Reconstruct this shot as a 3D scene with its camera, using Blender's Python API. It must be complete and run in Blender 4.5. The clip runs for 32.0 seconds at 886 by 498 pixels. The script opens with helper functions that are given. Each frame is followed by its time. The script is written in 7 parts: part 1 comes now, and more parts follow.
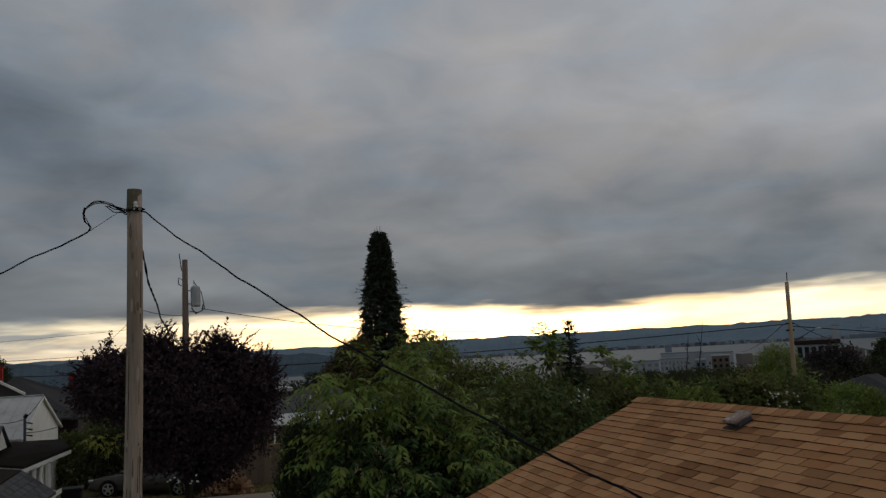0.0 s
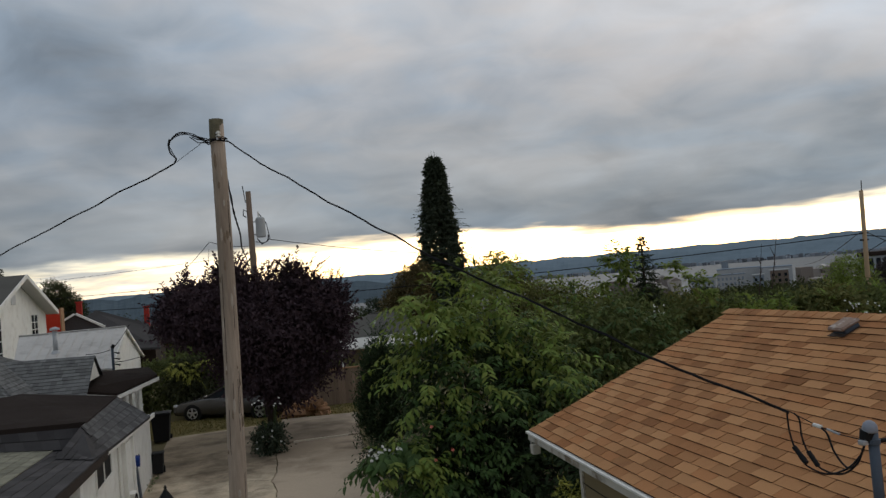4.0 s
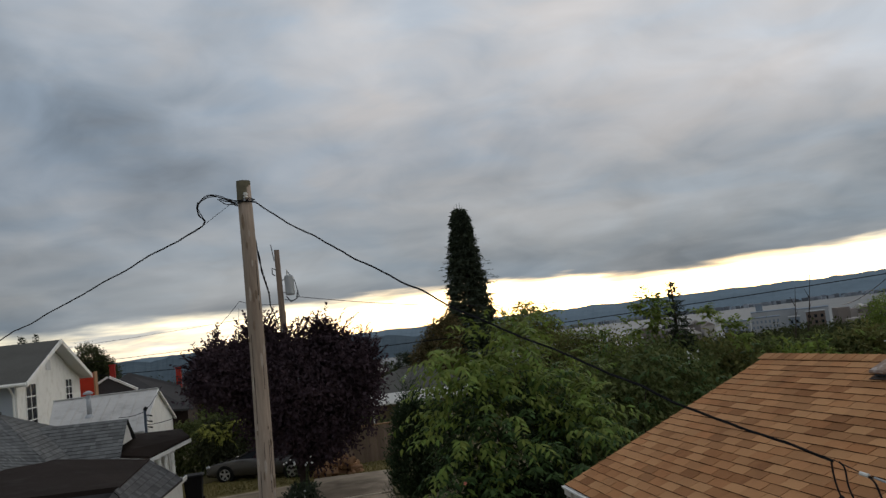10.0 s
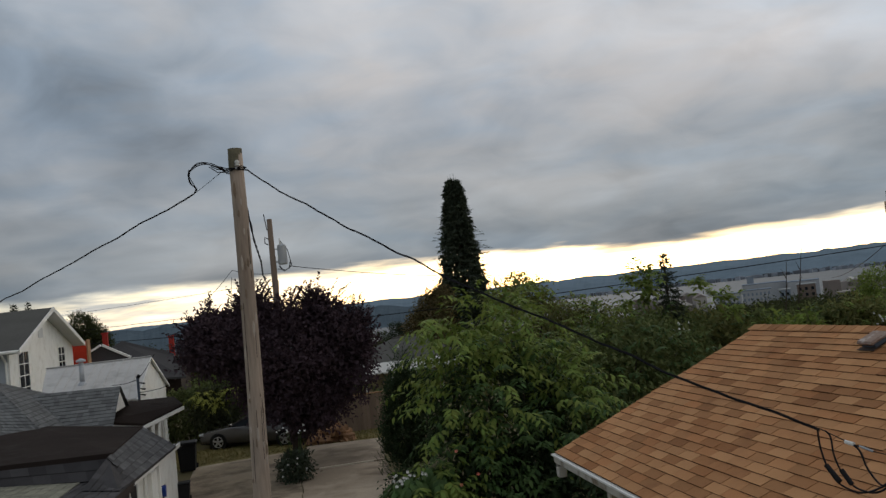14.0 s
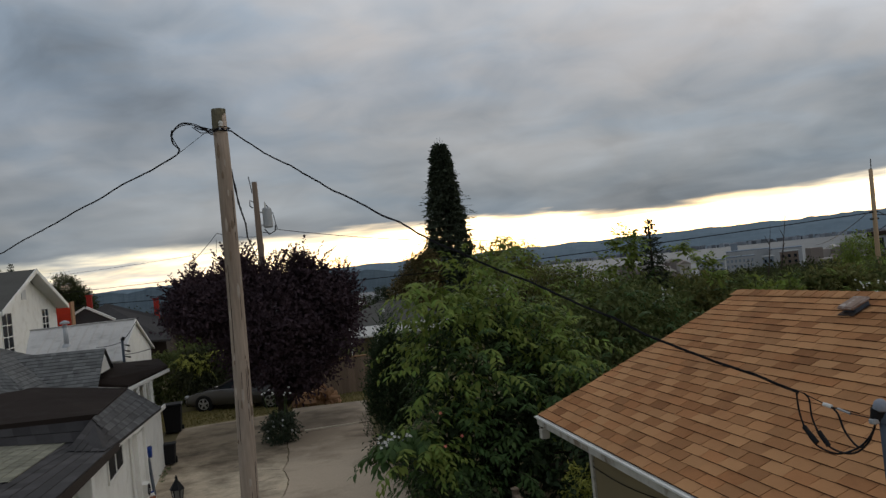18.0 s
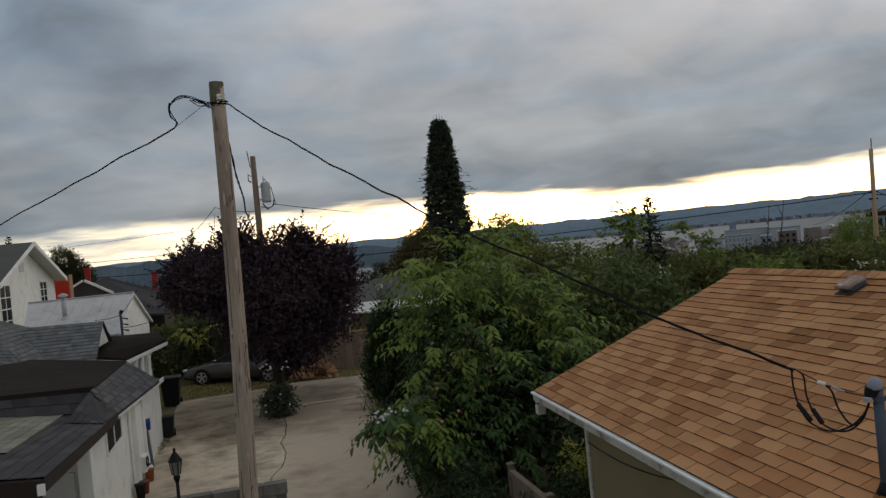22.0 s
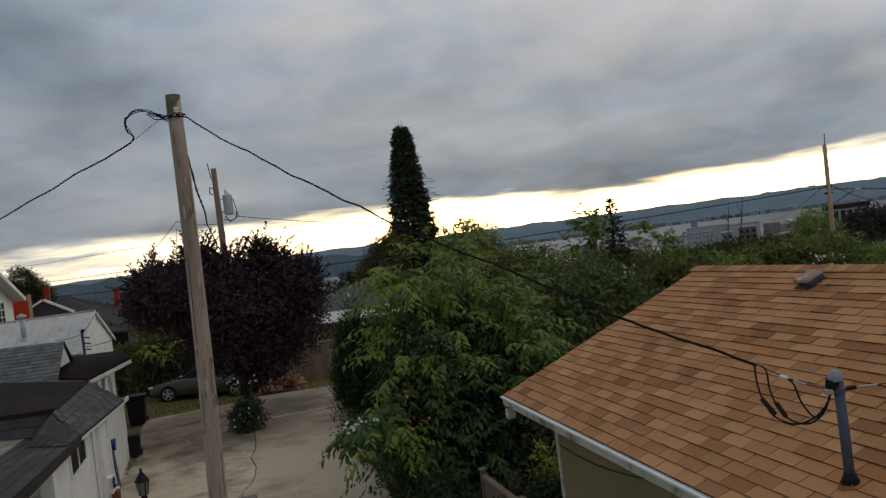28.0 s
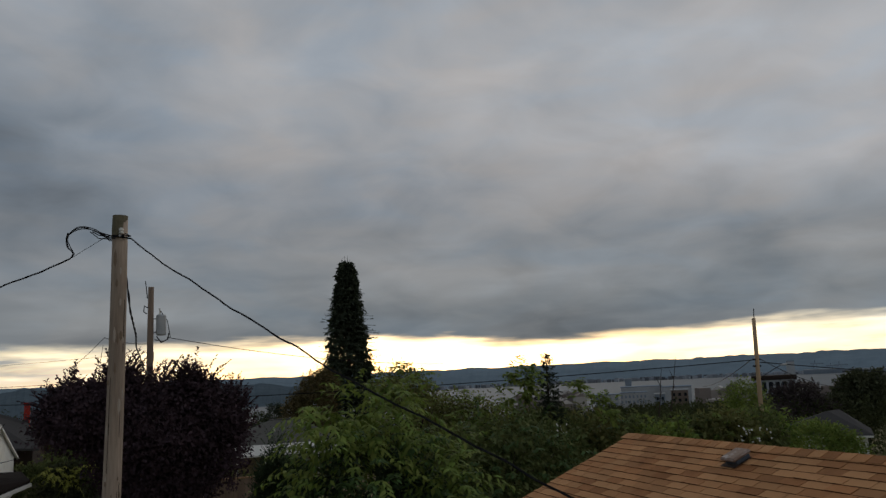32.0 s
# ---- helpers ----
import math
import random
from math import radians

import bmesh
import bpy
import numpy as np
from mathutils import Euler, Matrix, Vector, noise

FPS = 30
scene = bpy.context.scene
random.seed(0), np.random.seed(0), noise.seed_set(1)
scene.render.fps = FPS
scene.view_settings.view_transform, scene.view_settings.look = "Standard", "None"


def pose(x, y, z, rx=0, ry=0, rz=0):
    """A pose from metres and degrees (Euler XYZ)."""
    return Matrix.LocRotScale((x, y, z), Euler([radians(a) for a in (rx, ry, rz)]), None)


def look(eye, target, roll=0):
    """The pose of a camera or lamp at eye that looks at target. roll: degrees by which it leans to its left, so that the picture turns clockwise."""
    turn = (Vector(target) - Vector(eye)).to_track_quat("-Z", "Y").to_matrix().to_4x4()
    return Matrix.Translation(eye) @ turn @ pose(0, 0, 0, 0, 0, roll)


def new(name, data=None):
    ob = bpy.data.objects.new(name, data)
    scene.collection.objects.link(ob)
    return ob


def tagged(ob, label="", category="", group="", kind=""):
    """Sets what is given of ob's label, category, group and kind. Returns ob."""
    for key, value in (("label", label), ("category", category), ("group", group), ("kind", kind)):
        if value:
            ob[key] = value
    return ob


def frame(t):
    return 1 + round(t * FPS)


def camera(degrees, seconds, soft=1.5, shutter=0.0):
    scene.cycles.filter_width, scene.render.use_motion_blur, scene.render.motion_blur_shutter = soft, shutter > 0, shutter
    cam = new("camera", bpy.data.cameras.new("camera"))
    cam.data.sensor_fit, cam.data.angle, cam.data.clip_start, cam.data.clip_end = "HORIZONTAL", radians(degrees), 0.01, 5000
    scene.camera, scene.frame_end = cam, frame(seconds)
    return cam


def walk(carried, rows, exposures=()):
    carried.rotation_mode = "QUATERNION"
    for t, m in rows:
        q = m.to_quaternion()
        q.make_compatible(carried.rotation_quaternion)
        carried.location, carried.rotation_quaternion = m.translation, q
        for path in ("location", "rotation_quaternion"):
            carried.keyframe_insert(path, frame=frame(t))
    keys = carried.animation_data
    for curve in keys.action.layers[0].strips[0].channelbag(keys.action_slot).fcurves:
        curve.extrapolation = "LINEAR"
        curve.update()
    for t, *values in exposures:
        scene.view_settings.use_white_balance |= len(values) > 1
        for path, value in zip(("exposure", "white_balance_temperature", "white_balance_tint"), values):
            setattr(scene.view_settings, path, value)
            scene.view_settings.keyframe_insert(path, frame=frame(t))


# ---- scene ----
# ---- camera and walk ----
cam = camera(58.25, 32.0, soft=1.4)
# seconds, x, y, z, yaw, pitch, roll
PATH = [
    (0.0, -3.412, -11.205, 4.979, -17.83, 7.12, 3.20),
    (0.5, -3.575, -11.240, 4.965, -14.81, 5.26, 2.98),
    (1.0, -3.752, -11.227, 4.915, -12.18, 2.71, 5.00),
    (1.5, -3.834, -11.179, 4.910, -6.63, -1.77, 3.43),
    (2.0, -3.870, -11.075, 4.914, -5.69, -1.61, 2.92),
    (2.5, -3.937, -11.035, 4.915, -9.32, -1.89, 3.85),
    (3.0, -3.943, -11.029, 4.928, -12.18, -0.28, 4.53),
    (3.5, -3.914, -11.010, 4.937, -13.99, 1.49, 4.87),
    (5.5, -3.901, -10.976, 4.928, -13.87, 2.41, 5.42),
    (6.0, -3.892, -10.966, 4.932, -13.75, 2.78, 5.94),
    (6.5, -3.886, -10.962, 4.939, -13.40, 3.41, 6.72),
    (7.0, -3.882, -10.974, 4.936, -12.68, 4.41, 7.47),
    (7.5, -3.879, -10.970, 4.944, -12.45, 4.49, 7.73),
    (8.0, -3.883, -10.985, 4.941, -12.41, 4.78, 7.77),
    (8.5, -3.884, -10.989, 4.957, -12.26, 5.49, 7.56),
    (9.0, -3.880, -10.988, 4.950, -11.96, 5.98, 7.22),
    (9.5, -3.879, -10.992, 4.955, -11.70, 6.09, 6.87),
    (10.0, -3.887, -10.986, 4.953, -11.90, 5.94, 6.76),
    (10.5, -3.880, -10.979, 4.946, -12.01, 5.84, 6.46),
    (11.0, -3.882, -10.981, 4.937, -12.19, 5.68, 6.22),
    (11.5, -3.884, -10.983, 4.947, -12.42, 5.32, 6.24),
    (12.0, -3.884, -10.982, 4.946, -12.55, 4.97, 6.19),
    (12.5, -3.874, -10.981, 4.939, -12.69, 4.51, 6.12),
    (13.0, -3.870, -10.974, 4.933, -12.64, 4.19, 6.04),
    (13.5, -3.872, -10.975, 4.935, -12.51, 3.97, 6.21),
    (15.5, -3.869, -10.960, 4.932, -12.57, 3.13, 6.98),
    (16.0, -3.868, -10.966, 4.931, -12.69, 2.88, 7.14),
    (16.5, -3.869, -10.966, 4.930, -12.83, 2.61, 7.07),
    (17.0, -3.860, -10.953, 4.922, -13.02, 2.11, 6.77),
    (17.5, -3.863, -10.958, 4.918, -13.29, 1.44, 6.40),
    (18.0, -3.859, -10.950, 4.913, -13.43, 1.13, 6.06),
    (18.5, -3.865, -10.947, 4.919, -13.33, 0.88, 5.44),
    (19.0, -3.865, -10.942, 4.917, -13.30, 0.61, 4.99),
    (19.5, -3.857, -10.942, 4.909, -13.24, 0.29, 4.97),
    (20.0, -3.857, -10.940, 4.911, -13.33, 0.01, 5.03),
    (20.5, -3.853, -10.943, 4.907, -13.39, -0.16, 5.08),
    (21.0, -3.855, -10.942, 4.905, -13.41, -0.28, 5.24),
    (21.5, -3.852, -10.947, 4.905, -13.46, -0.45, 5.36),
    (22.0, -3.851, -10.942, 4.905, -13.54, -0.58, 5.56),
    (22.5, -3.852, -10.946, 4.901, -13.69, -0.72, 5.81),
    (23.0, -3.851, -10.946, 4.900, -13.90, -0.86, 6.12),
    (23.5, -3.852, -10.941, 4.898, -14.06, -1.08, 6.27),
    (24.0, -3.845, -10.941, 4.898, -14.07, -1.39, 6.29),
    (24.5, -3.844, -10.936, 4.896, -14.17, -1.75, 6.41),
    (25.0, -3.850, -10.940, 4.899, -14.37, -1.88, 6.44),
    (25.5, -3.841, -10.934, 4.896, -14.53, -1.91, 6.51),
    (27.5, -3.839, -10.940, 4.910, -15.64, -0.77, 7.27),
    (28.0, -3.826, -10.932, 4.913, -16.00, -0.41, 7.40),
    (28.5, -3.832, -10.948, 4.921, -17.50, 0.03, 6.44),
    (29.0, -3.810, -10.943, 4.935, -19.70, 0.42, 4.99),
    (29.5, -3.817, -10.941, 4.942, -20.82, 1.15, 2.97),
    (30.0, -3.836, -10.975, 4.956, -21.25, 2.41, 2.63),
    (30.5, -3.828, -10.973, 4.983, -21.45, 4.10, 2.74),
    (31.0, -3.825, -10.975, 5.001, -20.97, 5.97, 2.80),
    (31.5, -3.833, -10.984, 5.024, -20.56, 7.73, 2.77),
    (32.0, -3.828, -10.991, 5.033, -20.64, 9.22, 2.63),
]
walk(cam, [(t, pose(x, y, z, 90 + p, r, w)) for t, x, y, z, w, p, r in PATH],
     exposures=[(0.0,-0.55),(1.0,-0.08),(1.5,0.62),(2.0,0.83),(2.5,0.76),(3.0,0.55),(3.5,0.32),(6.0,0.2),(13.0,0.23),(16.0,0.19),(17.0,0.16),(20.0,0.15),(22.0,0.18),(25.0,0.19),(28.0,0.18),(29.0,0.18),(30.0,0.25),(31.0,-0.1),(32.0,-0.38)])

# ---- sky and light ----
world = bpy.data.worlds.new("overcast_evening")
scene.world = world
world.use_nodes = True


def node_kit(tree):
    """Short calls for building node trees."""
    nodes, links = tree.nodes, tree.links

    def put(kind, ins=(), **props):
        n = nodes.new(kind)
        for key, value in props.items():
            setattr(n, key, value)
        for slot, value in (ins.items() if isinstance(ins, dict) else enumerate(ins)):
            if value is None:
                continue
            if isinstance(value, bpy.types.NodeSocket):
                links.new(value, n.inputs[slot])
            else:
                n.inputs[slot].default_value = value
        return n

    def calc(op, a, b=None, c=None):
        return put("ShaderNodeMath", (a, b, c), operation=op).outputs[0]

    def blend(fac, a, b, mode="MIX"):
        n = put("ShaderNodeMix", data_type="RGBA", blend_type=mode)
        for slot, value in ((0, fac), (6, a), (7, b)):
            if isinstance(value, bpy.types.NodeSocket):
                links.new(value, n.inputs[slot])
            else:
                n.inputs[slot].default_value = value if slot == 0 else (*value[:3], 1)
        return n.outputs[2]

    def steps(fac, stops, smooth="EASE"):
        n = put("ShaderNodeValToRGB", (fac,))
        ramp = n.color_ramp
        ramp.interpolation = smooth
        while len(ramp.elements) < len(stops):
            ramp.elements.new(0.5)
        for e, (at, col) in zip(ramp.elements, stops):
            e.position = at
            e.color = (*col, 1) if len(col) == 3 else col
        return n.outputs[0]

    def noise_at(vec, scale, detail=4.0, rough=0.55, warp=0.0):
        return put("ShaderNodeTexNoise", {"Vector": vec, "Scale": scale, "Detail": detail, "Roughness": rough, "Distortion": warp}).outputs[0]

    return put, calc, blend, steps, noise_at


def build_sky():
    tree = world.node_tree
    tree.nodes.clear()
    put, calc, blend, steps, noise_at = node_kit(tree)
    way = put("ShaderNodeTexCoord").outputs["Generated"]
    axis = put("ShaderNodeSeparateXYZ", (way,)).outputs
    up = calc("MAXIMUM", axis[2], 0.0)
    elev = calc("MULTIPLY", calc("ARCSINE", axis[2]), 57.2958)
    azim = calc("MULTIPLY", calc("ARCTAN2", axis[0], axis[1]), 57.2958)
    # cloud deck seen in perspective
    deep = calc("ADD", up, 0.30)
    deck = put("ShaderNodeCombineXYZ", (calc("DIVIDE", axis[0], deep), calc("DIVIDE", axis[1], deep), 0.0)).outputs[0]
    big = noise_at(deck, 1.5, 3.0, 0.45, 0.5)
    mid = noise_at(deck, 4.2, 5.0, 0.5, 0.5)
    flat = put("ShaderNodeCombineXYZ", (calc("MULTIPLY", azim, 0.05), calc("MULTIPLY", elev, 0.36), 3.0)).outputs[0]
    streak = noise_at(flat, 1.0, 4.0, 0.5, 0.3)
    tone = steps(calc("DIVIDE", elev, 60.0), [(0.045, (0.225,) * 3), (0.085, (0.245,) * 3), (0.15, (0.285,) * 3), (0.24, (0.36,) * 3), (0.36, (0.43,) * 3), (0.62, (0.40,) * 3), (1.0, (0.34,) * 3)], "LINEAR")
    lumps = calc("ADD", calc("MULTIPLY", calc("SUBTRACT", big, 0.5), 0.95), calc("MULTIPLY", calc("SUBTRACT", mid, 0.5), 0.72))
    low = calc("MULTIPLY", calc("SUBTRACT", streak, 0.5), 0.85)
    near = put("ShaderNodeMapRange", (elev, 5.0, 13.0, 1.0, 0.0)).outputs[0]
    lumps = calc("ADD", lumps, calc("MULTIPLY", low, near))
    # the deck thickens towards the west end and thins to the east
    side = put("ShaderNodeMapRange", (azim, -25.0, 50.0, -0.18, 0.30)).outputs[0]
    # broad thin and thick places in the deck: azimuth, elevation, spread in each, strength
    for a0, e0, sa, se, amp in ((-13, 19, 9, 7, -0.22), (-3, 13, 10, 4, -0.14), (10, 18, 7, 4, 0.20), (25, 22, 14, 5, 0.14), (42, 14, 9, 4, 0.16), (33, 9, 14, 3, -0.12), (-4, 29, 13, 5, 0.16), (16, 8.5, 8, 2.5, 0.16), (44, 6.5, 8, 2.5, -0.10), (-2, 6.4, 12, 1.6, 0.34), (3, 4.6, 14, 1.0, 0.26), (2, 9.0, 12, 1.5, 0.16)):
        da, de = calc("DIVIDE", calc("SUBTRACT", azim, a0), sa), calc("DIVIDE", calc("SUBTRACT", elev, e0), se)
        r2 = calc("ADD", calc("MULTIPLY", da, da), calc("MULTIPLY", de, de))
        lumps = calc("ADD", lumps, calc("MULTIPLY", calc("EXPONENT", calc("MULTIPLY", r2, -1.0)), amp))
    gain = calc("ADD", calc("ADD", lumps, side), 1.0)
    gray = calc("MULTIPLY", tone, gain)
    tint = blend(put("ShaderNodeMapRange", (gain, 0.75, 1.2, 0.0, 1.0)).outputs[0], (0.86, 0.995, 1.16), (0.965, 0.985, 1.03))
    tint = blend(calc("MULTIPLY", near, 0.6), tint, (0.875, 1.0, 1.09))
    cloud = blend(1.0, gray, tint, "MULTIPLY")
    # bluer and warmer stretches of the deck
    hue = noise_at(put("ShaderNodeCombineXYZ", (calc("MULTIPLY", azim, 0.06), calc("MULTIPLY", elev, 0.20), 9.0)).outputs[0], 1.6, 4.0, 0.5, 0.4)
    cloud = blend(put("ShaderNodeMapRange", (hue, 0.50, 0.66, 0.0, 1.0)).outputs[0], cloud, blend(1.0, cloud, (0.945, 1.0, 1.05), "MULTIPLY"))
    cloud = blend(put("ShaderNodeMapRange", (hue, 0.48, 0.34, 0.0, 1.0)).outputs[0], cloud, blend(1.0, cloud, (1.04, 1.0, 0.965), "MULTIPLY"))
    # clear strip over the far hills
    edge = calc("ADD", 2.75, calc("MULTIPLY", calc("SUBTRACT", noise_at(flat, 2.2, 4.0, 0.5), 0.5), 2.4))
    dip = calc("DIVIDE", calc("SUBTRACT", azim, 29.0), 9.0)
    edge = calc("SUBTRACT", edge, calc("MULTIPLY", calc("EXPONENT", calc("MULTIPLY", calc("MULTIPLY", dip, dip), -1.0)), 0.5))
    open_up = put("ShaderNodeMapRange", (calc("SUBTRACT", edge, elev), -0.60, 0.50, 0.0, 1.0), interpolation_type="SMOOTHSTEP").outputs[0]
    sun_sky = put("ShaderNodeTexSky", sky_type="NISHITA", sun_disc=False, sun_elevation=radians(9), sun_rotation=radians(22)).outputs[0]
    wisps = steps(noise_at(flat, 3.1, 5.0, 0.6), [(0.32, (0.64, 0.63, 0.57)), (0.50, (1.00, 0.97, 0.86)), (0.66, (1.18, 1.16, 1.06))])
    west = put("ShaderNodeMapRange", (azim, -16.0, 12.0, 0.76, 1.0)).outputs[0]
    strip = blend(0.06, blend(1.0, wisps, put("ShaderNodeCombineXYZ", (west, west, west)).outputs[0], "MULTIPLY"), sun_sky)
    bank = calc("MULTIPLY", put("ShaderNodeMapRange", (noise_at(flat, 2.7, 4.0, 0.5, 0.4), 0.44, 0.62, 0.0, 0.85)).outputs[0], put("ShaderNodeMapRange", (azim, -4.0, 10.0, 1.0, 0.0)).outputs[0])
    strip = blend(bank, strip, (0.36, 0.39, 0.42))
    colour = blend(open_up, cloud, strip)
    back = put("ShaderNodeBackground", (colour, 1.0))
    put("ShaderNodeOutputWorld", (back.outputs[0],))


build_sky()
sun = new("sun", bpy.data.lights.new("sun", "SUN"))
sun.data.energy, sun.data.angle, sun.data.color = 0.32, radians(30), (1.0, 0.93, 0.82)
sun.matrix_world = look((0, 0, 0), (-math.sin(radians(22)), -math.cos(radians(22)), -0.42))

# ---- materials ----
def material(name, base, vary=0.25, rough=0.8, grain=30.0, blotch=1.2, bump=0.15, metal=0.0, pick="", pick_span=0.0, tint=None, stretch=(1, 1, 1), stain=None, stain_at=0.50, through_light=0.0, spec=0.12, shade_stain=None):
    """A surface with grain and blotches; an optional patch (centre, reach, colour) paints tree shade and stain with a
    ragged rim; pick: 'object' or 'island' gives each piece its own shade; stain: a second colour in patches.
    """
    m = bpy.data.materials.new(name)
    m.use_nodes = True
    tree = m.node_tree
    tree.nodes.clear()
    put, calc, blend, steps, noise_at = node_kit(tree)
    spot = put("ShaderNodeTexCoord").outputs["Object"]
    if pick != "leaf":
        spot = put("ShaderNodeNewGeometry").outputs["Position"]
    spot = put("ShaderNodeMapping", {"Vector": spot, "Scale": stretch}).outputs[0]
    fine, wide = noise_at(spot, grain, 5.0, 0.6), noise_at(spot, blotch, 4.0, 0.55)
    amount = calc("ADD", calc("MULTIPLY", calc("SUBTRACT", fine, 0.5), 1.2 * vary), calc("MULTIPLY", calc("SUBTRACT", wide, 0.5), 1.6 * vary))
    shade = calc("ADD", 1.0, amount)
    colour = blend(1.0, base, put("ShaderNodeCombineXYZ", (shade, shade, shade)).outputs[0], "MULTIPLY")
    if stain:
        patch = put("ShaderNodeMapRange", (noise_at(spot, blotch * 1.7, 6.0, 0.65), stain_at, stain_at + 0.18, 0.0, 1.0)).outputs[0]
        colour = blend(patch, colour, stain)
    # Tree shade and stain, painted as one ragged dark patch in the colour.
    if shade_stain:
        (cx, cy), (rx, ry), dark_tone = shade_stain
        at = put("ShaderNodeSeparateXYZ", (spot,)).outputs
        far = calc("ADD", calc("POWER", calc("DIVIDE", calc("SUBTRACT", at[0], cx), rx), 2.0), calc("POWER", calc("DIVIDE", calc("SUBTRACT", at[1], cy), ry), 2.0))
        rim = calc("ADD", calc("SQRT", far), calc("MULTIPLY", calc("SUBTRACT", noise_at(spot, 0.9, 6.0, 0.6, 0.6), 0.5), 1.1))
        dark_part = put("ShaderNodeMapRange", (rim, 1.15, 0.65, 0.0, 0.85)).outputs[0]
        colour = blend(dark_part, colour, blend(1.0, colour, dark_tone, "MULTIPLY"))
    if pick:
        chance = put("ShaderNodeObjectInfo").outputs["Random"] if pick == "object" else put("ShaderNodeNewGeometry").outputs["Random Per Island"]
        level = calc("ADD", 1.0 - pick_span, calc("MULTIPLY", chance, 2.0 * pick_span))
        colour = blend(1.0, colour, put("ShaderNodeCombineXYZ", (level, level, level)).outputs[0], "MULTIPLY")
        if tint:
            other = calc("FRACT", calc("MULTIPLY", chance, 7.31))
            colour = blend(calc("MULTIPLY", other, 0.75), colour, tint)
    skin = put("ShaderNodeBsdfPrincipled", {"Base Color": colour, "Roughness": rough, "Metallic": metal, "Specular IOR Level": spec})
    if bump:
        tree.links.new(put("ShaderNodeBump", {"Strength": bump, "Distance": 0.02, "Height": fine}).outputs[0], skin.inputs["Normal"])
    last = skin.outputs[0]
    if through_light:
        glow = put("ShaderNodeBsdfTranslucent", {"Color": colour})
        last = put("ShaderNodeMixShader", (through_light, last, glow.outputs[0])).outputs[0]
    put("ShaderNodeOutputMaterial", (last,))
    return m


M = {}
M["ground"] = material("dry_grass_earth", (0.16, 0.135, 0.07), 0.5, 0.95, 9.0, 0.35, 0.4, stain=(0.07, 0.085, 0.03))
M["concrete"] = material("worn_concrete", (0.60, 0.495, 0.36), 0.42, 0.9, 14.0, 0.30, 0.15, stain=(0.24, 0.192, 0.138), stain_at=0.45, shade_stain=((-4.1, 15.6), (4.4, 4.6), (0.46, 0.44, 0.42)))
M["concrete_dark"] = material("darker_concrete", (0.42, 0.345, 0.26), 0.40, 0.9, 20.0, 0.45, 0.2, stain=(0.26, 0.21, 0.155), stain_at=0.46, shade_stain=((-4.1, 15.6), (4.4, 4.6), (0.46, 0.44, 0.42)))
M["concrete_plain"] = material("brown_grey_concrete", (0.52, 0.42, 0.313), 0.30, 0.9, 26.0, 0.30, 0.15, stain=(0.34, 0.265, 0.19), stain_at=0.51, shade_stain=((-4.1, 15.6), (4.4, 4.6), (0.46, 0.44, 0.42)))
M["joint"] = material("dark_joint", (0.135, 0.125, 0.11), 0.4, 0.95)
M["block"] = material("grey_concrete_block", (0.175, 0.162, 0.14), 0.65, 0.95, 40.0, 1.6, 0.35, pick="object", pick_span=0.16, stain=(0.10, 0.092, 0.08))
M["pole"] = material("weathered_pole_wood", (0.37, 0.295, 0.235), 0.8, 0.9, 24.0, 2.0, 0.5, stretch=(1, 1, 0.09), stain=(0.25, 0.19, 0.145))
# The street pole's lit tone is put into its base colour.
M["pole_tan"] = material("sunlit_pole_wood", (0.42, 0.30, 0.19), 0.3, 0.9, 24.0, 2.0, 0.4, stretch=(1, 1, 0.09))
M["deep_leaf"] = material("very_dark_leaf", (0.082, 0.094, 0.056), 0.3, 0.95, 20.0, 0.5, 0.0, pick="leaf", pick_span=0.35, tint=(0.095, 0.098, 0.050), through_light=0.22, spec=0.0)
M["purple_far"] = material("dull_purple_leaf", (0.085, 0.064, 0.070), 0.3, 0.95, 20.0, 0.5, 0.0, pick="leaf", pick_span=0.3, tint=(0.075, 0.072, 0.055), through_light=0.18, spec=0.0)
M["pole_dark"] = material("far_pole_wood", (0.20, 0.148, 0.112), 0.3, 0.9, 24.0, 2.0, 0.4, stretch=(1, 1, 0.09))
M["cable"] = material("black_cable", (0.012, 0.012, 0.014), 0.2, 0.55, 60.0, 5.0, 0.0)
M["steel"] = material("galvanised_steel", (0.42, 0.43, 0.44), 0.15, 0.55, 50.0, 3.0, 0.05, metal=0.4)
M["mast"] = material("grey_conduit", (0.085, 0.105, 0.135), 0.25, 0.55, 50.0, 6.0, 0.1, metal=0.2)
M["ceramic"] = material("white_ceramic", (0.75, 0.74, 0.70), 0.08, 0.3, 40.0, 5.0, 0.0)
M["rust"] = material("rusty_sealant", (0.28, 0.12, 0.045), 0.4, 0.9, 40.0, 9.0, 0.3)
M["shingle"] = material("tan_shingle", (0.355, 0.157, 0.065), 0.36, 0.95, 130.0, 0.8, 0.45, pick="object", pick_span=0.25, tint=(0.585, 0.315, 0.147), stain=(0.245, 0.102, 0.044), stain_at=0.54)
M["shingle_bulk"] = material("tan_shingle_bulk", (0.355, 0.157, 0.065), 0.36, 0.95, 130.0, 0.8, 0.45, pick="island", pick_span=0.25, tint=(0.585, 0.315, 0.147), stain=(0.245, 0.102, 0.044), stain_at=0.54)
# Dark tone paints shadow lines under the courses; the deck shares it.
M["deck_and_shadow_line"] = material("shingle_shadow_line", (0.085, 0.040, 0.021), 0.2, 0.95)
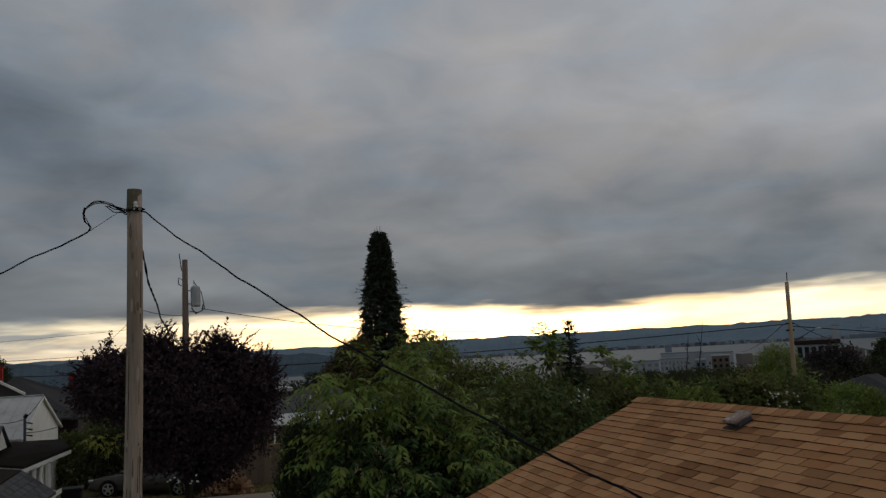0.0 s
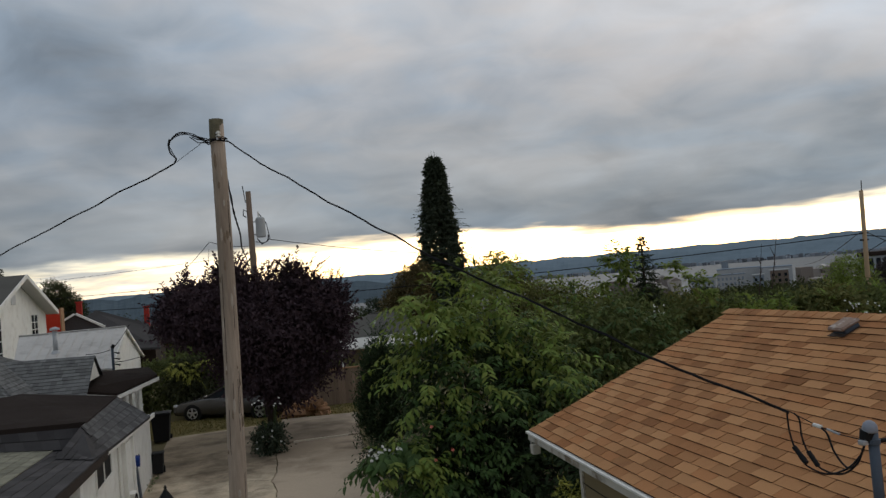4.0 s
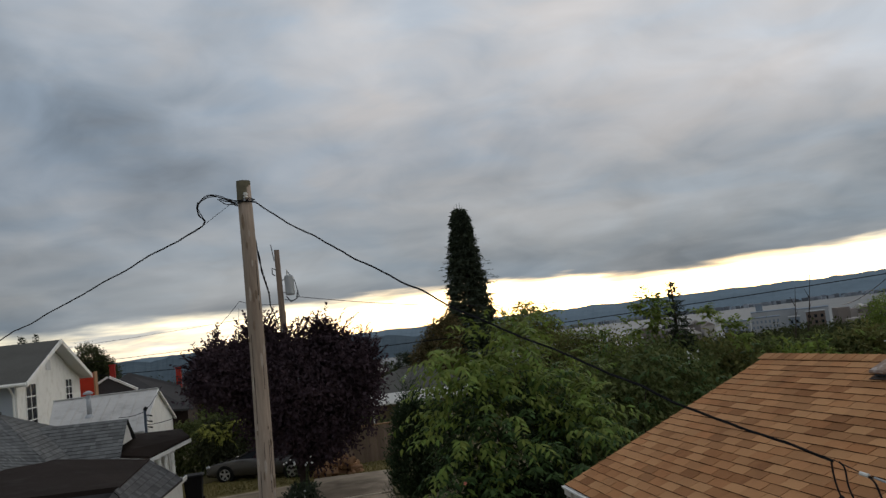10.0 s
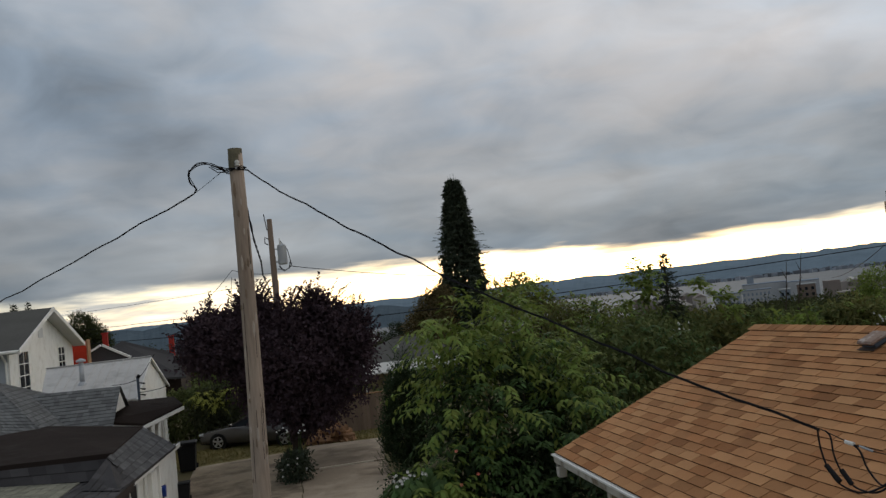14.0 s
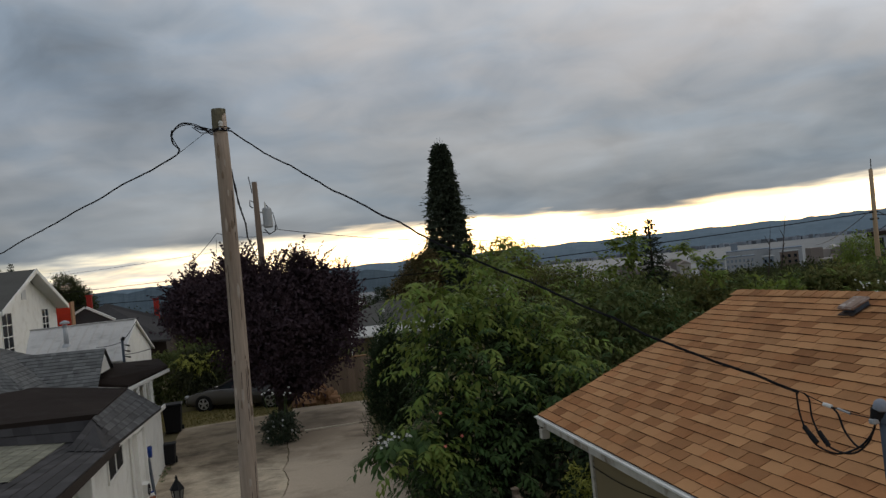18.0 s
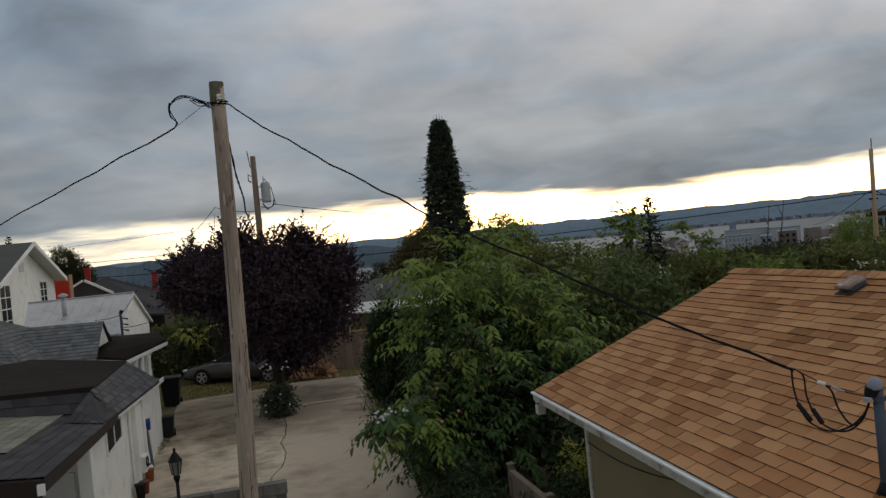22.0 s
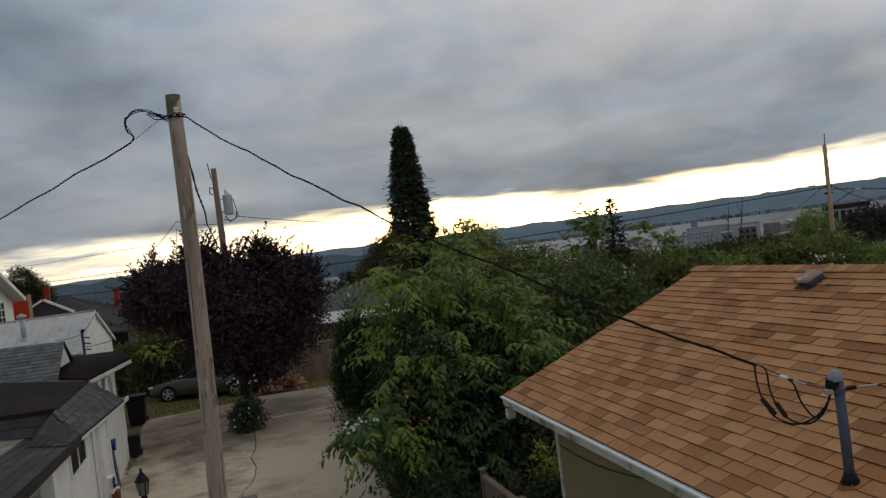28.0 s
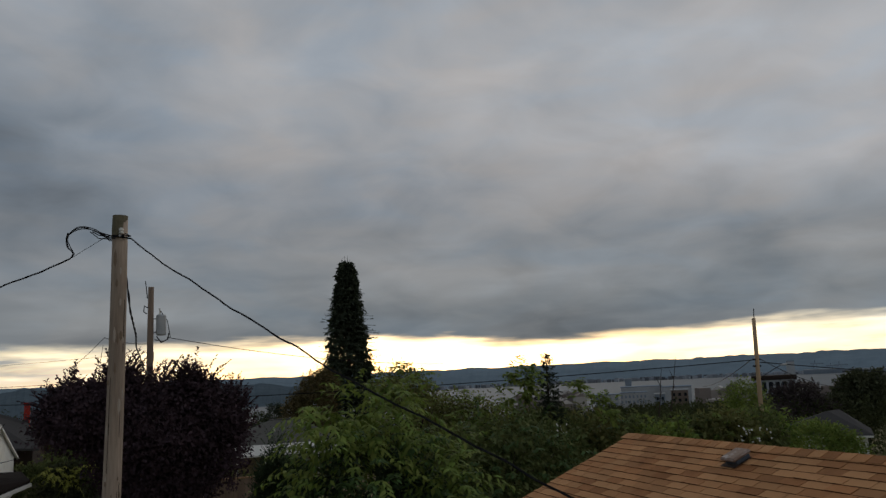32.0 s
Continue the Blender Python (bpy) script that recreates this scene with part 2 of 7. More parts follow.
M["white"] = material("weathered_white_paint", (0.82, 0.81, 0.76), 0.12, 0.75, 30.0, 1.3, 0.12, stain=(0.70, 0.68, 0.62))
M["fascia"] = material("peeling_white_paint", (0.54, 0.51, 0.45), 0.3, 0.85, 30.0, 2.2, 0.3, stain=(0.22, 0.17, 0.12), stain_at=0.48)
M["tan_wall"] = material("tan_stucco", (0.25, 0.20, 0.115), 0.15, 0.95, 60.0, 1.5, 0.2)
M["grey_wall"] = material("blue_grey_siding", (0.35, 0.38, 0.41), 0.14, 0.85, 30.0, 1.0, 0.1)
M["dark_roof"] = material("dark_grey_shingle", (0.060, 0.057, 0.058), 0.45, 0.95, 60.0, 1.5, 0.4, pick="island", pick_span=0.28)
M["grey_roof"] = material("weathered_grey_shingle", (0.135, 0.137, 0.135), 0.45, 0.95, 50.0, 1.4, 0.4, pick="island", pick_span=0.28)
M["skirt_roof"] = material("mid_grey_shingle", (0.102, 0.101, 0.102), 0.45, 0.95, 55.0, 1.4, 0.4, pick="island", pick_span=0.30)
M["green_roof"] = material("pale_green_grey_roofing", (0.215, 0.21, 0.16), 0.4, 0.95, 60.0, 1.6, 0.3, pick="island", pick_span=0.22, stain=(0.13, 0.125, 0.10), stain_at=0.52)
M["brown_roof"] = material("dark_brown_roofing", (0.030, 0.023, 0.020), 0.5, 0.9, 40.0, 0.7, 0.3, spec=0.03, stain=(0.045, 0.038, 0.034), stain_at=0.54)
M["brown_trim"] = material("dark_brown_fascia", (0.035, 0.025, 0.021), 0.3, 0.8, 40.0, 1.5, 0.2)
M["metal_roof"] = material("pale_metal_roof", (0.52, 0.505, 0.48), 0.25, 0.6, 20.0, 0.8, 0.05, stain=(0.38, 0.365, 0.345))
M["far_roof"] = material("grey_house_roof", (0.102, 0.099, 0.090), 0.30, 0.95, 10.0, 0.5, 0.2)
M["red"] = material("red_painted_brick", (0.48, 0.045, 0.022), 0.25, 0.85, 25.0, 2.0, 0.2)
M["brick_red"] = material("dark_red_brick", (0.36, 0.040, 0.030), 0.3, 0.9, 25.0, 2.0, 0.2)
M["glass"] = material("dark_window_glass", (0.02, 0.024, 0.03), 0.1, 0.12, 10.0, 1.0, 0.0, spec=0.06)
M["brown_wood"] = material("weathered_brown_boards", (0.24, 0.175, 0.13), 0.35, 0.9, 20.0, 2.0, 0.3, stretch=(1, 1, 0.12), pick="object", pick_span=0.2)
M["rail_wood"] = material("grey_brown_rail_wood", (0.22, 0.165, 0.12), 0.35, 0.9, 30.0, 3.0, 0.3)
M["log"] = material("split_firewood", (0.36, 0.21, 0.12), 0.4, 0.9, 20.0, 4.0, 0.4, pick="object", pick_span=0.35)
M["bark"] = material("dark_bark", (0.055, 0.042, 0.034), 0.4, 0.95, 20.0, 2.0, 0.5, stretch=(1, 1, 0.2))
M["plum"] = material("dark_purple_leaf", (0.074, 0.053, 0.063), 0.05, 0.95, 20.0, 0.8, 0.0, pick="leaf", pick_span=0.10, tint=(0.086, 0.055, 0.062), through_light=0.14, spec=0.03)
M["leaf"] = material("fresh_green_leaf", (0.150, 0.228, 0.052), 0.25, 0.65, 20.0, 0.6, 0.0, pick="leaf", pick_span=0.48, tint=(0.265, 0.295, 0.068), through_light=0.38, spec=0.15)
# Shaded copy of the fresh leaf green, painted on the cherry's inner shoots.
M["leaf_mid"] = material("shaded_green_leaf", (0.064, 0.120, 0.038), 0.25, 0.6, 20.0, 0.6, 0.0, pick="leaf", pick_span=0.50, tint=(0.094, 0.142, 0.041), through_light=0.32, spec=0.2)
M["leaf_dark"] = material("dark_green_leaf", (0.115, 0.150, 0.056), 0.3, 0.75, 20.0, 0.5, 0.0, pick="leaf", pick_span=0.40, tint=(0.16, 0.165, 0.058), through_light=0.30, spec=0.10)
M["leaf_yellow"] = material("yellow_green_leaf", (0.40, 0.40, 0.09), 0.25, 0.6, 20.0, 0.6, 0.0, pick="leaf", pick_span=0.35, tint=(0.22, 0.25, 0.05), through_light=0.30, spec=0.15)
M["leaf_brown"] = material("rusty_brown_leaf", (0.165, 0.118, 0.055), 0.3, 0.7, 20.0, 0.6, 0.0, pick="leaf", pick_span=0.4, tint=(0.10, 0.105, 0.045), through_light=0.25, spec=0.10)
M["needle"] = material("dark_needles", (0.052, 0.068, 0.048), 0.3, 0.75, 20.0, 0.6, 0.0, pick="leaf", pick_span=0.40, tint=(0.072, 0.084, 0.048), through_light=0.15, spec=0.10)
M["petal"] = material("white_petals", (0.75, 0.74, 0.70), 0.1, 0.7, 20.0, 1.0, 0.0, through_light=0.3)
M["pink"] = material("salmon_pink_petals", (0.75, 0.22, 0.16), 0.1, 0.7, 20.0, 1.0, 0.0, through_light=0.3)
# Blue haze of distance is painted into the hill and shore colours.
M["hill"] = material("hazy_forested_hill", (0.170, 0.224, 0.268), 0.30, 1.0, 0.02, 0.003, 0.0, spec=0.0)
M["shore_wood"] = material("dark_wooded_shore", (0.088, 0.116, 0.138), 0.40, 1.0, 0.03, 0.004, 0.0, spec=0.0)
M["water"] = material("pale_bay_water", (0.120, 0.135, 0.145), 0.25, 0.65, 0.05, 0.004, 0.0, spec=0.16)
# Distance haze is painted into the town's grey.
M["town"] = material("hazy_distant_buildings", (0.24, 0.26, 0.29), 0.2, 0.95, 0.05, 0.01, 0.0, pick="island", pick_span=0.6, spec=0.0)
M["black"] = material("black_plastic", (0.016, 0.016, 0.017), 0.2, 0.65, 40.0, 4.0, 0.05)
M["iron"] = material("black_cast_iron", (0.018, 0.018, 0.018), 0.25, 0.5, 60.0, 6.0, 0.1, metal=0.3)
M["lamp_glass"] = material("smoky_lamp_glass", (0.22, 0.21, 0.19), 0.1, 0.15, 20.0, 2.0, 0.0, spec=0.5)
M["paint_car"] = material("taupe_grey_car_paint", (0.085, 0.078, 0.072), 0.08, 0.25, 300.0, 1.0, 0.0, metal=0.35, spec=0.5)
M["tyre"] = material("tyre_rubber", (0.018, 0.018, 0.018), 0.2, 0.9, 60.0, 5.0, 0.1)
M["rim"] = material("alloy_rim", (0.55, 0.55, 0.56), 0.1, 0.3, 30.0, 3.0, 0.0, metal=0.8)
M["lens_clear"] = material("headlight_lens", (0.55, 0.56, 0.57), 0.05, 0.1, 20.0, 2.0, 0.0, spec=0.6)
M["blue"] = material("blue_tarp", (0.025, 0.06, 0.28), 0.15, 0.6, 30.0, 3.0, 0.1)
M["orange"] = material("orange_plastic", (0.26, 0.085, 0.035), 0.15, 0.5, 30.0, 3.0, 0.0)
M["crimson"] = material("faded_red_plastic", (0.18, 0.055, 0.042), 0.2, 0.5, 30.0, 3.0, 0.0)
M["pale_door"] = material("pale_grey_door", (0.60, 0.60, 0.59), 0.08, 0.7, 30.0, 1.2, 0.05)


# ---- mesh helpers ----
def finish(name, me, mat, parent=None, label="", smooth=False):
    me.materials.append(mat)
    if smooth:
        for p in me.polygons:
            p.use_smooth = True
    ob = new(name, me)
    if parent:
        ob.parent = parent
    if label:
        ob["label"] = label
    return ob


def part(name, bm, mat, parent=None, label="", smooth=False):
    """One mesh object from a bmesh, under a thing or a part."""
    me = bpy.data.meshes.new(name)
    bm.to_mesh(me)
    bm.free()
    return finish(name, me, mat, parent, label, smooth)


def raw(name, verts, faces, mat, parent=None, label="", smooth=False):
    me = bpy.data.meshes.new(name)
    me.from_pydata([tuple(v) for v in verts], [], [tuple(f) for f in faces])
    me.update()
    return finish(name, me, mat, parent, label, smooth)


def thing(name, label, category, at=(0, 0, 0), group="", kind=""):
    ob = new(name)
    ob.location = at
    ob.empty_display_size = 0.2
    return tagged(ob, label, category, group, kind)


def box(bm, lo, hi, bevel=0.0, m=None):
    verts = [bm.verts.new((x, y, z)) for x in (lo[0], hi[0]) for y in (lo[1], hi[1]) for z in (lo[2], hi[2])]
    faces = [bm.faces.new([verts[i] for i in f]) for f in ((0, 1, 3, 2), (4, 6, 7, 5), (0, 4, 5, 1), (2, 3, 7, 6), (0, 2, 6, 4), (1, 5, 7, 3))]
    if bevel:
        edges = list({e for f in faces for e in f.edges})
        made = bmesh.ops.bevel(bm, geom=edges, offset=bevel, segments=1, affect="EDGES")
        verts = list({v for f in made["faces"] for v in f.verts} | {v for v in verts if v.is_valid})
    if m is not None:
        bmesh.ops.transform(bm, matrix=m, verts=[v for v in verts if v.is_valid])
    return bm


def boxed(lo, hi, bevel=0.0, m=None):
    return box(bmesh.new(), lo, hi, bevel, m)


def ring_tube(bm, path, radii, sides=8, caps=True):
    """A round tube along points, with a radius for each."""
    path = [Vector(p) for p in path]
    loops, side = [], None
    for i, p in enumerate(path):
        ahead = (path[min(i + 1, len(path) - 1)] - path[max(i - 1, 0)]).normalized()
        if side is None:
            side = ahead.orthogonal().normalized()
        side = (side - ahead * side.dot(ahead)).normalized()
        other = ahead.cross(side)
        r = radii[i] if isinstance(radii, (list, tuple)) else radii
        loops.append([bm.verts.new(p + (side * math.cos(a) + other * math.sin(a)) * r) for a in (2 * math.pi * k / sides for k in range(sides))])
    for a, b in zip(loops, loops[1:]):
        for k in range(sides):
            bm.faces.new((a[k], a[(k + 1) % sides], b[(k + 1) % sides], b[k]))
    if caps:
        bm.faces.new(loops[0][::-1])
        bm.faces.new(loops[-1])
    return bm


def tube(path, radii, sides=8):
    return ring_tube(bmesh.new(), path, radii, sides)


def prism(bm, outline, lo, hi, axis):
    """An outline in the plane across an axis, drawn out from lo to hi."""
    def lay(p, d):
        return {"x": (d, p[0], p[1]), "y": (p[0], d, p[1]), "z": (p[0], p[1], d)}[axis]
    a, b = [bm.verts.new(lay(p, lo)) for p in outline], [bm.verts.new(lay(p, hi)) for p in outline]
    n = len(outline)
    bm.faces.new(a[::-1])
    bm.faces.new(b)
    for k in range(n):
        bm.faces.new((a[k], a[(k + 1) % n], b[(k + 1) % n], b[k]))
    bmesh.ops.recalc_face_normals(bm, faces=bm.faces[:])
    return bm


def slab(corners, thick):
    """A sheet over four corners, of the given thickness downwards."""
    bm = bmesh.new()
    top = [bm.verts.new(c) for c in corners]
    low = [bm.verts.new((c[0], c[1], c[2] - thick)) for c in corners]
    bm.faces.new(top)
    bm.faces.new(low[::-1])
    n = len(corners)
    for k in range(n):
        bm.faces.new((top[k], low[k], low[(k + 1) % n], top[(k + 1) % n]))
    bmesh.ops.recalc_face_normals(bm, faces=bm.faces[:])
    return bm


def smooth_path(pts, per=6):
    """A smooth curve through points."""
    pts = [Vector(p) for p in pts]
    out = []
    for i in range(len(pts) - 1):
        a, b, c, d = pts[max(i - 1, 0)], pts[i], pts[i + 1], pts[min(i + 2, len(pts) - 1)]
        for k in range(per):
            t = k / per
            out.append(0.5 * (2 * b + (c - a) * t + (2 * a - 5 * b + 4 * c - d) * t**2 + (3 * b - a - 3 * c + d) * t**3))
    return out + [pts[-1]]


def sag(a, b, drop, n=18, wiggle=0.0, seed=0):
    a, b, rng = Vector(a), Vector(b), random.Random(seed)
    out = []
    for k in range(n + 1):
        f = k / n
        p = a.lerp(b, f)
        p.z -= drop * 4 * f * (1 - f)
        if 0 < k < n and wiggle:
            p += Vector((rng.uniform(-1, 1), rng.uniform(-1, 1), rng.uniform(-1, 1))) * wiggle
        out.append(p)
    return out


# ---- plants ----
def leaf_mesh(name, centres, outward, size, mat, parent, rng, droop=0.5, per=8, spread=0.3, narrow=0.42, label="", scatter=0.2):
    """Sprays of folded leaves round twig points: per leaves on each drooping twig."""
    n = len(centres)
    c = np.repeat(np.asarray(centres, float), per, 0)
    out = np.repeat(np.asarray(outward, float), per, 0)
    m = n * per
    f = np.tile(np.linspace(0, 1, per), n)[:, None]
    c = c + out * (f - 0.3) * spread * 1.5 + np.array([0, 0, -1.0]) * droop * spread * f**2 + rng.normal(0, spread * scatter, (m, 3))
    along = out * 0.7 + rng.normal(0, 3.0 * scatter, (m, 3)) + np.array([0, 0, -droop])
    along /= np.linalg.norm(along, axis=1, keepdims=True)
    side = np.cross(along, rng.normal(0, 0.5, (m, 3)) + np.array([0, 0, 1.0]))
    side /= np.linalg.norm(side, axis=1, keepdims=True) + 1e-9
    up = np.cross(side, along)
    length = size * rng.uniform(0.65, 1.25, (m, 1))
    v = np.stack([c, c + along * length * 0.45 + side * length * narrow / 2 + up * length * 0.10, c + along * length - up * length * 0.12, c + along * length * 0.45 - side * length * narrow / 2 + up * length * 0.10], 1).reshape(-1, 3)
    i = np.arange(m)[:, None] * 4
    faces = np.concatenate([i + [0, 1, 2], i + [0, 2, 3]], 1).reshape(-1, 3)
    me = bpy.data.meshes.new(name)
    me.vertices.add(len(v))
    me.vertices.foreach_set("co", v.ravel())
    me.loops.add(faces.size)
    me.loops.foreach_set("vertex_index", faces.ravel())
    me.polygons.add(len(faces))
    me.polygons.foreach_set("loop_start", np.arange(0, faces.size, 3))
    me.update(calc_edges=True)
    return finish(name, me, mat, parent, label)


def leaf_shoots(name, starts, ways, length, per, size, mat, parent, rng, arch=0.55, narrow=0.40, hang=0.75):
    """Arching shoots with paired leaves that hang from them."""
    n = len(starts)
    f = np.linspace(0.12, 1.0, per)[None, :, None]
    ln = (np.asarray(length, float).reshape(-1, 1) * rng.uniform(0.6, 1.25, (n, 1)))[:, :, None]
    w = np.asarray(ways, float)[:, None, :]
    c = np.asarray(starts, float)[:, None, :] + w * ln * f + np.array([0, 0, -1.0]) * arch * ln * f**2.2
    side = np.cross(w, [0, 0, 1.0])
    side /= np.linalg.norm(side, axis=2, keepdims=True) + 1e-9
    flip = np.where(np.arange(per) % 2, 1.0, -1.0)[None, :, None]
    along = side * flip * 0.75 + w * 0.65 + np.array([0, 0, -hang]) + rng.normal(0, 0.22, (n, per, 3))
    along /= np.linalg.norm(along, axis=2, keepdims=True)
    across = np.cross(along, np.array([0, 0, 1.0]) + w * 0.4 + rng.normal(0, 0.25, (n, per, 3)))
    across /= np.linalg.norm(across, axis=2, keepdims=True) + 1e-9
    up = np.cross(across, along)
    big = size * rng.uniform(0.7, 1.2, (n, per, 1)) * (1.1 - 0.35 * f)
    v = np.stack([c, c + along * big * 0.40 + across * big * narrow / 2 + up * big * 0.06, c + along * big * 0.75 + across * big * narrow * 0.32, c + along * big - up * big * 0.12, c + along * big * 0.75 - across * big * narrow * 0.32, c + along * big * 0.40 - across * big * narrow / 2 + up * big * 0.06], 2).reshape(-1, 3)
    i = np.arange(n * per)[:, None] * 6
    faces = np.concatenate([i + [0, 1, 5], i + [1, 2, 5], i + [2, 4, 5], i + [2, 3, 4]], 1).reshape(-1, 3)
    me = bpy.data.meshes.new(name)
    me.vertices.add(len(v))
    me.vertices.foreach_set("co", v.ravel())
    me.loops.add(faces.size)
    me.loops.foreach_set("vertex_index", faces.ravel())
    me.polygons.add(len(faces))
    me.polygons.foreach_set("loop_start", np.arange(0, faces.size, 3))
    me.update(calc_edges=True)
    return finish(name, me, mat, parent)


def shoot_points(blobs, rng, low=0.15):
    """Starts and ways for shoots that break out of the crown's lobes."""
    starts, ways = [], []
    for x, y, z, rx, ry, rz, n in blobs:
        u = rng.normal(0, 1, (n, 3))
        u /= np.linalg.norm(u, axis=1, keepdims=True)
        p = u * rng.uniform(0.45, 0.95, (n, 1)) * [rx, ry, rz] + [x, y, z]
        w = u * [1.0, 1.0, 0.55] + rng.normal(0, 0.25, (n, 3)) + [0, 0, 0.42]
        w /= np.linalg.norm(w, axis=1, keepdims=True)
        keep = p[:, 2] > low
        starts.append(p[keep])
        ways.append(w[keep])
    return np.concatenate(starts), np.concatenate(ways)


def broadleaf(name, label, base, blobs, leaf, mat, seed, trunk=0.12, per=8, spread=0.3, droop=0.5, category="tree", limbs=14, group="", fork=0.35, bark="bark", narrow=0.42, kind="", scatter=0.2, inner=0.25):
    """A tree or shrub: tapered trunk, limbs that reach into the crown's lobes, and leaf sprays; blobs: (x, y, z, rx, ry, rz, sprays)."""
    rng = np.random.default_rng(seed)
    root = thing(name, label, category, base, group, kind)
    b = Vector(base)
    pts, outs, limb_ends = [], [], []
    total = sum(q[6] for q in blobs)
    mean = sum((Vector(q[:3]) * q[6] for q in blobs), Vector()) / total
    for x, y, z, rx, ry, rz, n in blobs:
        u = rng.normal(0, 1, (n, 3))
        u /= np.linalg.norm(u, axis=1, keepdims=True)
        lobes = rng.normal(0, 1, (9, 3))
        lobes /= np.linalg.norm(lobes, axis=1, keepdims=True)
        bulge = 0.80 + 0.30 * np.clip((u @ lobes.T).max(1), 0, 1) ** 3
        r = rng.uniform(inner, 1.0, (n, 1)) ** 0.42 * bulge[:, None] * rng.uniform(0.92, 1.06, (n, 1))
        p = u * r * [rx, ry, rz] + [x, y, z]
        keep = p[:, 2] > 0.12 + 0 * base[2]
        pts.append(p[keep])
        o = u * 0.8 + rng.normal(0, 0.35, (n, 3)) + [0, 0, 0.15]
        outs.append((o / np.linalg.norm(o, axis=1, keepdims=True))[keep])
        for k in range(max(2, round(limbs * n / total))):
            limb_ends.append(Vector(p[int(rng.integers(n))]))
    pts, outs = np.concatenate(pts), np.concatenate(outs)
    fork_at = b.lerp(Vector((mean.x, mean.y, mean.z)), fork)
    bm = bmesh.new()
    top = b.lerp(mean, 0.95) + Vector((0, 0, 0.1))
    path = [b + Vector((0, 0, -0.1)), b.lerp(fork_at, 0.5), fork_at, fork_at.lerp(top, 0.5), top]
    path = [p + Vector(rng.normal(0, 0.25 * trunk, 3)) * (0 < i) - b for i, p in enumerate(path)]
    ring_tube(bm, path, [trunk * 1.25, trunk, trunk * 0.85, trunk * 0.5, trunk * 0.2], 8)
    part("trunk", bm, M[bark], root, smooth=True)
    for end in limb_ends:
        start = path[2].lerp(path[3], float(rng.uniform(-0.3, 1.0))) + b
        mid = start.lerp(end, 0.5) + Vector((0, 0, 0.12 * (end - start).length))
        part("limb", tube([start - b, mid - b, end - b], [trunk * 0.34, trunk * 0.2, trunk * 0.05], 5), M[bark], root, smooth=True)
    leaf_mesh("crown", pts - np.array(base), outs, leaf, mat, root, rng, droop, per, spread, narrow, "", scatter)
    return root


def conifer(name, label, base, height, width, seed, mat=None, tiers=46, crown_from=0.06, category="tree", blunt=0.0, group="", kind=""):
    """A spruce: a straight trunk and tiers of drooping boughs hung with short sprays."""
    rng = np.random.default_rng(seed)
    root = thing(name, label, category, base, group, kind)
    part("trunk", tube([(0, 0, -0.2), (0, 0, height * 0.5), (0, 0, height * 0.98)], [width * 0.055, width * 0.035, 0.02], 8), M["bark"], root, smooth=True)
    pts, outs = [], []
    for k in range(tiers):
        f = crown_from + (1 - crown_from) * k / (tiers - 1)
        reach = width / 2 * ((1 - f) ** 0.75 * (1 - blunt) + blunt * (1 - f**14)) * rng.uniform(0.9, 1.06)
        boughs = max(4, int(11 * (0.35 + reach / (width / 2))))
        for j in range(boughs):
            a = 2 * math.pi * (j + rng.uniform(0, 0.8)) / boughs
            long = reach * rng.uniform(0.72, 1.08)
            count = max(2, int(7 * long / (width / 2) + 2))
            for s in range(count):
                d = long * (s + rng.uniform(0.3, 1)) / count
                z = f * height - 0.16 * d - 0.20 * d * d / max(width / 2, 0.1) + rng.normal(0, 0.012 * width)
                pts.append((math.cos(a) * d, math.sin(a) * d, max(z, 0.1)))
                outs.append((math.cos(a) * 0.9, math.sin(a) * 0.9, 0.30 if s == count - 1 else -0.1))
    leaf_mesh("crown", pts, outs, width * 0.062, mat or M["needle"], root, rng, 0.12, 9, width * 0.055, 0.20, "", 0.13)
    return root


def feathery(name, base, spires, size, mat, parent, seed, per=16):
    """Upright soft sprays: shoots that climb a slim spire."""
    rng = np.random.default_rng(seed)
    starts, ways = [], []
    for x, y, z0, z1, r, n in spires:
        f = rng.uniform(0, 1, n)
        a = rng.uniform(0, 2 * math.pi, n)
        w = r * (1.05 - f) ** 0.6 * rng.uniform(0.35, 1.0, n)
        starts.append(np.stack([x + np.cos(a) * w, y + np.sin(a) * w, z0 + (z1 - z0) * f], 1))
        q = np.stack([np.cos(a) * 0.55, np.sin(a) * 0.55, np.ones(n)], 1) + rng.normal(0, 0.15, (n, 3))
        ways.append(q / np.linalg.norm(q, axis=1, keepdims=True))
    ob = leaf_shoots(name, np.concatenate(starts) - np.array(base), np.concatenate(ways), 0.5, per, size, mat, parent, rng, 0.05, 0.25, -0.1)
    ob["kind"] = "stuff"
    return ob

# ---- ground, water and distance ----
EYE = Vector((-3.85, -10.95, 4.9))


def fall(x, y):
    """Height of the ground: level round the yards, then down the hillside to the bay."""
    s = 0.85 * y + 0.53 * x - 24.0
    if s <= 0:
        return 0.0
    return max(-53.0, -0.062 * s * min(1.0, s / 30.0))


def bearing(az, r, z=0.0):
    a = radians(az)
    return (EYE.x + math.sin(a) * r, EYE.y + math.cos(a) * r, z)


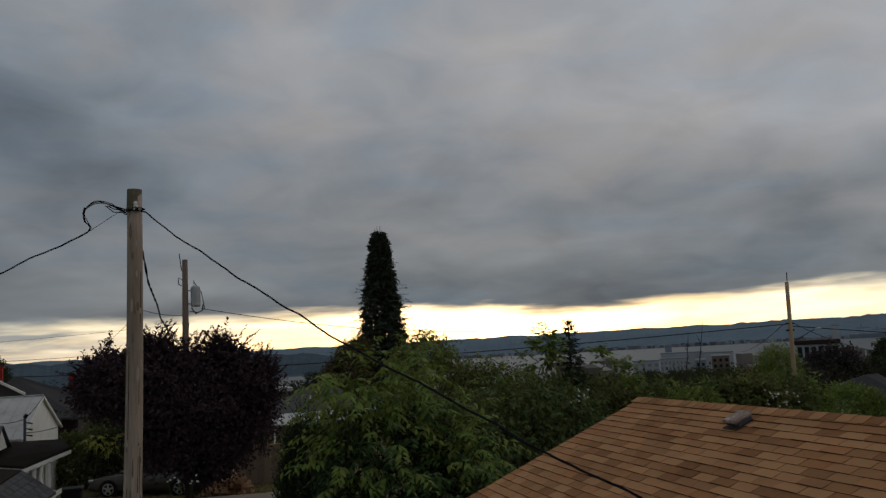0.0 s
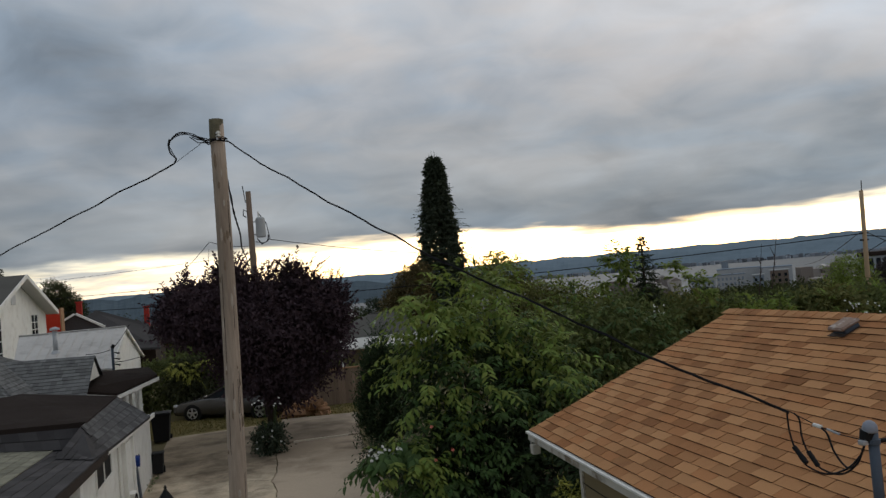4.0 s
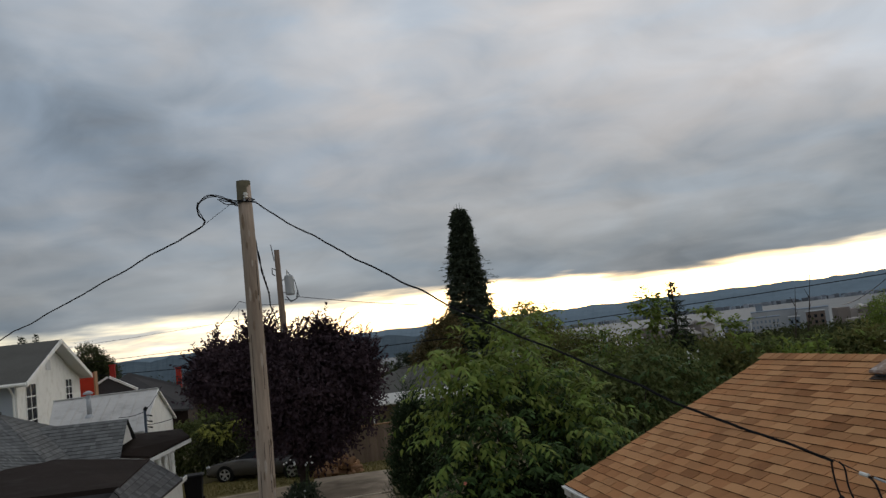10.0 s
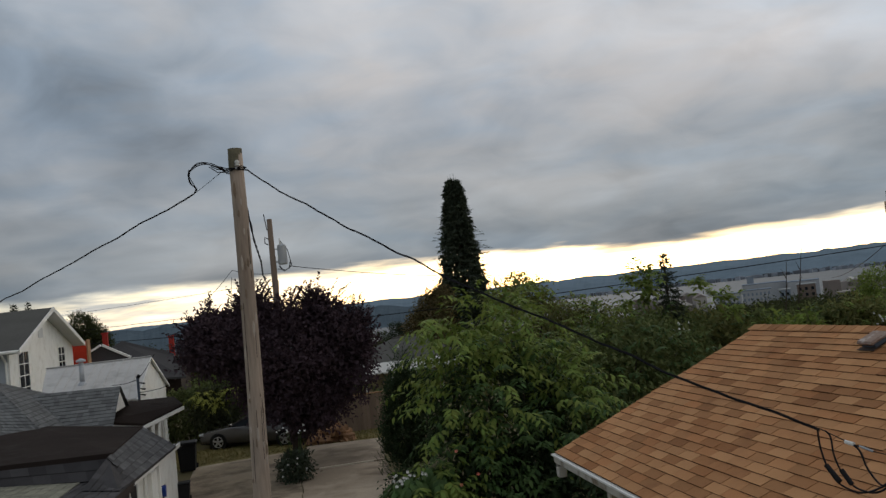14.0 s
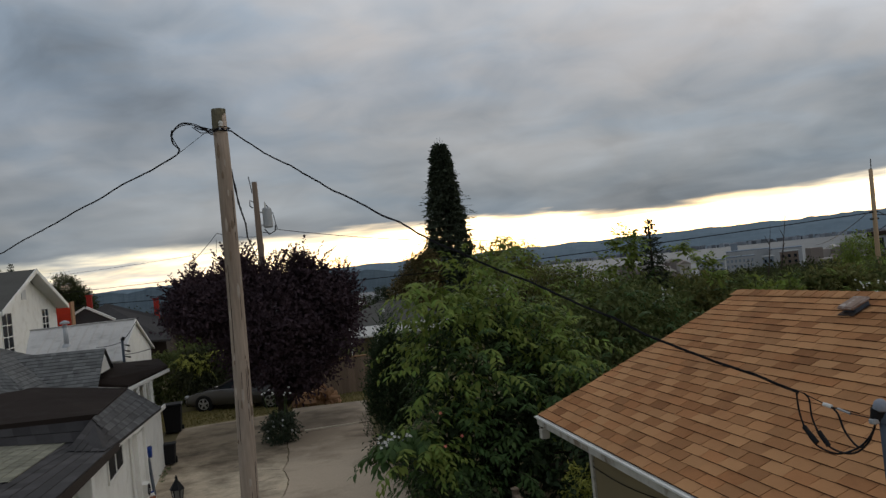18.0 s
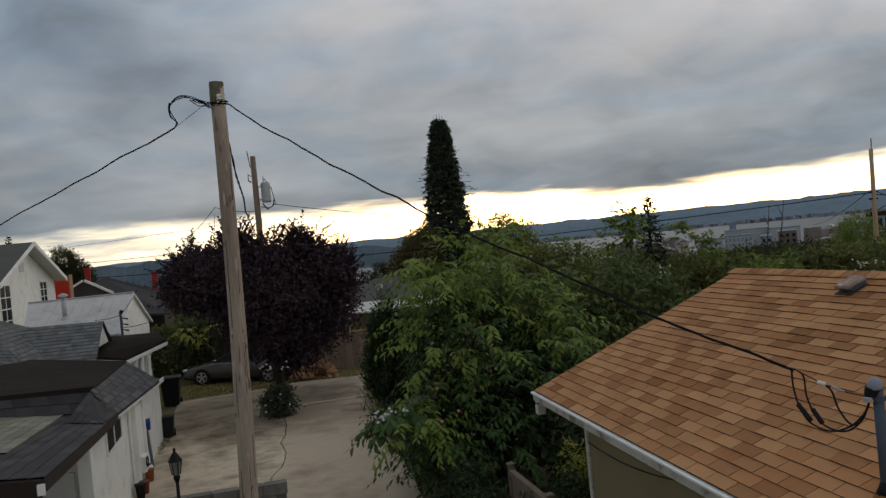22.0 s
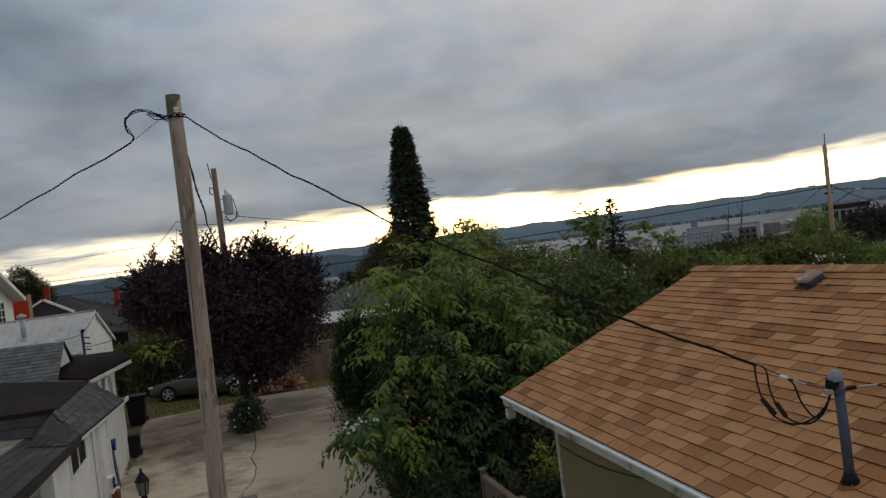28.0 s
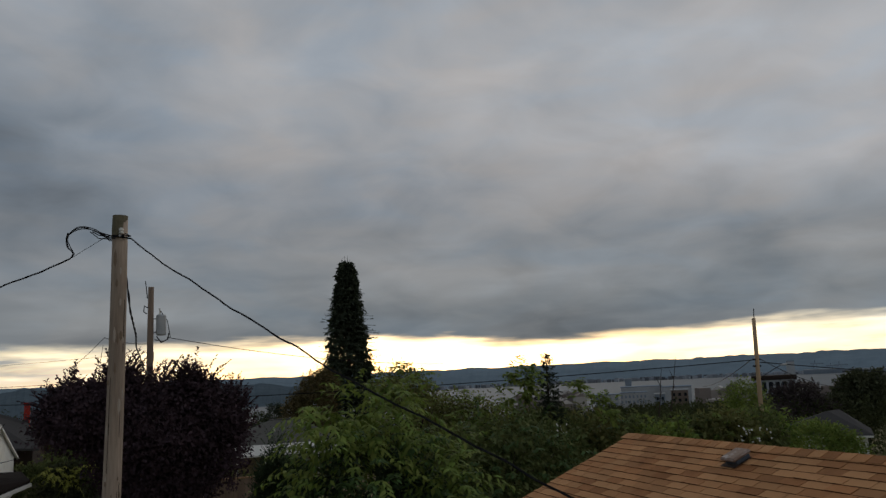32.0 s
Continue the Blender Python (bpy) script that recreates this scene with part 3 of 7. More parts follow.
def build_ground():
    rings = [0.0] + [1.6 * 1.115**k for k in range(74)]
    spokes = 96
    verts, faces = [(EYE.x, EYE.y, 0.0)], []
    for r in rings[1:]:
        for k in range(spokes):
            x, y, _ = bearing(360 * k / spokes, r)
            verts.append((x, y, fall(x, y) - (0.02 if r > 60 else 0)))
    for k in range(spokes):
        faces.append((0, 1 + (k + 1) % spokes, 1 + k))
    for i in range(len(rings) - 2):
        a, b = 1 + i * spokes, 1 + (i + 1) * spokes
        for k in range(spokes):
            n = (k + 1) % spokes
            faces.append((a + k, a + n, b + n, b + k))
    return tagged(raw("ground", verts, faces, M["ground"]), "dry grass and bare earth falling to the bay", "ground", kind="structure")


build_ground()

verts, faces = [], []
for i, r in enumerate((700, 1200, 2000, 3200, 4350)):
    for k in range(41):
        verts.append(bearing(-40 + 3.2 * k, r, -50.9))
        if i and k:
            a = i * 41 + k
            faces.append((a - 42, a - 41, a, a - 1))
tagged(raw("water", verts, faces, M["water"]), "pale grey bay water under an overcast sky", "water", kind="structure")


def build_hills(name, label, r0, r1, az0, az1, top, seed, mat, step=0.25):
    """A wooded ridge: shore, flank and uneven skyline."""
    verts, faces, n = [], [], int((az1 - az0) / step) + 1
    for k in range(n):
        az = az0 + k * step
        crest = top(az) + 9 * noise.noise((az * 0.55, seed, 0)) + 4.5 * noise.noise((az * 2.1, seed, 5)) + 2.0 * noise.noise((az * 7.0, seed, 9))
        for r, z in ((r0, -52), (r0 + 60, -44), (r0 * 0.6 + r1 * 0.4, -44 + (crest + 44) * 0.55), (r1, crest), (r1 + 150, crest - 8)):
            verts.append(bearing(az, r, z + (noise.noise((az * 3, r * 0.01, seed)) * 5 if -40 < z < crest - 1 else 0)))
        if k:
            a = 5 * k
            for j in range(4):
                faces.append((a - 5 + j, a + j, a + j + 1, a - 4 + j))
    return tagged(raw(name, verts, faces, mat), label, "hills", kind="structure")


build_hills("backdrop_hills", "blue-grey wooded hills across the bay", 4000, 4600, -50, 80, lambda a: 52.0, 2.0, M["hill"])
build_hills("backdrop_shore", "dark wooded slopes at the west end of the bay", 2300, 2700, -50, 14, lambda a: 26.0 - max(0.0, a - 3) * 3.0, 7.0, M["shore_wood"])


def build_town():
    rng = random.Random(5)
    bm = bmesh.new()
    for _ in range(900):
        az = rng.uniform(12, 62)
        r = rng.choice((rng.uniform(600, 900), rng.uniform(3880, 4010), rng.uniform(3880, 4010)))
        w, d = rng.uniform(8, 24) * (1.3 if r > 2000 else 1), rng.uniform(8, 20)
        low = -52 if r > 850 else fall(*bearing(az, r)[:2]) - 2
        high = low + rng.uniform(5, 12) * (1.6 if r > 2000 else 1.0)
        m = Matrix.Translation(bearing(az, r)) @ Matrix.Rotation(radians(-az + rng.uniform(-20, 20)), 4, "Z")
        box(bm, (-w / 2, -d / 2, low), (w / 2, d / 2, high), 0, m)
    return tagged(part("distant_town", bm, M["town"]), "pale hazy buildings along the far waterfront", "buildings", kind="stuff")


build_town()


def build_waterfront_town():
    """Low blocks with flat and pitched roofs between the trees and the water."""
    rng = random.Random(23)
    bm = bmesh.new()
    for _ in range(150):
        az, r = rng.choice((rng.uniform(26, 30.5), rng.uniform(38.2, 52), rng.uniform(38.2, 52))), rng.uniform(430, 640)
        low = 4.9 - r * 0.052
        high = 4.9 - r * rng.uniform(0.024, 0.042)
        w, d = rng.uniform(3, 10), rng.uniform(6, 12)
        m = Matrix.Translation(bearing(az, r)) @ Matrix.Rotation(radians(-az + rng.uniform(-25, 25)), 4, "Z")
        box(bm, (-w / 2, -d / 2, low), (w / 2, d / 2, high), 0, m)
        if rng.random() < 0.5:
            prism_at = [m @ Vector(p) for p in ((-w / 2 - 0.3, -d / 2 - 0.3, high), (w / 2 + 0.3, -d / 2 - 0.3, high), (0, -d / 2 - 0.3, high + 0.3 * w), (-w / 2 - 0.3, d / 2, high), (w / 2 + 0.3, d / 2, high), (0, d / 2, high + 0.3 * w))]
            v = [bm.verts.new(p) for p in prism_at]
            for f in ((0, 1, 2), (5, 4, 3), (0, 2, 5, 3), (2, 1, 4, 5)):
                bm.faces.new([v[i] for i in f])
    return tagged(part("waterfront_town", bm, M["town_near"]), "pale and brown low buildings above the waterfront", "buildings", kind="stuff")


# Wall colour raised to paint in the haze above the waterfront.
M["town_near"] = material("hazy_town_walls", (0.38, 0.365, 0.345), 0.2, 0.95, 0.3, 0.05, 0.0, pick="island", pick_span=0.65, tint=(0.14, 0.10, 0.085), spec=0.0)
build_waterfront_town()

# driveway slabs, raised a little over the earth
def flat_poly(name, pts, z, thick, mat, label):
    return tagged(part(name, slab([(x, y, z) for x, y in pts], thick), mat), label, "driveway", kind="structure")


def ragged(a, b, n, wob, seed):
    """A wandering crack from a to b."""
    r = random.Random(seed)
    return [(a[0] + (b[0] - a[0]) * k / n + (r.uniform(-wob, wob) if 0 < k < n else 0), a[1] + (b[1] - a[1]) * k / n) for k in range(n + 1)]


CRACK = []
for k, (a, b) in enumerate(zip(((-3.75, 2.8), (-3.85, 5.0), (-3.92, 7.06), (-3.64, 8.0), (-3.50, 9.2), (-3.61, 10.3), (-3.42, 11.5)), ((-3.85, 5.0), (-3.92, 7.06), (-3.64, 8.0), (-3.50, 9.2), (-3.61, 10.3), (-3.42, 11.5), (-3.38, 13.2)))):
    CRACK += ragged(a, b, 5, 0.03, 30 + k)[:-1]
CRACK.append((-3.38, 13.2))
EDGE = ragged((-1.28, 2.0), (-0.62, 15.1), 16, 0.08, 5)
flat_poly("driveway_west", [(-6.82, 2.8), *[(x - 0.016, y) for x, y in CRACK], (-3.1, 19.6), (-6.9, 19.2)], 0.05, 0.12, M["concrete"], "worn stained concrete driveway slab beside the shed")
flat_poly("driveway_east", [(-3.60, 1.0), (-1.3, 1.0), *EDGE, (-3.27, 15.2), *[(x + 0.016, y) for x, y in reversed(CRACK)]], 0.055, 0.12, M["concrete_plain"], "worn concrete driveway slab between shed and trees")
flat_poly("driveway_end", [(-3.24, 15.212), (-0.62, 15.112), (-0.1, 19.4), (-2.9, 19.9)], 0.095, 0.15, M["concrete_dark"], "far concrete driveway slab with a raised lip")

# Pale strip paints the highlight along the far slab's lip.
M["lip_highlight"] = material("lip_highlight_concrete", (0.62, 0.54, 0.43), 0.3, 0.9, 20.0, 2.0, 0.1)
part("worn_lip", slab([(-2.75, 15.19, 0.099), (-1.0, 15.125, 0.099), (-1.0, 15.18, 0.099), (-2.75, 15.24, 0.099)], 0.05), M["lip_highlight"], bpy.data.objects["driveway_end"], "pale strip painting the highlight on the slab's lip")
west = bpy.data.objects["driveway_west"]
for k, (a, b) in enumerate((((-4.9, 7.7), (-3.9, 7.3)), ((-4.7, 9.3), (-3.7, 9.7)), ((-4.6, 8.4), (-3.8, 8.6)), ((-4.4, 10.8), (-3.7, 10.5)))):
    rr = random.Random(60 + k)
    line = [(a[0] + (b[0] - a[0]) * i / 14 + rr.uniform(-0.03, 0.03), a[1] + (b[1] - a[1]) * i / 14 + rr.uniform(-0.06, 0.06), 0.05) for i in range(15)]
    part("crack", tube(line, 0.0045, 4), M["joint"], west)

# ---- the house with the tan shingle roof ----
EAVE_Z, RIDGE_X, RIDGE_Z, NEAR_Y = 2.617, 3.429, 4.031, -13.0
HOUSE_TURN, HOUSE_X = -math.atan(0.034), -0.067
house = thing("tan_roofed_house", "single-storey house with tan shingle roof and tan stucco walls", "house", (HOUSE_X, 0, 0))
house.rotation_euler = (0, 0, HOUSE_TURN)
rise = (RIDGE_Z - EAVE_Z) / RIDGE_X
lift = math.atan(rise)


def on_roof(x, y, up=0.0):
    """A place on the near slope, from metres up from the eave and along it."""
    p = Vector((x - up * math.sin(lift), y, EAVE_Z + rise * x + up * math.cos(lift)))
    return Matrix.Rotation(HOUSE_TURN, 3, "Z") @ p + Vector((HOUSE_X, 0, 0))


bm = bmesh.new()
prism(bm, [(0.43, -0.05), (2 * RIDGE_X - 0.43, -0.05), (2 * RIDGE_X - 0.43, EAVE_Z + 0.0), (RIDGE_X, RIDGE_Z - 0.16), (0.43, EAVE_Z + 0.0)], NEAR_Y + 0.7, -0.80, "y")
part("wall", bm, M["tan_wall"], house, "tan stucco wall")
roof = part("roof", prism(bmesh.new(), [(0, EAVE_Z - 0.06), (RIDGE_X, RIDGE_Z - 0.06), (2 * RIDGE_X, EAVE_Z - 0.06), (2 * RIDGE_X, EAVE_Z - 0.012), (RIDGE_X, RIDGE_Z - 0.012), (0, EAVE_Z - 0.012)], NEAR_Y, 0.0, "y"), M["deck_and_shadow_line"], house, "tan asphalt shingle roof")
part("corner_trim", boxed((0.40, -0.88, 0), (0.48, -0.785, EAVE_Z - 0.1), 0.006), M["fascia"], house, "white corner board")
part("fascia", boxed((-0.030, NEAR_Y, EAVE_Z - 0.145), (-0.003, 0.02, EAVE_Z - 0.055), 0.006), M["fascia"], house, "peeling white fascia board")
part("drip_edge", boxed((-0.06, NEAR_Y, EAVE_Z - 0.045), (0.02, 0.03, EAVE_Z - 0.018), 0.004), M["white"], house, "white metal drip edge")
part("soffit", boxed((0.0, NEAR_Y, EAVE_Z - 0.135), (0.429, 0.0, EAVE_Z - 0.10)), M["white"], house)
for k, sgn in enumerate((1, -1)):
    bm = bmesh.new()
    x0 = 0 if sgn > 0 else 2 * RIDGE_X
    prism(bm, [(x0, EAVE_Z - 0.20), (RIDGE_X, RIDGE_Z - 0.20), (RIDGE_X, RIDGE_Z - 0.062), (x0, EAVE_Z - 0.062)], 0.002, 0.028, "y")
    part("barge_board", bm, M["fascia"], house, "white barge board")
part("end_block", boxed((-0.02, -0.12, EAVE_Z - 0.34), (0.10, 0.0, EAVE_Z - 0.2), 0.01), M["fascia"], house)

M["flashing"] = material("tarred_flashing", (0.06, 0.045, 0.038), 0.3, 0.9)
M["vent_tin"] = material("rust_stained_pale_tin", (0.27, 0.19, 0.15), 0.3, 0.7, 30.0, 6.0, 0.2, stain=(0.48, 0.43, 0.40))
vent = thing("roof_vent", "weathered metal box vent near the roof ridge", "roof vent", on_roof(3.066, -2.935))
vent.rotation_euler = (0, -lift, HOUSE_TURN)
vent.scale = (0.9, 0.9, 0.95)
part("flashing", boxed((-0.19, -0.15, 0.018), (0.12, 0.15, 0.024), 0.003), M["flashing"], vent, "dark flashing sheet")
part("body", boxed((-0.11, -0.12, 0.014), (0.13, 0.12, 0.075), 0.01), M["mast"], vent)
part("hood", boxed((-0.16, -0.145, 0.07), (0.16, 0.145, 0.12), 0.02), M["vent_tin"], vent, "weathered brownish vent hood")

# service mast
M["cap_grey"] = material("pale_cast_cap", (0.27, 0.29, 0.34), 0.2, 0.6, 50.0, 6.0, 0.1)
MAST = on_roof(0.556, -6.232)
mast = thing("service_mast", "grey steel electrical service mast with weatherhead on the roof", "mast", MAST)
part("pipe", tube([(0, 0, -0.1), (0, 0, 0.75)], 0.036, 18), M["mast"], mast, smooth=True)
bm = bmesh.new()
ring_tube(bm, [(0, 0, -0.02), (0, 0, 0.05), (0, 0, 0.09)], [0.085, 0.05, 0.036], 16)
part("boot", bm, M["black"], mast, "black rubber boot", smooth=True)
part("sealant", tube([(0, 0, -0.05), (0.01, 0, 0.005)], [0.10, 0.075], 14), M["rust"], mast, "rusty sealant ring")
bm = bmesh.new()
ring_tube(bm, [(-0.02, 0.0, 0.740), (-0.02, 0, 0.748), (-0.018, 0, 0.776), (-0.012, 0, 0.800), (-0.008, 0, 0.816), (-0.005, 0, 0.822)], [0.047, 0.052, 0.051, 0.043, 0.025, 0.005], 18)
part("weatherhead", bm, M["cap_grey"], mast, "rounded grey weatherhead cap", smooth=True)
part("insert", tube([(-0.045, 0.028, 0.67), (-0.03, 0.012, 0.75)], [0.040, 0.050], 12), M["black"], mast)
part("clamp", tube([(0, 0, 0.655), (0, 0, 0.690)], 0.046, 14), M["mast"], mast, "steel clamp")
part("clamp_ear", boxed((-0.10, -0.012, 0.655), (-0.045, 0.04, 0.690), 0.006), M["steel"], mast)
part("ring_bolt", tube([(0.04, -0.01, 0.675), (0.11, -0.04, 0.680)], 0.016, 8), M["iron"], mast)
part("far_clamp", tube([(0.13, -0.05, 0.682), (0.24, -0.10, 0.683)], 0.008, 8), M["steel"], mast)

# ---- near utility pole ----
TOP, FOOT = Vector((-4.14, 2.17, 7.76)), Vector((-4.35, 2.23, -0.1))
M["pale_scar"] = material("pale_wood_scar", (0.44, 0.375, 0.315), 0.2, 0.9, 40.0, 5.0, 0.1)
M["mossy"] = material("mossy_pole_top", (0.16, 0.145, 0.10), 0.6, 0.95, 30.0, 6.0, 0.3)
pole = thing("utility_pole", "weathered grey-brown wooden service pole", "utility pole", FOOT)
shaft = TOP - FOOT


def axis(f):
    """The pole's middle line, bowed a little towards the driveway to fit the camera's view."""
    return shaft * f + Vector((0.030 * (1 - f) + 0.19 * f * (1 - f), 0, 0))


part("shaft", tube([axis(f / 10) for f in range(11)], [0.152 - 0.040 * f / 10 for f in range(11)], 20), M["pole"], pole, smooth=True)
for dz, r in ((-0.285, 0.036), (-0.263, 0.022), (-0.240, 0.038), (-0.222, 0.024)):
    part("insulator", tube([shaft + Vector((0.02, -0.15, dz - 0.012)), shaft + Vector((0.02, -0.15, dz + 0.012))], r, 14), M["ceramic"], pole, "white ceramic spool insulator")
rng = random.Random(6)
for k in range(34):
    f, a = rng.uniform(0.08, 0.93), rng.uniform(-2.6, -0.5)
    r = 0.152 - 0.040 * f
    c = axis(f) + Vector((math.cos(a) * r, math.sin(a) * r, 0))
    bm = bmesh.new()
    bmesh.ops.create_icosphere(bm, subdivisions=1, radius=rng.uniform(0.016, 0.036), matrix=Matrix.Translation(c) @ Matrix.Diagonal((0.8, 0.4, rng.uniform(1.5, 4.5), 1)))
    part("knot", bm, M["rail_wood"] if k % 2 else M["pale_scar"], pole)
for k in range(12):
    f, a = rng.uniform(0.05, 0.8), rng.uniform(-2.5, -0.6)
    g = f + rng.uniform(0.04, 0.12)
    r0, r1 = 0.153 - 0.040 * f, 0.153 - 0.040 * g
    part("crack", tube([axis(f) + Vector((math.cos(a) * r0, math.sin(a) * r0, 0)), axis(g) + Vector((math.cos(a + 0.03) * r1, math.sin(a + 0.03) * r1, 0))], 0.005, 4), M["bark"], pole)
part("weathered_top", tube([shaft * 0.955, shaft * 1.0008], [0.1155, 0.1135], 20), M["mossy"], pole, "dark mossy pole top")
part("bolt", tube([shaft + Vector((0, -0.16, -0.33)), shaft + Vector((0, 0.14, -0.33))], 0.018, 8), M["steel"], pole)
HOOK = TOP + Vector((0.0, -0.14, -0.33))


def cable(name, label, path, r, strands=1, seed=0, parent=None, twist=0.9):
    """A cable of one or more twisted strands."""
    bm = bmesh.new()
    path = [Vector(p) for p in path]
    if strands == 1:
        ring_tube(bm, path, r, 6)
    else:
        run, fine = 0.0, []
        for a, b in zip(path, path[1:]):
            cuts = max(2, int((b - a).length / 0.09))
            fine += [a.lerp(b, k / cuts) for k in range(cuts)]
        fine.append(path[-1])
        for s in range(strands):
            line = []
            run = 0.0
            for i, p in enumerate(fine):
                if i:
                    run += (p - fine[i - 1]).length
                ph = 2 * math.pi * (s / strands + run / twist)
                ahead = (fine[min(i + 1, len(fine) - 1)] - fine[max(i - 1, 0)]).normalized()
                side = ahead.cross(Vector((0, 0, 1))).normalized()
                line.append(p + (side * math.cos(ph) + side.cross(ahead) * math.sin(ph)) * r * 0.95)
            ring_tube(bm, line, r, 5)
    ob = part(name, bm, M["cable"], parent)
    return ob if parent else tagged(ob, label, "cable")


MAST_KINK = Vector((0.112, -5.586, 3.658))
END = Vector((0.234, -6.160, 3.526))
tri = cable("service_drop_cable", "twisted black service cable from pole to house mast", [HOOK + Vector((0, 0, -0.02)), *sag(TOP + Vector((0.17, -0.12, -0.375)), MAST_KINK + Vector((0, 0, -0.012)), 0.20, 26, 0.022, 3)], 0.0066, 3, twist=0.85)
bare = cable("messenger_wire", "bare wire tying the cable to the mast", [MAST_KINK, (0.177, -5.812, 3.573), (0.206, -5.962, 3.537), END], 0.004)

# ---- the yard between ----
def build_block_wall():
    wall = thing("block_wall", "low retaining wall of grey concrete blocks", "wall", (0, 2.65, 0))
    tagged(wall, kind="structure")
    part("core", boxed((-6.65, -0.08, 0), (-3.68, 0.08, 1.15)), M["joint"], wall)
    me = bpy.data.meshes.new("concrete_block")
    b = boxed((-0.195, -0.1, -0.096), (0.195, 0.1, 0.096), 0.008)
    b.to_mesh(me)
    b.free()
    me.materials.append(M["block"])
    rng = random.Random(4)
    for row in range(6):
        x = -6.45 - (0.2 if row % 2 else 0.0)
        while x < -3.8:
            ob = new("concrete_block", me)
            ob.parent = wall
            ob.location = (x, rng.uniform(-0.006, 0.006), 0.098 + row * 0.197)
            x += 0.4
    for z in (0.098, 0.295):
        ob = new("concrete_block", me)
        ob.parent = wall
        ob.location = (-3.50, 0.0, z)


build_block_wall()


def build_garden_lamp(at):
    lamp = thing("garden_lamp", "black cast-iron lantern on a slim post", "lamp post", at)
    h = 1.62
    part("post", tube([(0, 0, 0), (0, 0, 0.1), (0, 0, 0.14), (0, 0, h)], [0.06, 0.055, 0.032, 0.026], 12), M["iron"], lamp, smooth=True)
    part("collar", tube([(0, 0, h - 0.1), (0, 0, h - 0.03), (0, 0, h + 0.02)], [0.03, 0.055, 0.04], 12), M["iron"], lamp, smooth=True)
    part("lantern_glass", tube([(0, 0, h + 0.02), (0, 0, h + 0.24)], [0.06, 0.092], 6), M["lamp_glass"], lamp, "smoky lantern glass")
    for k in range(6):
        a = 2 * math.pi * k / 6
        part("glazing_bar", tube([(0.062 * math.cos(a), 0.062 * math.sin(a), h + 0.02), (0.096 * math.cos(a), 0.096 * math.sin(a), h + 0.24)], 0.008, 5), M["iron"], lamp)
    part("roof_cap", tube([(0, 0, h + 0.235), (0, 0, h + 0.27), (0, 0, h + 0.35), (0, 0, h + 0.385)], [0.125, 0.10, 0.045, 0.02], 6), M["iron"], lamp)
    part("finial", tube([(0, 0, h + 0.38), (0, 0, h + 0.41), (0, 0, h + 0.45)], [0.014, 0.026, 0.005], 8), M["iron"], lamp)


build_garden_lamp((-5.34, 2.3, 0.0))


def build_rail():
    fence = thing("garden_rail", "grey-brown wooden rail fence beside the house", "fence")
    for y in (1.92, 0.1, -1.7):
        p = part("post", boxed((-0.01, y - 0.045, 0), (0.08, y + 0.045, 1.02), 0.008), M["rail_wood"], fence)
        part("cap", boxed((-0.03, y - 0.065, 1.02), (0.10, y + 0.065, 1.06), 0.012), M["rail_wood"], p)
    part("top_rail", boxed((-0.02, -1.7, 0.86), (0.09, 1.87, 0.96), 0.012), M["rail_wood"], fence)
    part("bottom_rail", boxed((0.01, -1.7, 0.16), (0.06, 1.87, 0.23), 0.008), M["rail_wood"], fence)
    y = -1.6
    while y < 1.85:
        part("board", boxed((0.02, y, 0.23), (0.045, y + 0.13, 0.88), 0.004), M["brown_wood"], fence)
        y += 0.15


build_rail()


def build_far_fence():
    fence = thing("board_fence", "brown vertical board fence at the end of the driveway", "fence", (0, 22.4, 0))
    rng = random.Random(9)
    x = -2.2
    while x < 1.3:
        part("board", boxed((x, -0.012 + rng.uniform(-0.006, 0.006), 0.02), (x + 0.138, 0.012, 1.46 + rng.uniform(-0.02, 0.02)), 0.003), M["brown_wood"], fence)
        x += 0.147
    for x in (-2.2, -0.4, 1.3):
        part("post", boxed((x - 0.05, 0.02, 0), (x + 0.05, 0.12, 1.55), 0.006), M["brown_wood"], fence)
    part("cap_rail", boxed((-2.25, -0.05, 1.47), (1.35, 0.10, 1.52), 0.006), M["log"], fence, "orange-brown cap rail")
    part("rail", boxed((-2.2, 0.02, 0.4), (1.3, 0.06, 0.49)), M["brown_wood"], fence)


build_far_fence()


def build_woodpile(at):
    rng = random.Random(12)
    pile = thing("firewood_pile", "heap of split orange-brown firewood by the fence", "firewood", at)
    logs = []
    for k in range(5):
        bm = bmesh.new()
        r = 0.13 + 0.02 * k
        prism(bm, [(0, 0), (r * 1.3, 0.02), (r * 1.1, r * 0.75), (r * 0.5, r * 1.15), (-0.02, r * 0.6)], -0.24, 0.24, "y")
        bmesh.ops.bevel(bm, geom=bm.edges[:], offset=0.012, segments=1, affect="EDGES")
        me = bpy.data.meshes.new("log")
        bm.to_mesh(me)
        bm.free()
        me.materials.append(M["log"])
        logs.append(me)
    for i in range(80):
        ob = new("log", rng.choice(logs))
        ob.parent = pile
        x = rng.uniform(-0.72, 0.72)
        top = 0.44 * (1 - abs(x) / 0.9) ** 0.5 + 0.12 * math.sin(5 * x)
        ob.location = (x, rng.uniform(-0.4, 0.35), rng.uniform(0.0, max(0.08, top)))
        ob.rotation_euler = (rng.uniform(-0.5, 0.5), rng.uniform(0, 6.28), rng.uniform(0, 6.28))


build_woodpile((-1.95, 20.7, 0.06))


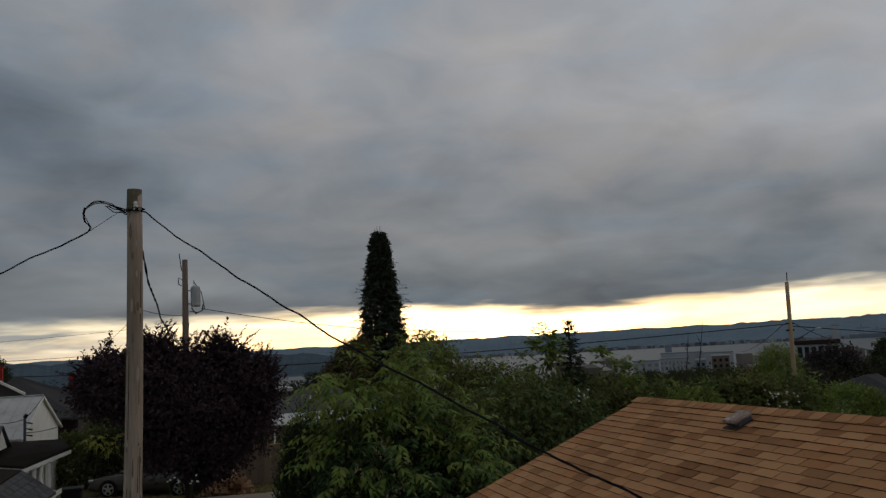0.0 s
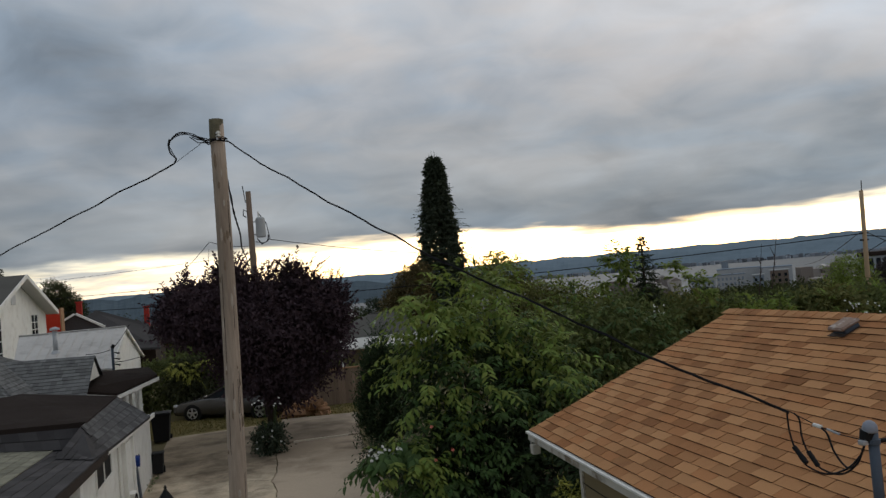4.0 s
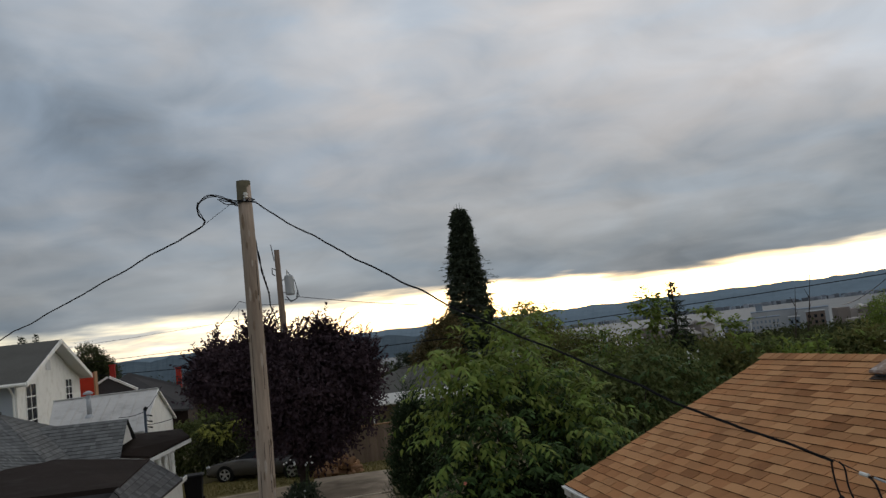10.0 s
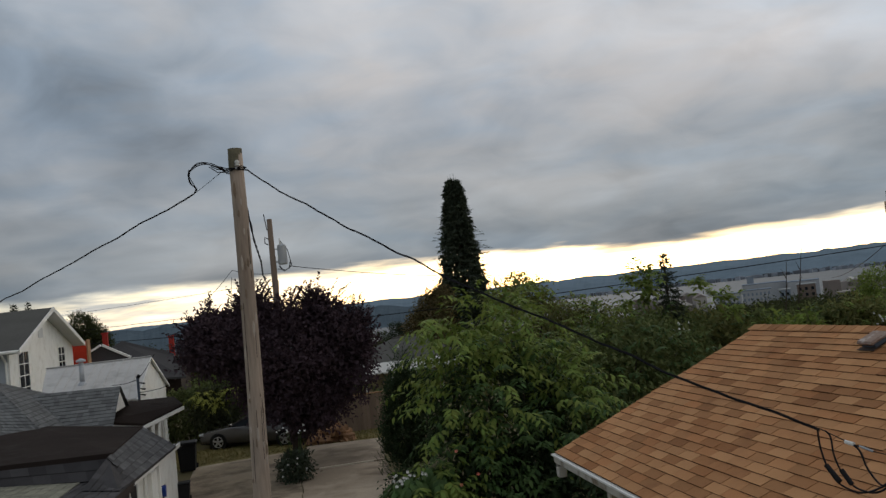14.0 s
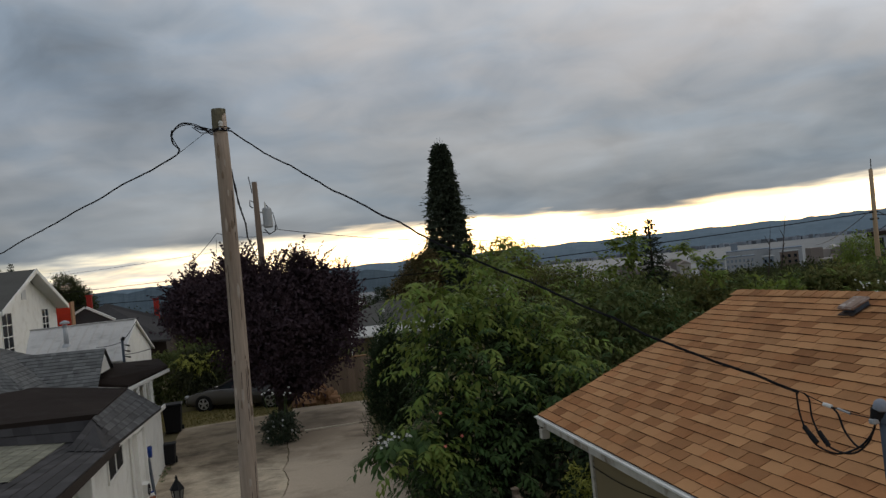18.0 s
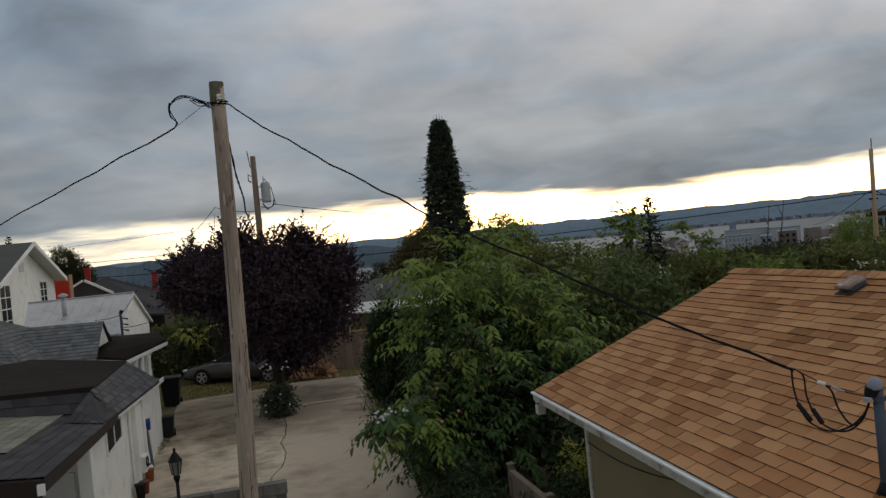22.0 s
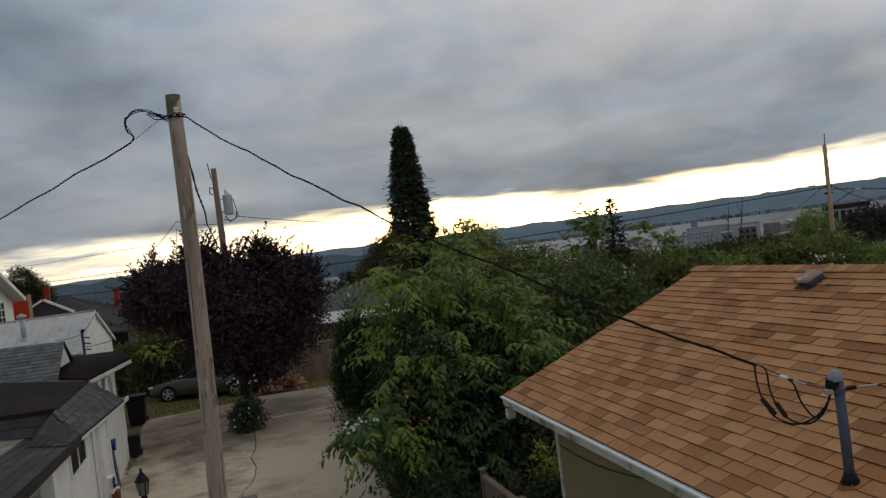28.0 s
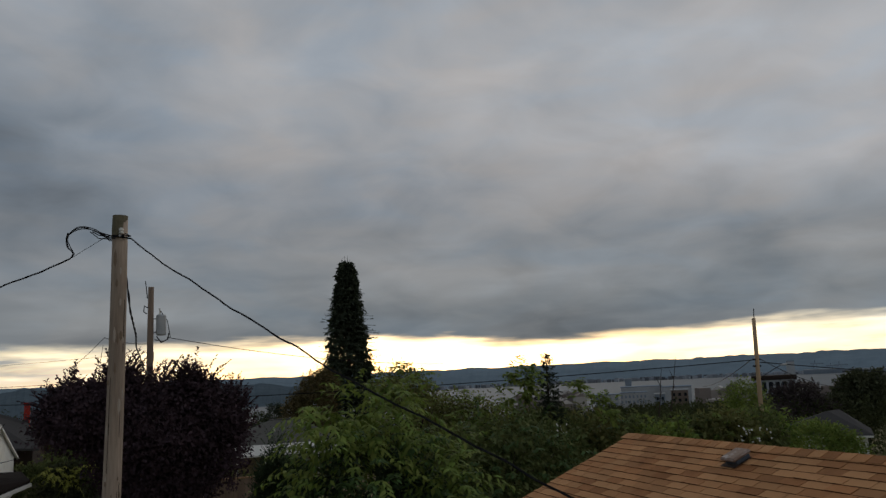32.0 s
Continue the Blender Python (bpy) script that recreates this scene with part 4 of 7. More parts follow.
def build_car():
    """A low sedan: lofted body, glasshouse, four wheels."""
    car = thing("parked_sedan", "taupe-grey sedan parked beyond the driveway", "car", (-4.51, 22.94, 0.0))
    car.rotation_euler = (0, 0, math.atan2(0.498, -0.867))
    car.scale = (1.08, 1.05, 0.98)
    # stations along the length: x, half width low, half width shoulder, sill z, shoulder z, top z
    rows = [(2.36, 0.62, 0.60, 0.30, 0.52, 0.56), (2.28, 0.80, 0.76, 0.22, 0.60, 0.66), (1.95, 0.86, 0.83, 0.20, 0.68, 0.74), (1.40, 0.88, 0.86, 0.20, 0.76, 0.83), (0.90, 0.88, 0.86, 0.20, 0.82, 0.90), (0.2, 0.88, 0.87, 0.20, 0.85, 0.91), (-0.9, 0.88, 0.87, 0.20, 0.87, 0.92), (-1.5, 0.88, 0.86, 0.20, 0.88, 0.95), (-2.0, 0.86, 0.82, 0.22, 0.86, 0.93), (-2.32, 0.80, 0.74, 0.26, 0.78, 0.86), (-2.40, 0.66, 0.62, 0.32, 0.6, 0.64)]
    bm = bmesh.new()
    loops = []
    for x, wl, ws, z0, zs, zt in rows:
        prof = [(-wl * 0.92, z0), (-wl, z0 + 0.12), (-wl, (z0 + zs) / 2), (-ws, zs), (-ws * 0.86, zt - 0.015), (-ws * 0.4, zt + 0.012), (ws * 0.4, zt + 0.012), (ws * 0.86, zt - 0.015), (ws, zs), (wl, (z0 + zs) / 2), (wl, z0 + 0.12), (wl * 0.92, z0)]
        loops.append([bm.verts.new((x, y, z)) for y, z in prof])
    for a, b in zip(loops, loops[1:]):
        for k in range(len(a)):
            n = (k + 1) % len(a)
            bm.faces.new((a[k], a[n], b[n], b[k]))
    bm.faces.new(loops[0][::-1])
    bm.faces.new(loops[-1])
    bmesh.ops.recalc_face_normals(bm, faces=bm.faces[:])
    part("body", bm, M["paint_car"], car, smooth=True)
    bm = bmesh.new()
    low = [(0.98, 0.70, 0.89), (-1.62, 0.70, 0.93)]
    high = [(0.22, 0.56, 1.27), (-0.95, 0.56, 1.29)]
    ring = [bm.verts.new(p) for p in ((low[0][0], -low[0][1], low[0][2]), (low[0][0], low[0][1], low[0][2]), (low[1][0], low[1][1], low[1][2]), (low[1][0], -low[1][1], low[1][2]))]
    roofv = [bm.verts.new(p) for p in ((high[0][0], -high[0][1], high[0][2]), (high[0][0], high[0][1], high[0][2]), (high[1][0], high[1][1], high[1][2]), (high[1][0], -high[1][1], high[1][2]))]
    for k in range(4):
        bm.faces.new((ring[k], ring[(k + 1) % 4], roofv[(k + 1) % 4], roofv[k]))
    bm.faces.new(roofv)
    bm.faces.new(ring[::-1])
    bmesh.ops.recalc_face_normals(bm, faces=bm.faces[:])
    part("windows", bm, M["glass"], car, "dark tinted glass")
    bm = bmesh.new()
    prism(bm, [(0.26, 1.262), (-0.36, 1.325), (-1.0, 1.285), (-1.0, 1.262), (-0.36, 1.295), (0.26, 1.24)], -0.565, 0.565, "y")
    part("roof_panel", bm, M["paint_car"], car)
    for sy in (-1, 1):
        for a, b in (((1.0, 0.715, 0.89), (0.24, 0.575, 1.27)), ((-0.35, 0.715, 0.91), (-0.38, 0.575, 1.30)), ((-1.66, 0.715, 0.93), (-0.97, 0.575, 1.29))):
            part("pillar", tube([(a[0], sy * a[1], a[2]), (b[0], sy * b[1], b[2])], 0.035, 6), M["paint_car"], car)
        part("headlight", boxed((2.0, sy * 0.70 - 0.14, 0.56), (2.31, sy * 0.70 + 0.10, 0.665), 0.03), M["lens_clear"], car, "clear headlight lens")
        part("side_mirror", boxed((0.72, sy * 0.98 - 0.09, 0.93), (0.84, sy * 0.98 + 0.09, 1.04), 0.03), M["paint_car"], car)
        for x in (1.42, -1.38):
            w = part("wheel", tube([(x, sy * 0.70, 0.31), (x, sy * 0.895, 0.31)], 0.315, 28), M["tyre"], car, "black tyre")
            rim = part("rim", tube([(x, sy * 0.80, 0.31), (x, sy * 0.902, 0.31)], [0.215, 0.20], 24), M["black"], w)
            bm = bmesh.new()
            for s in range(5):
                a = 2 * math.pi * s / 5
                box(bm, (-0.035, -0.008, 0.0), (0.035, 0.008, 0.205), 0, Matrix.Translation((x, sy * 0.905, 0.31)) @ Matrix.Rotation(a, 4, "Y"))
            ring_tube(bm, [(x + 0.21 * math.cos(a), sy * 0.903, 0.31 + 0.21 * math.sin(a)) for a in (2 * math.pi * k / 24 for k in range(25))], 0.014, 5, False)
            part("spokes", bm, M["rim"], w, "five-spoke alloy wheel")
            part("wheel_arch", tube([(x, sy * 0.66, 0.31), (x, sy * 0.888, 0.31)], 0.365, 24), M["black"], car)
    part("bumper_grille", boxed((2.30, -0.34, 0.46), (2.375, 0.34, 0.56), 0.02), M["black"], car)


build_car()


def build_bin(at, h, w, label, turn=0.0):
    can = thing("trash_bin", label, "trash bin", at, group="bins by the shed")
    can.rotation_euler = (0, 0, turn)
    part("body", prism(bmesh.new(), [(-w * 0.40, 0.05), (w * 0.40, 0.05), (w * 0.5, h * 0.9), (-w * 0.5, h * 0.9)], -w * 0.5, w * 0.5, "y"), M["black"], can)
    part("lid", boxed((-w * 0.56, -w * 0.54, h * 0.9), (w * 0.56, w * 0.6, h), 0.03), M["black"], can)
    for s in (-1, 1):
        part("wheel", tube([(s * w * 0.36, w * 0.5, 0.1), (s * w * 0.5, w * 0.5, 0.1)], 0.1, 14), M["tyre"], can)
    part("handle", tube([(-w * 0.4, w * 0.62, h * 0.86), (w * 0.4, w * 0.62, h * 0.86)], 0.02, 6), M["black"], can)


build_bin((-7.10, 18.95, 0.0), 1.03, 0.62, "black wheeled trash bin by the shed")
build_bin((-6.67, 13.2, 0.05), 0.62, 0.36, "smaller black bin against the shed wall")

# ---- left: carport and low shed ----
def low_roof(x, y):
    """Height of the shed's long low roof."""
    return 2.938 - 0.0956 * (y + 2.2) + 0.086 * (edge_x(y) - x)


def edge_x(y):
    return -6.10 - 0.0755 * (y + 2.2)


shed = thing("carport_and_shed", "low white carport and shed with patched dark shingle roof", "shed")
ends = [(edge_x(-2.3), -2.3), (edge_x(6.6), 6.6), (-14.0, 6.6), (-14.0, -2.3)]
roof_under = part("roof", slab([(x, y, low_roof(x, y) - 0.012) for x, y in ends], 0.07), M["dark_roof"], shed, "patched dark grey shingle roof")
part("front_fascia", slab([(x, y, low_roof(x, -2.3) - 0.02) for x, y in ((edge_x(-2.3), -2.34), (edge_x(-2.3), -2.30), (-14.0, -2.30), (-14.0, -2.34))], 0.17), M["brown_trim"], shed, "dark brown fascia")
part("side_fascia", slab([(edge_x(y) + dx, y, low_roof(edge_x(y), y) - 0.015) for dx, y in ((0.0, -2.34), (0.035, -2.34), (0.035, 5.3), (0.0, 5.3))], 0.13), M["brown_trim"], shed, "dark brown fascia")
part("fascia_end", boxed((edge_x(-2.3) - 0.03, -2.37, low_roof(edge_x(-2.3), -2.3) - 0.16), (edge_x(-2.3) + 0.04, -2.342, low_roof(edge_x(-2.3), -2.3) - 0.05)), M["white"], shed, "white exposed fascia end")


def tab_strip(name, x0, x1, y0, y1, height, mat, parent, label, expo, tab, seed, lift_by=0.004, skew=-0.0755):
    """Courses of overlapping roofing tabs, joined; the courses run along y, one above the other up the slope."""
    rng = random.Random(seed)
    verts, faces = [], []
    rows = int((x1 - x0) / expo) + 1
    for r in range(rows):
        x = x1 - r * expo
        y = y0 - rng.uniform(0, tab)
        while y < y1:
            a, b = max(y, y0) + 0.003, min(y + tab, y1) - 0.003
            if b - a > 0.03:
                i = len(verts)
                t = 0.007 + rng.uniform(0, 0.003)
                for xx, yy, up in ((x, a, t), (x, b, t), (x - expo, b, 0.001), (x - expo, a, 0.001), (x, a, -0.006), (x, b, -0.006)):
                    xx += skew * yy
                    verts.append((xx, yy, height(xx, yy) + lift_by + up))
                faces += [(i, i + 3, i + 2, i + 1), (i, i + 1, i + 5, i + 4)]
            y += tab
    return raw(name, verts, faces, mat, parent, label)


tab_strip("shingles", -13.0, edge_x(0) + 0.03, -2.3, 6.4, low_roof, M["dark_roof"], shed, "dark grey roof shingles", 0.17, 0.5, 3)["kind"] = "stuff"
tab_strip("pale_patch", -13.0, -7.03, -0.12, 6.2, lambda x, y: low_roof(x, y) + 0.012, M["green_roof"], shed, "pale green-grey replaced roofing patch", 0.17, 0.4, 5, skew=-0.109)["kind"] = "stuff"

# walls of the shed
def wall_top(y):
    return 2.50 - 0.0556 * y


bm = bmesh.new()
prism(bm, [(2.2, 0.0), (13.2, 0.0), (13.2, wall_top(13.2)), (2.2, wall_top(2.2) - 0.1)], -6.95, -6.80, "x")
part("side_wall", bm, M["white"], shed, "white painted side wall")
part("far_wall", boxed((-10.5, 13.05, 0), (-6.95, 13.2, wall_top(13.2) + 0.1)), M["white"], shed)
part("front_wall", boxed((-7.6, 1.45, 0), (-6.57, 1.55, 2.40)), M["white"], shed)
door = part("door", boxed((-7.40, 1.40, 0.05), (-6.62, 1.448, 2.12), 0.006), M["pale_door"], shed, "pale grey flush door")
part("door_knob", tube([(-6.9, 1.40, 1.0), (-6.9, 1.34, 1.0)], [0.012, 0.03], 10), M["steel"], door)
part("corner_post", boxed((-6.57, 1.36, 0), (-6.37, 1.56, low_roof(-6.4, 1.36) - 0.03), 0.01), M["white"], shed, "white corner post")
part("side_return", boxed((-6.79, 1.565, 0), (-6.70, 2.2, 2.30)), M["white"], shed)
bm = bmesh.new()
prism(bm, [(5.31, wall_top(5.31) - 0.10), (13.3, wall_top(13.3) - 0.10), (13.3, wall_top(13.3) + 0.015), (5.31, wall_top(5.31) + 0.015)], -6.70, -6.66, "x")
part("white_fascia", bm, M["white"], shed, "white eave fascia")


def window_on_x(parent, x, y0, y1, z0, z1, bars=1, face=1, pane="glass", rows=0):
    w = part("window", boxed((x - 0.03, y0, z0), (x + 0.01 * face, y1, z1)), M[pane], parent, "dark window")
    t = 0.05
    for lo, hi in (((y0 - t, z0 - t), (y1 + t, z0)), ((y0 - t, z1), (y1 + t, z1 + t)), ((y0 - t, z0), (y0, z1)), ((y1, z0), (y1 + t, z1))):
        part("frame", boxed((x - 0.02, lo[0], lo[1]), (x + 0.035, hi[0], hi[1]), 0.004), M["white"], w)
    for k in range(bars):
        y = y0 + (y1 - y0) * (k + 1) / (bars + 1)
        part("bar", boxed((x, y - 0.02, z0), (x + 0.03, y + 0.02, z1)), M["white"], w)
    for k in range(rows):
        z = z0 + (z1 - z0) * (k + 1) / (rows + 1)
        part("bar", boxed((x, y0, z - 0.02), (x + 0.028, y1, z + 0.02)), M["white"], w)
    return w


window_on_x(shed, -6.80, 4.85, 6.45, 1.58, 2.06, pane="black")
part("side_door", boxed((-6.80, 8.04, 0.06), (-6.765, 9.14, 1.78), 0.005), M["white"], shed, "white plank door")
for y in (7.92, 9.16):
    part("door_trim", boxed((-6.80, y, 0.06), (-6.70, y + 0.09, 1.90), 0.006), M["white"], shed)
def roof_tabs(name, a, b, c, d, nu, nv, mat, parent, label="", seed=1):
    """Shingle tabs over a quad: a-b along the eave, d-c along the top; nu across, nv rows."""
    a, b, c, d = (Vector(p) for p in (a, b, c, d))
    normal = (b - a).cross(d - a).normalized()
    if normal.z < 0:
        normal = -normal
    rng = random.Random(seed)
    verts, faces = [], []

    def at(u, v):
        return a.lerp(b, u).lerp(d.lerp(c, u), v)

    for r in range(nv):
        off = rng.random()
        for k in range(-1, nu):
            u0, u1 = max(0, (k + off) / nu), min(1, (k + 1 + off) / nu)
            if u1 - u0 < 0.1 / nu:
                continue
            i = len(verts)
            t = 0.014 + rng.uniform(0, 0.008)
            v0, v1 = r / nv, (r + 1) / nv
            for u, v, up in ((u0, v0, t), (u1, v0, t), (u1, v1, 0.004), (u0, v1, 0.004), (u0, v0, -0.004), (u1, v0, -0.004)):
                verts.append(at(u, v) + normal * up)
            faces += [(i, i + 1, i + 2, i + 3), (i + 4, i + 5, i + 1, i)]
    ob = raw(name, verts, faces, mat, parent, label)
    ob["kind"] = "stuff"
    return ob


# shingled skirt between the eave and the flat brown roof
def skirt(f, y):
    """From the eave (f=0) up to the brown roof's edge (f=1)."""
    xe = -6.64
    xt = -7.08 - 0.055 * (y - 5.5)
    zt = 2.72 - 0.036 * (y - 5.5)
    return (xe + (xt - xe) * f, y, wall_top(y) + 0.02 + (zt - wall_top(y) - 0.02) * f)


verts, faces, rng = [], [], random.Random(8)
for r in range(5):
    f0, f1 = r / 5, (r + 1) / 5
    y = 5.45 - rng.uniform(0, 0.3)
    while y < 12.1:
        i = len(verts)
        for f, yy, up in ((f0, y, 0.012), (f0, y + 0.30, 0.012), (f1, y + 0.30, 0.002), (f1, y, 0.002), (f0, y, -0.01), (f0, y + 0.30, -0.01)):
            p = skirt(f, min(yy, 12.1))
            verts.append((p[0] + up * 0.6, p[1], p[2] + up))
        faces += [(i, i + 1, i + 2, i + 3), (i + 4, i + 5, i + 1, i)]
        y += 0.31
raw("skirt_shingles", verts, faces, M["skirt_roof"], shed, "lighter grey shingles")["kind"] = "stuff"
part("skirt_deck", slab([skirt(0, 5.3), skirt(0, 12.1), skirt(1, 12.1), skirt(1, 5.3)], 0.05), M["dark_roof"], shed)


part("skirt_apron", slab([(edge_x(3.2), 3.2, low_roof(edge_x(3.2), 3.2) - 0.03), tuple(Vector(skirt(0, 5.45)) - Vector((0, 0, 0.06))), tuple(Vector(skirt(1, 5.45)) - Vector((0, 0, 0.06))), (-7.2, 3.7, low_roof(-7.2, 3.7) - 0.03)], 0.03), M["dark_roof"], shed)
roof_tabs("apron_shingles", (edge_x(3.2), 3.2, low_roof(edge_x(3.2), 3.2) + 0.014), skirt(0, 5.45), skirt(1, 5.45), (-7.2, 3.7, low_roof(-7.2, 3.7) + 0.014), 7, 5, M["dark_roof"], shed, "", 23)


def brown_z(x):
    return 2.70 + 0.034 * (-7.1 - x)


part("brown_roof", slab([(-7.08, 5.9, 2.72), (-7.42, 12.0, 2.51), (-10.0, 12.0, 2.88), (-10.0, 5.9, brown_z(-10.0))], 0.10), M["brown_roof"], shed, "dark brown flat roofing")
part("brown_roof", slab([(-10.002, 5.9, brown_z(-10.0)), (-10.002, 12.0, 2.88), (-14.6, 12.0, 2.98), (-14.6, 5.9, brown_z(-14.6))], 0.10), M["brown_roof"], shed, "dark brown flat roofing")
part("back_wall", boxed((-14.2, 3.0, 0), (-13.95, 13.5, 2.7)), M["white"], shed)
# open carport front: posts and clutter
for x in (-6.74, -10.0):
    part("post", boxed((x - 0.07, -2.15, 0), (x + 0.07, -2.0, low_roof(x, -2.1) - 0.09), 0.008), M["brown_trim"], shed, "dark brown post")
part("header_beam", boxed((-14, -2.16, 2.62), (-6.3, -2.02, 2.76), 0.008), M["brown_trim"], shed)
part("brace", tube([(-6.59, -2.19, 2.68), (-6.70, -2.19, 2.79)], 0.04, 4), M["rail_wood"], shed)
# Black colour stands in for the shade deep in the open carport.
part("carport_back", boxed((-14, 1.3, 0), (-7.62, 1.44, 2.45)), M["black"], shed, "carport back wall coloured black for the shade inside")
part("hood_rake", prism(bmesh.new(), [(-11.6, 3.63), (-11.6, 3.90), (-9.51, 2.85), (-9.58, 2.78), (-9.94, 2.81)], 4.94, 5.04, "y"), M["brown_trim"], shed, "dark brown rake board of the hood")
part("hood_roof", slab([(-11.6, 4.92, 3.95), (-9.45, 4.92, 2.87), (-9.45, 5.3, 2.87), (-11.6, 5.3, 3.95)], 0.03), M["brown_roof"], shed, "dark brown hood roofing")
# Black sheet put in as the shade below the rake board.
part("hood_inside", prism(bmesh.new(), [(-11.6, 2.70), (-11.6, 3.66), (-9.96, 2.80), (-10.7, 2.67)], 5.06, 5.12, "y"), M["black"], shed, "black sheet standing in for shade under the hood")
part("upstand", slab([(-6.95, 5.60, low_roof(-6.95, 5.60) + 0.014), (-7.1, 5.93, 2.62), (-14.0, 5.93, brown_z(-14.0) - 0.08), (-14.0, 6.15, low_roof(-14.0, 6.15) + 0.014)], 0.03), M["dark_roof"], shed, "dark shingled upstand")
roof_tabs("upstand_shingles", (-6.95, 5.58, low_roof(-6.95, 5.58) + 0.018), (-14.0, 6.13, low_roof(-14.0, 6.13) + 0.018), (-14.0, 5.91, brown_z(-14.0) - 0.08), (-7.1, 5.91, 2.625), 22, 2, M["dark_roof"], shed, "", 24)

planter = thing("hanging_planter", "black urn-shaped planter with a bushy drooping plant", "plant", (-6.42, -1.95, 2.37))
planter.scale = (0.88, 0.88, 1.05)
part("pot", tube([(0, 0, -0.20), (0, 0, -0.17), (0, 0, -0.08), (0, 0, 0.02), (0, 0, 0.06)], [0.05, 0.065, 0.115, 0.125, 0.10], 16), M["black"], planter, smooth=True)
part("hanger", tube([(0, 0, 0.0), (0, 0, 0.30)], 0.006, 5), M["iron"], planter)
rng = np.random.default_rng(3)
a = rng.uniform(0, 6.28, 46)
leaf_shoots("foliage", np.stack([0.05 * np.cos(a), 0.05 * np.sin(a), 0.06 + 0 * a], 1), np.stack([0.35 * np.cos(a), 0.35 * np.sin(a), rng.uniform(0.5, 1.2, 46)], 1), 0.22, 12, 0.06, M["needle"], planter, rng, 0.7, 0.25, 0.5)

board = thing("white_board", "narrow white board standing beside the carport post", "board", (-6.58, -1.80, 0.0))
part("plank", boxed((-0.075, -0.012, 0.0), (0.075, 0.012, 2.58), 0.004), M["white"], board)
tent = thing("white_lean_to", "thin white gable panel with dark roof edges, flattened to fit the camera's view", "shelter", (-6.10, -2.6, 0.73))
tent.rotation_euler = (0, 0, radians(8))
part("gable", prism(bmesh.new(), [(-0.42, -0.80), (0.42, -0.80), (0.42, 1.15), (0.0, 1.62), (-0.42, 1.15)], -0.02, 0.10, "y"), M["white"], tent)
for s in (-1, 1):
    part("roof_edge", slab([(s * 0.52, -0.04, 1.06), (0, -0.04, 1.65), (0, 0.10, 1.65), (s * 0.52, 0.10, 1.06)], 0.02), M["brown_trim"], tent)

gear = thing("red_cushion", "faded red rounded cushion in the carport", "cushion", (-7.66, -1.7, 2.03))
bm = bmesh.new()
bmesh.ops.create_uvsphere(bm, u_segments=14, v_segments=9, radius=0.17)
for v in bm.verts:
    v.co *= 1 + 0.12 * noise.noise(v.co * 6)
part("cushion_body", bm, M["crimson"], gear, smooth=True)
part("stand", boxed((-0.25, -0.2, -2.03), (0.25, 0.2, -0.14), 0.02), M["black"], gear)
counter = thing("carport_bench", "cluttered bench with a dark top in the carport", "bench", (-9.0, 0.75, 0.0))
part("worktop", boxed((-0.5, -0.35, 1.62), (0.55, 0.4, 1.68), 0.008), M["black"], counter, "dark worktop")
part("cabinet", boxed((-0.46, -0.31, 0), (0.5, 0.36, 1.62), 0.008), M["brown_trim"], counter)
fabric = thing("grey_cloth", "dark blue-grey cloth draped behind the carport post", "cloth", (-7.0, -1.2, 0.0))
part("drape", prism(bmesh.new(), [(-0.25, 0.0), (0.30, 0.0), (0.25, 1.5), (0.12, 2.05), (-0.02, 1.7), (-0.18, 1.3)], -0.03, 0.03, "y"), M["mast"], fabric)
chest = thing("white_chest", "white lidded chest stored in the carport", "chest", (-7.72, 0.10, 0.0))
chest.rotation_euler = (0, 0, radians(38))
chest.scale = (0.5, 0.6, 1.16)
part("body", boxed((-0.4, -0.3, 0), (0.35, 0.3, 1.5), 0.02), M["white"], chest)
part("lid", boxed((-0.42, -0.32, 1.5), (0.37, 0.32, 1.58), 0.015), M["black"], chest, "dark lid")

for at, mat, name, lab, r, h in (((-6.60, 7.50, 0.06), "crimson", "flower_pot", "red plastic pot by the shed door", 0.11, 0.26), ((-6.62, 8.50, 0.06), "orange", "plastic_bucket", "orange plastic bucket by the shed door", 0.11, 0.27), ((-6.64, 7.15, 0.06), "black", "flower_pot", "black pot beside the shed", 0.11, 0.3)):
    pot = thing(name, lab, "pot", at, group="pots by the shed")
    part("body", tube([(0, 0, 0), (0, 0, h * 0.85), (0, 0, h)], [r * 0.72, r * 0.95, r], 14), M[mat], pot, smooth=True)
    part("rim", tube([(0, 0, h - 0.03), (0, 0, h + 0.01)], r * 1.08, 14), M[mat], pot)
for y, h in ((8.62, 0.34), (8.85, 0.30)):
    jug = thing("plastic_jug", "white plastic jug standing by the shed door", "jug", (-6.62, y, 0.06), group="jugs by the shed")
    part("body", tube([(0, 0, 0), (0, 0, h * 0.65), (0, 0, h * 0.85), (0, 0, h)], [0.08, 0.08, 0.04, 0.03], 12), M["white"], jug, smooth=True)
    part("cap", tube([(0, 0, h), (0, 0, h + 0.025)], 0.03, 10), M["blue"], jug)
plank = thing("leaning_board", "dark grey board leaning against the shed wall below the tarp", "board", (-6.69, 9.72, 0.05))
plank.rotation_euler = (0, radians(-4), 0)
part("sheet", boxed((-0.018, -0.13, 0.0), (0.018, 0.13, 0.93), 0.005), M["mast"], plank)
locker = thing("white_utility_box", "white box with a black hose hung on the shed wall", "box", (-6.80, 8.42, 0.32))
part("case", boxed((0.004, -0.17, 0.0), (0.17, 0.17, 0.34), 0.012), M["white"], locker)
part("case_lid", boxed((0.002, -0.185, 0.342), (0.185, 0.185, 0.372), 0.008), M["white"], locker)
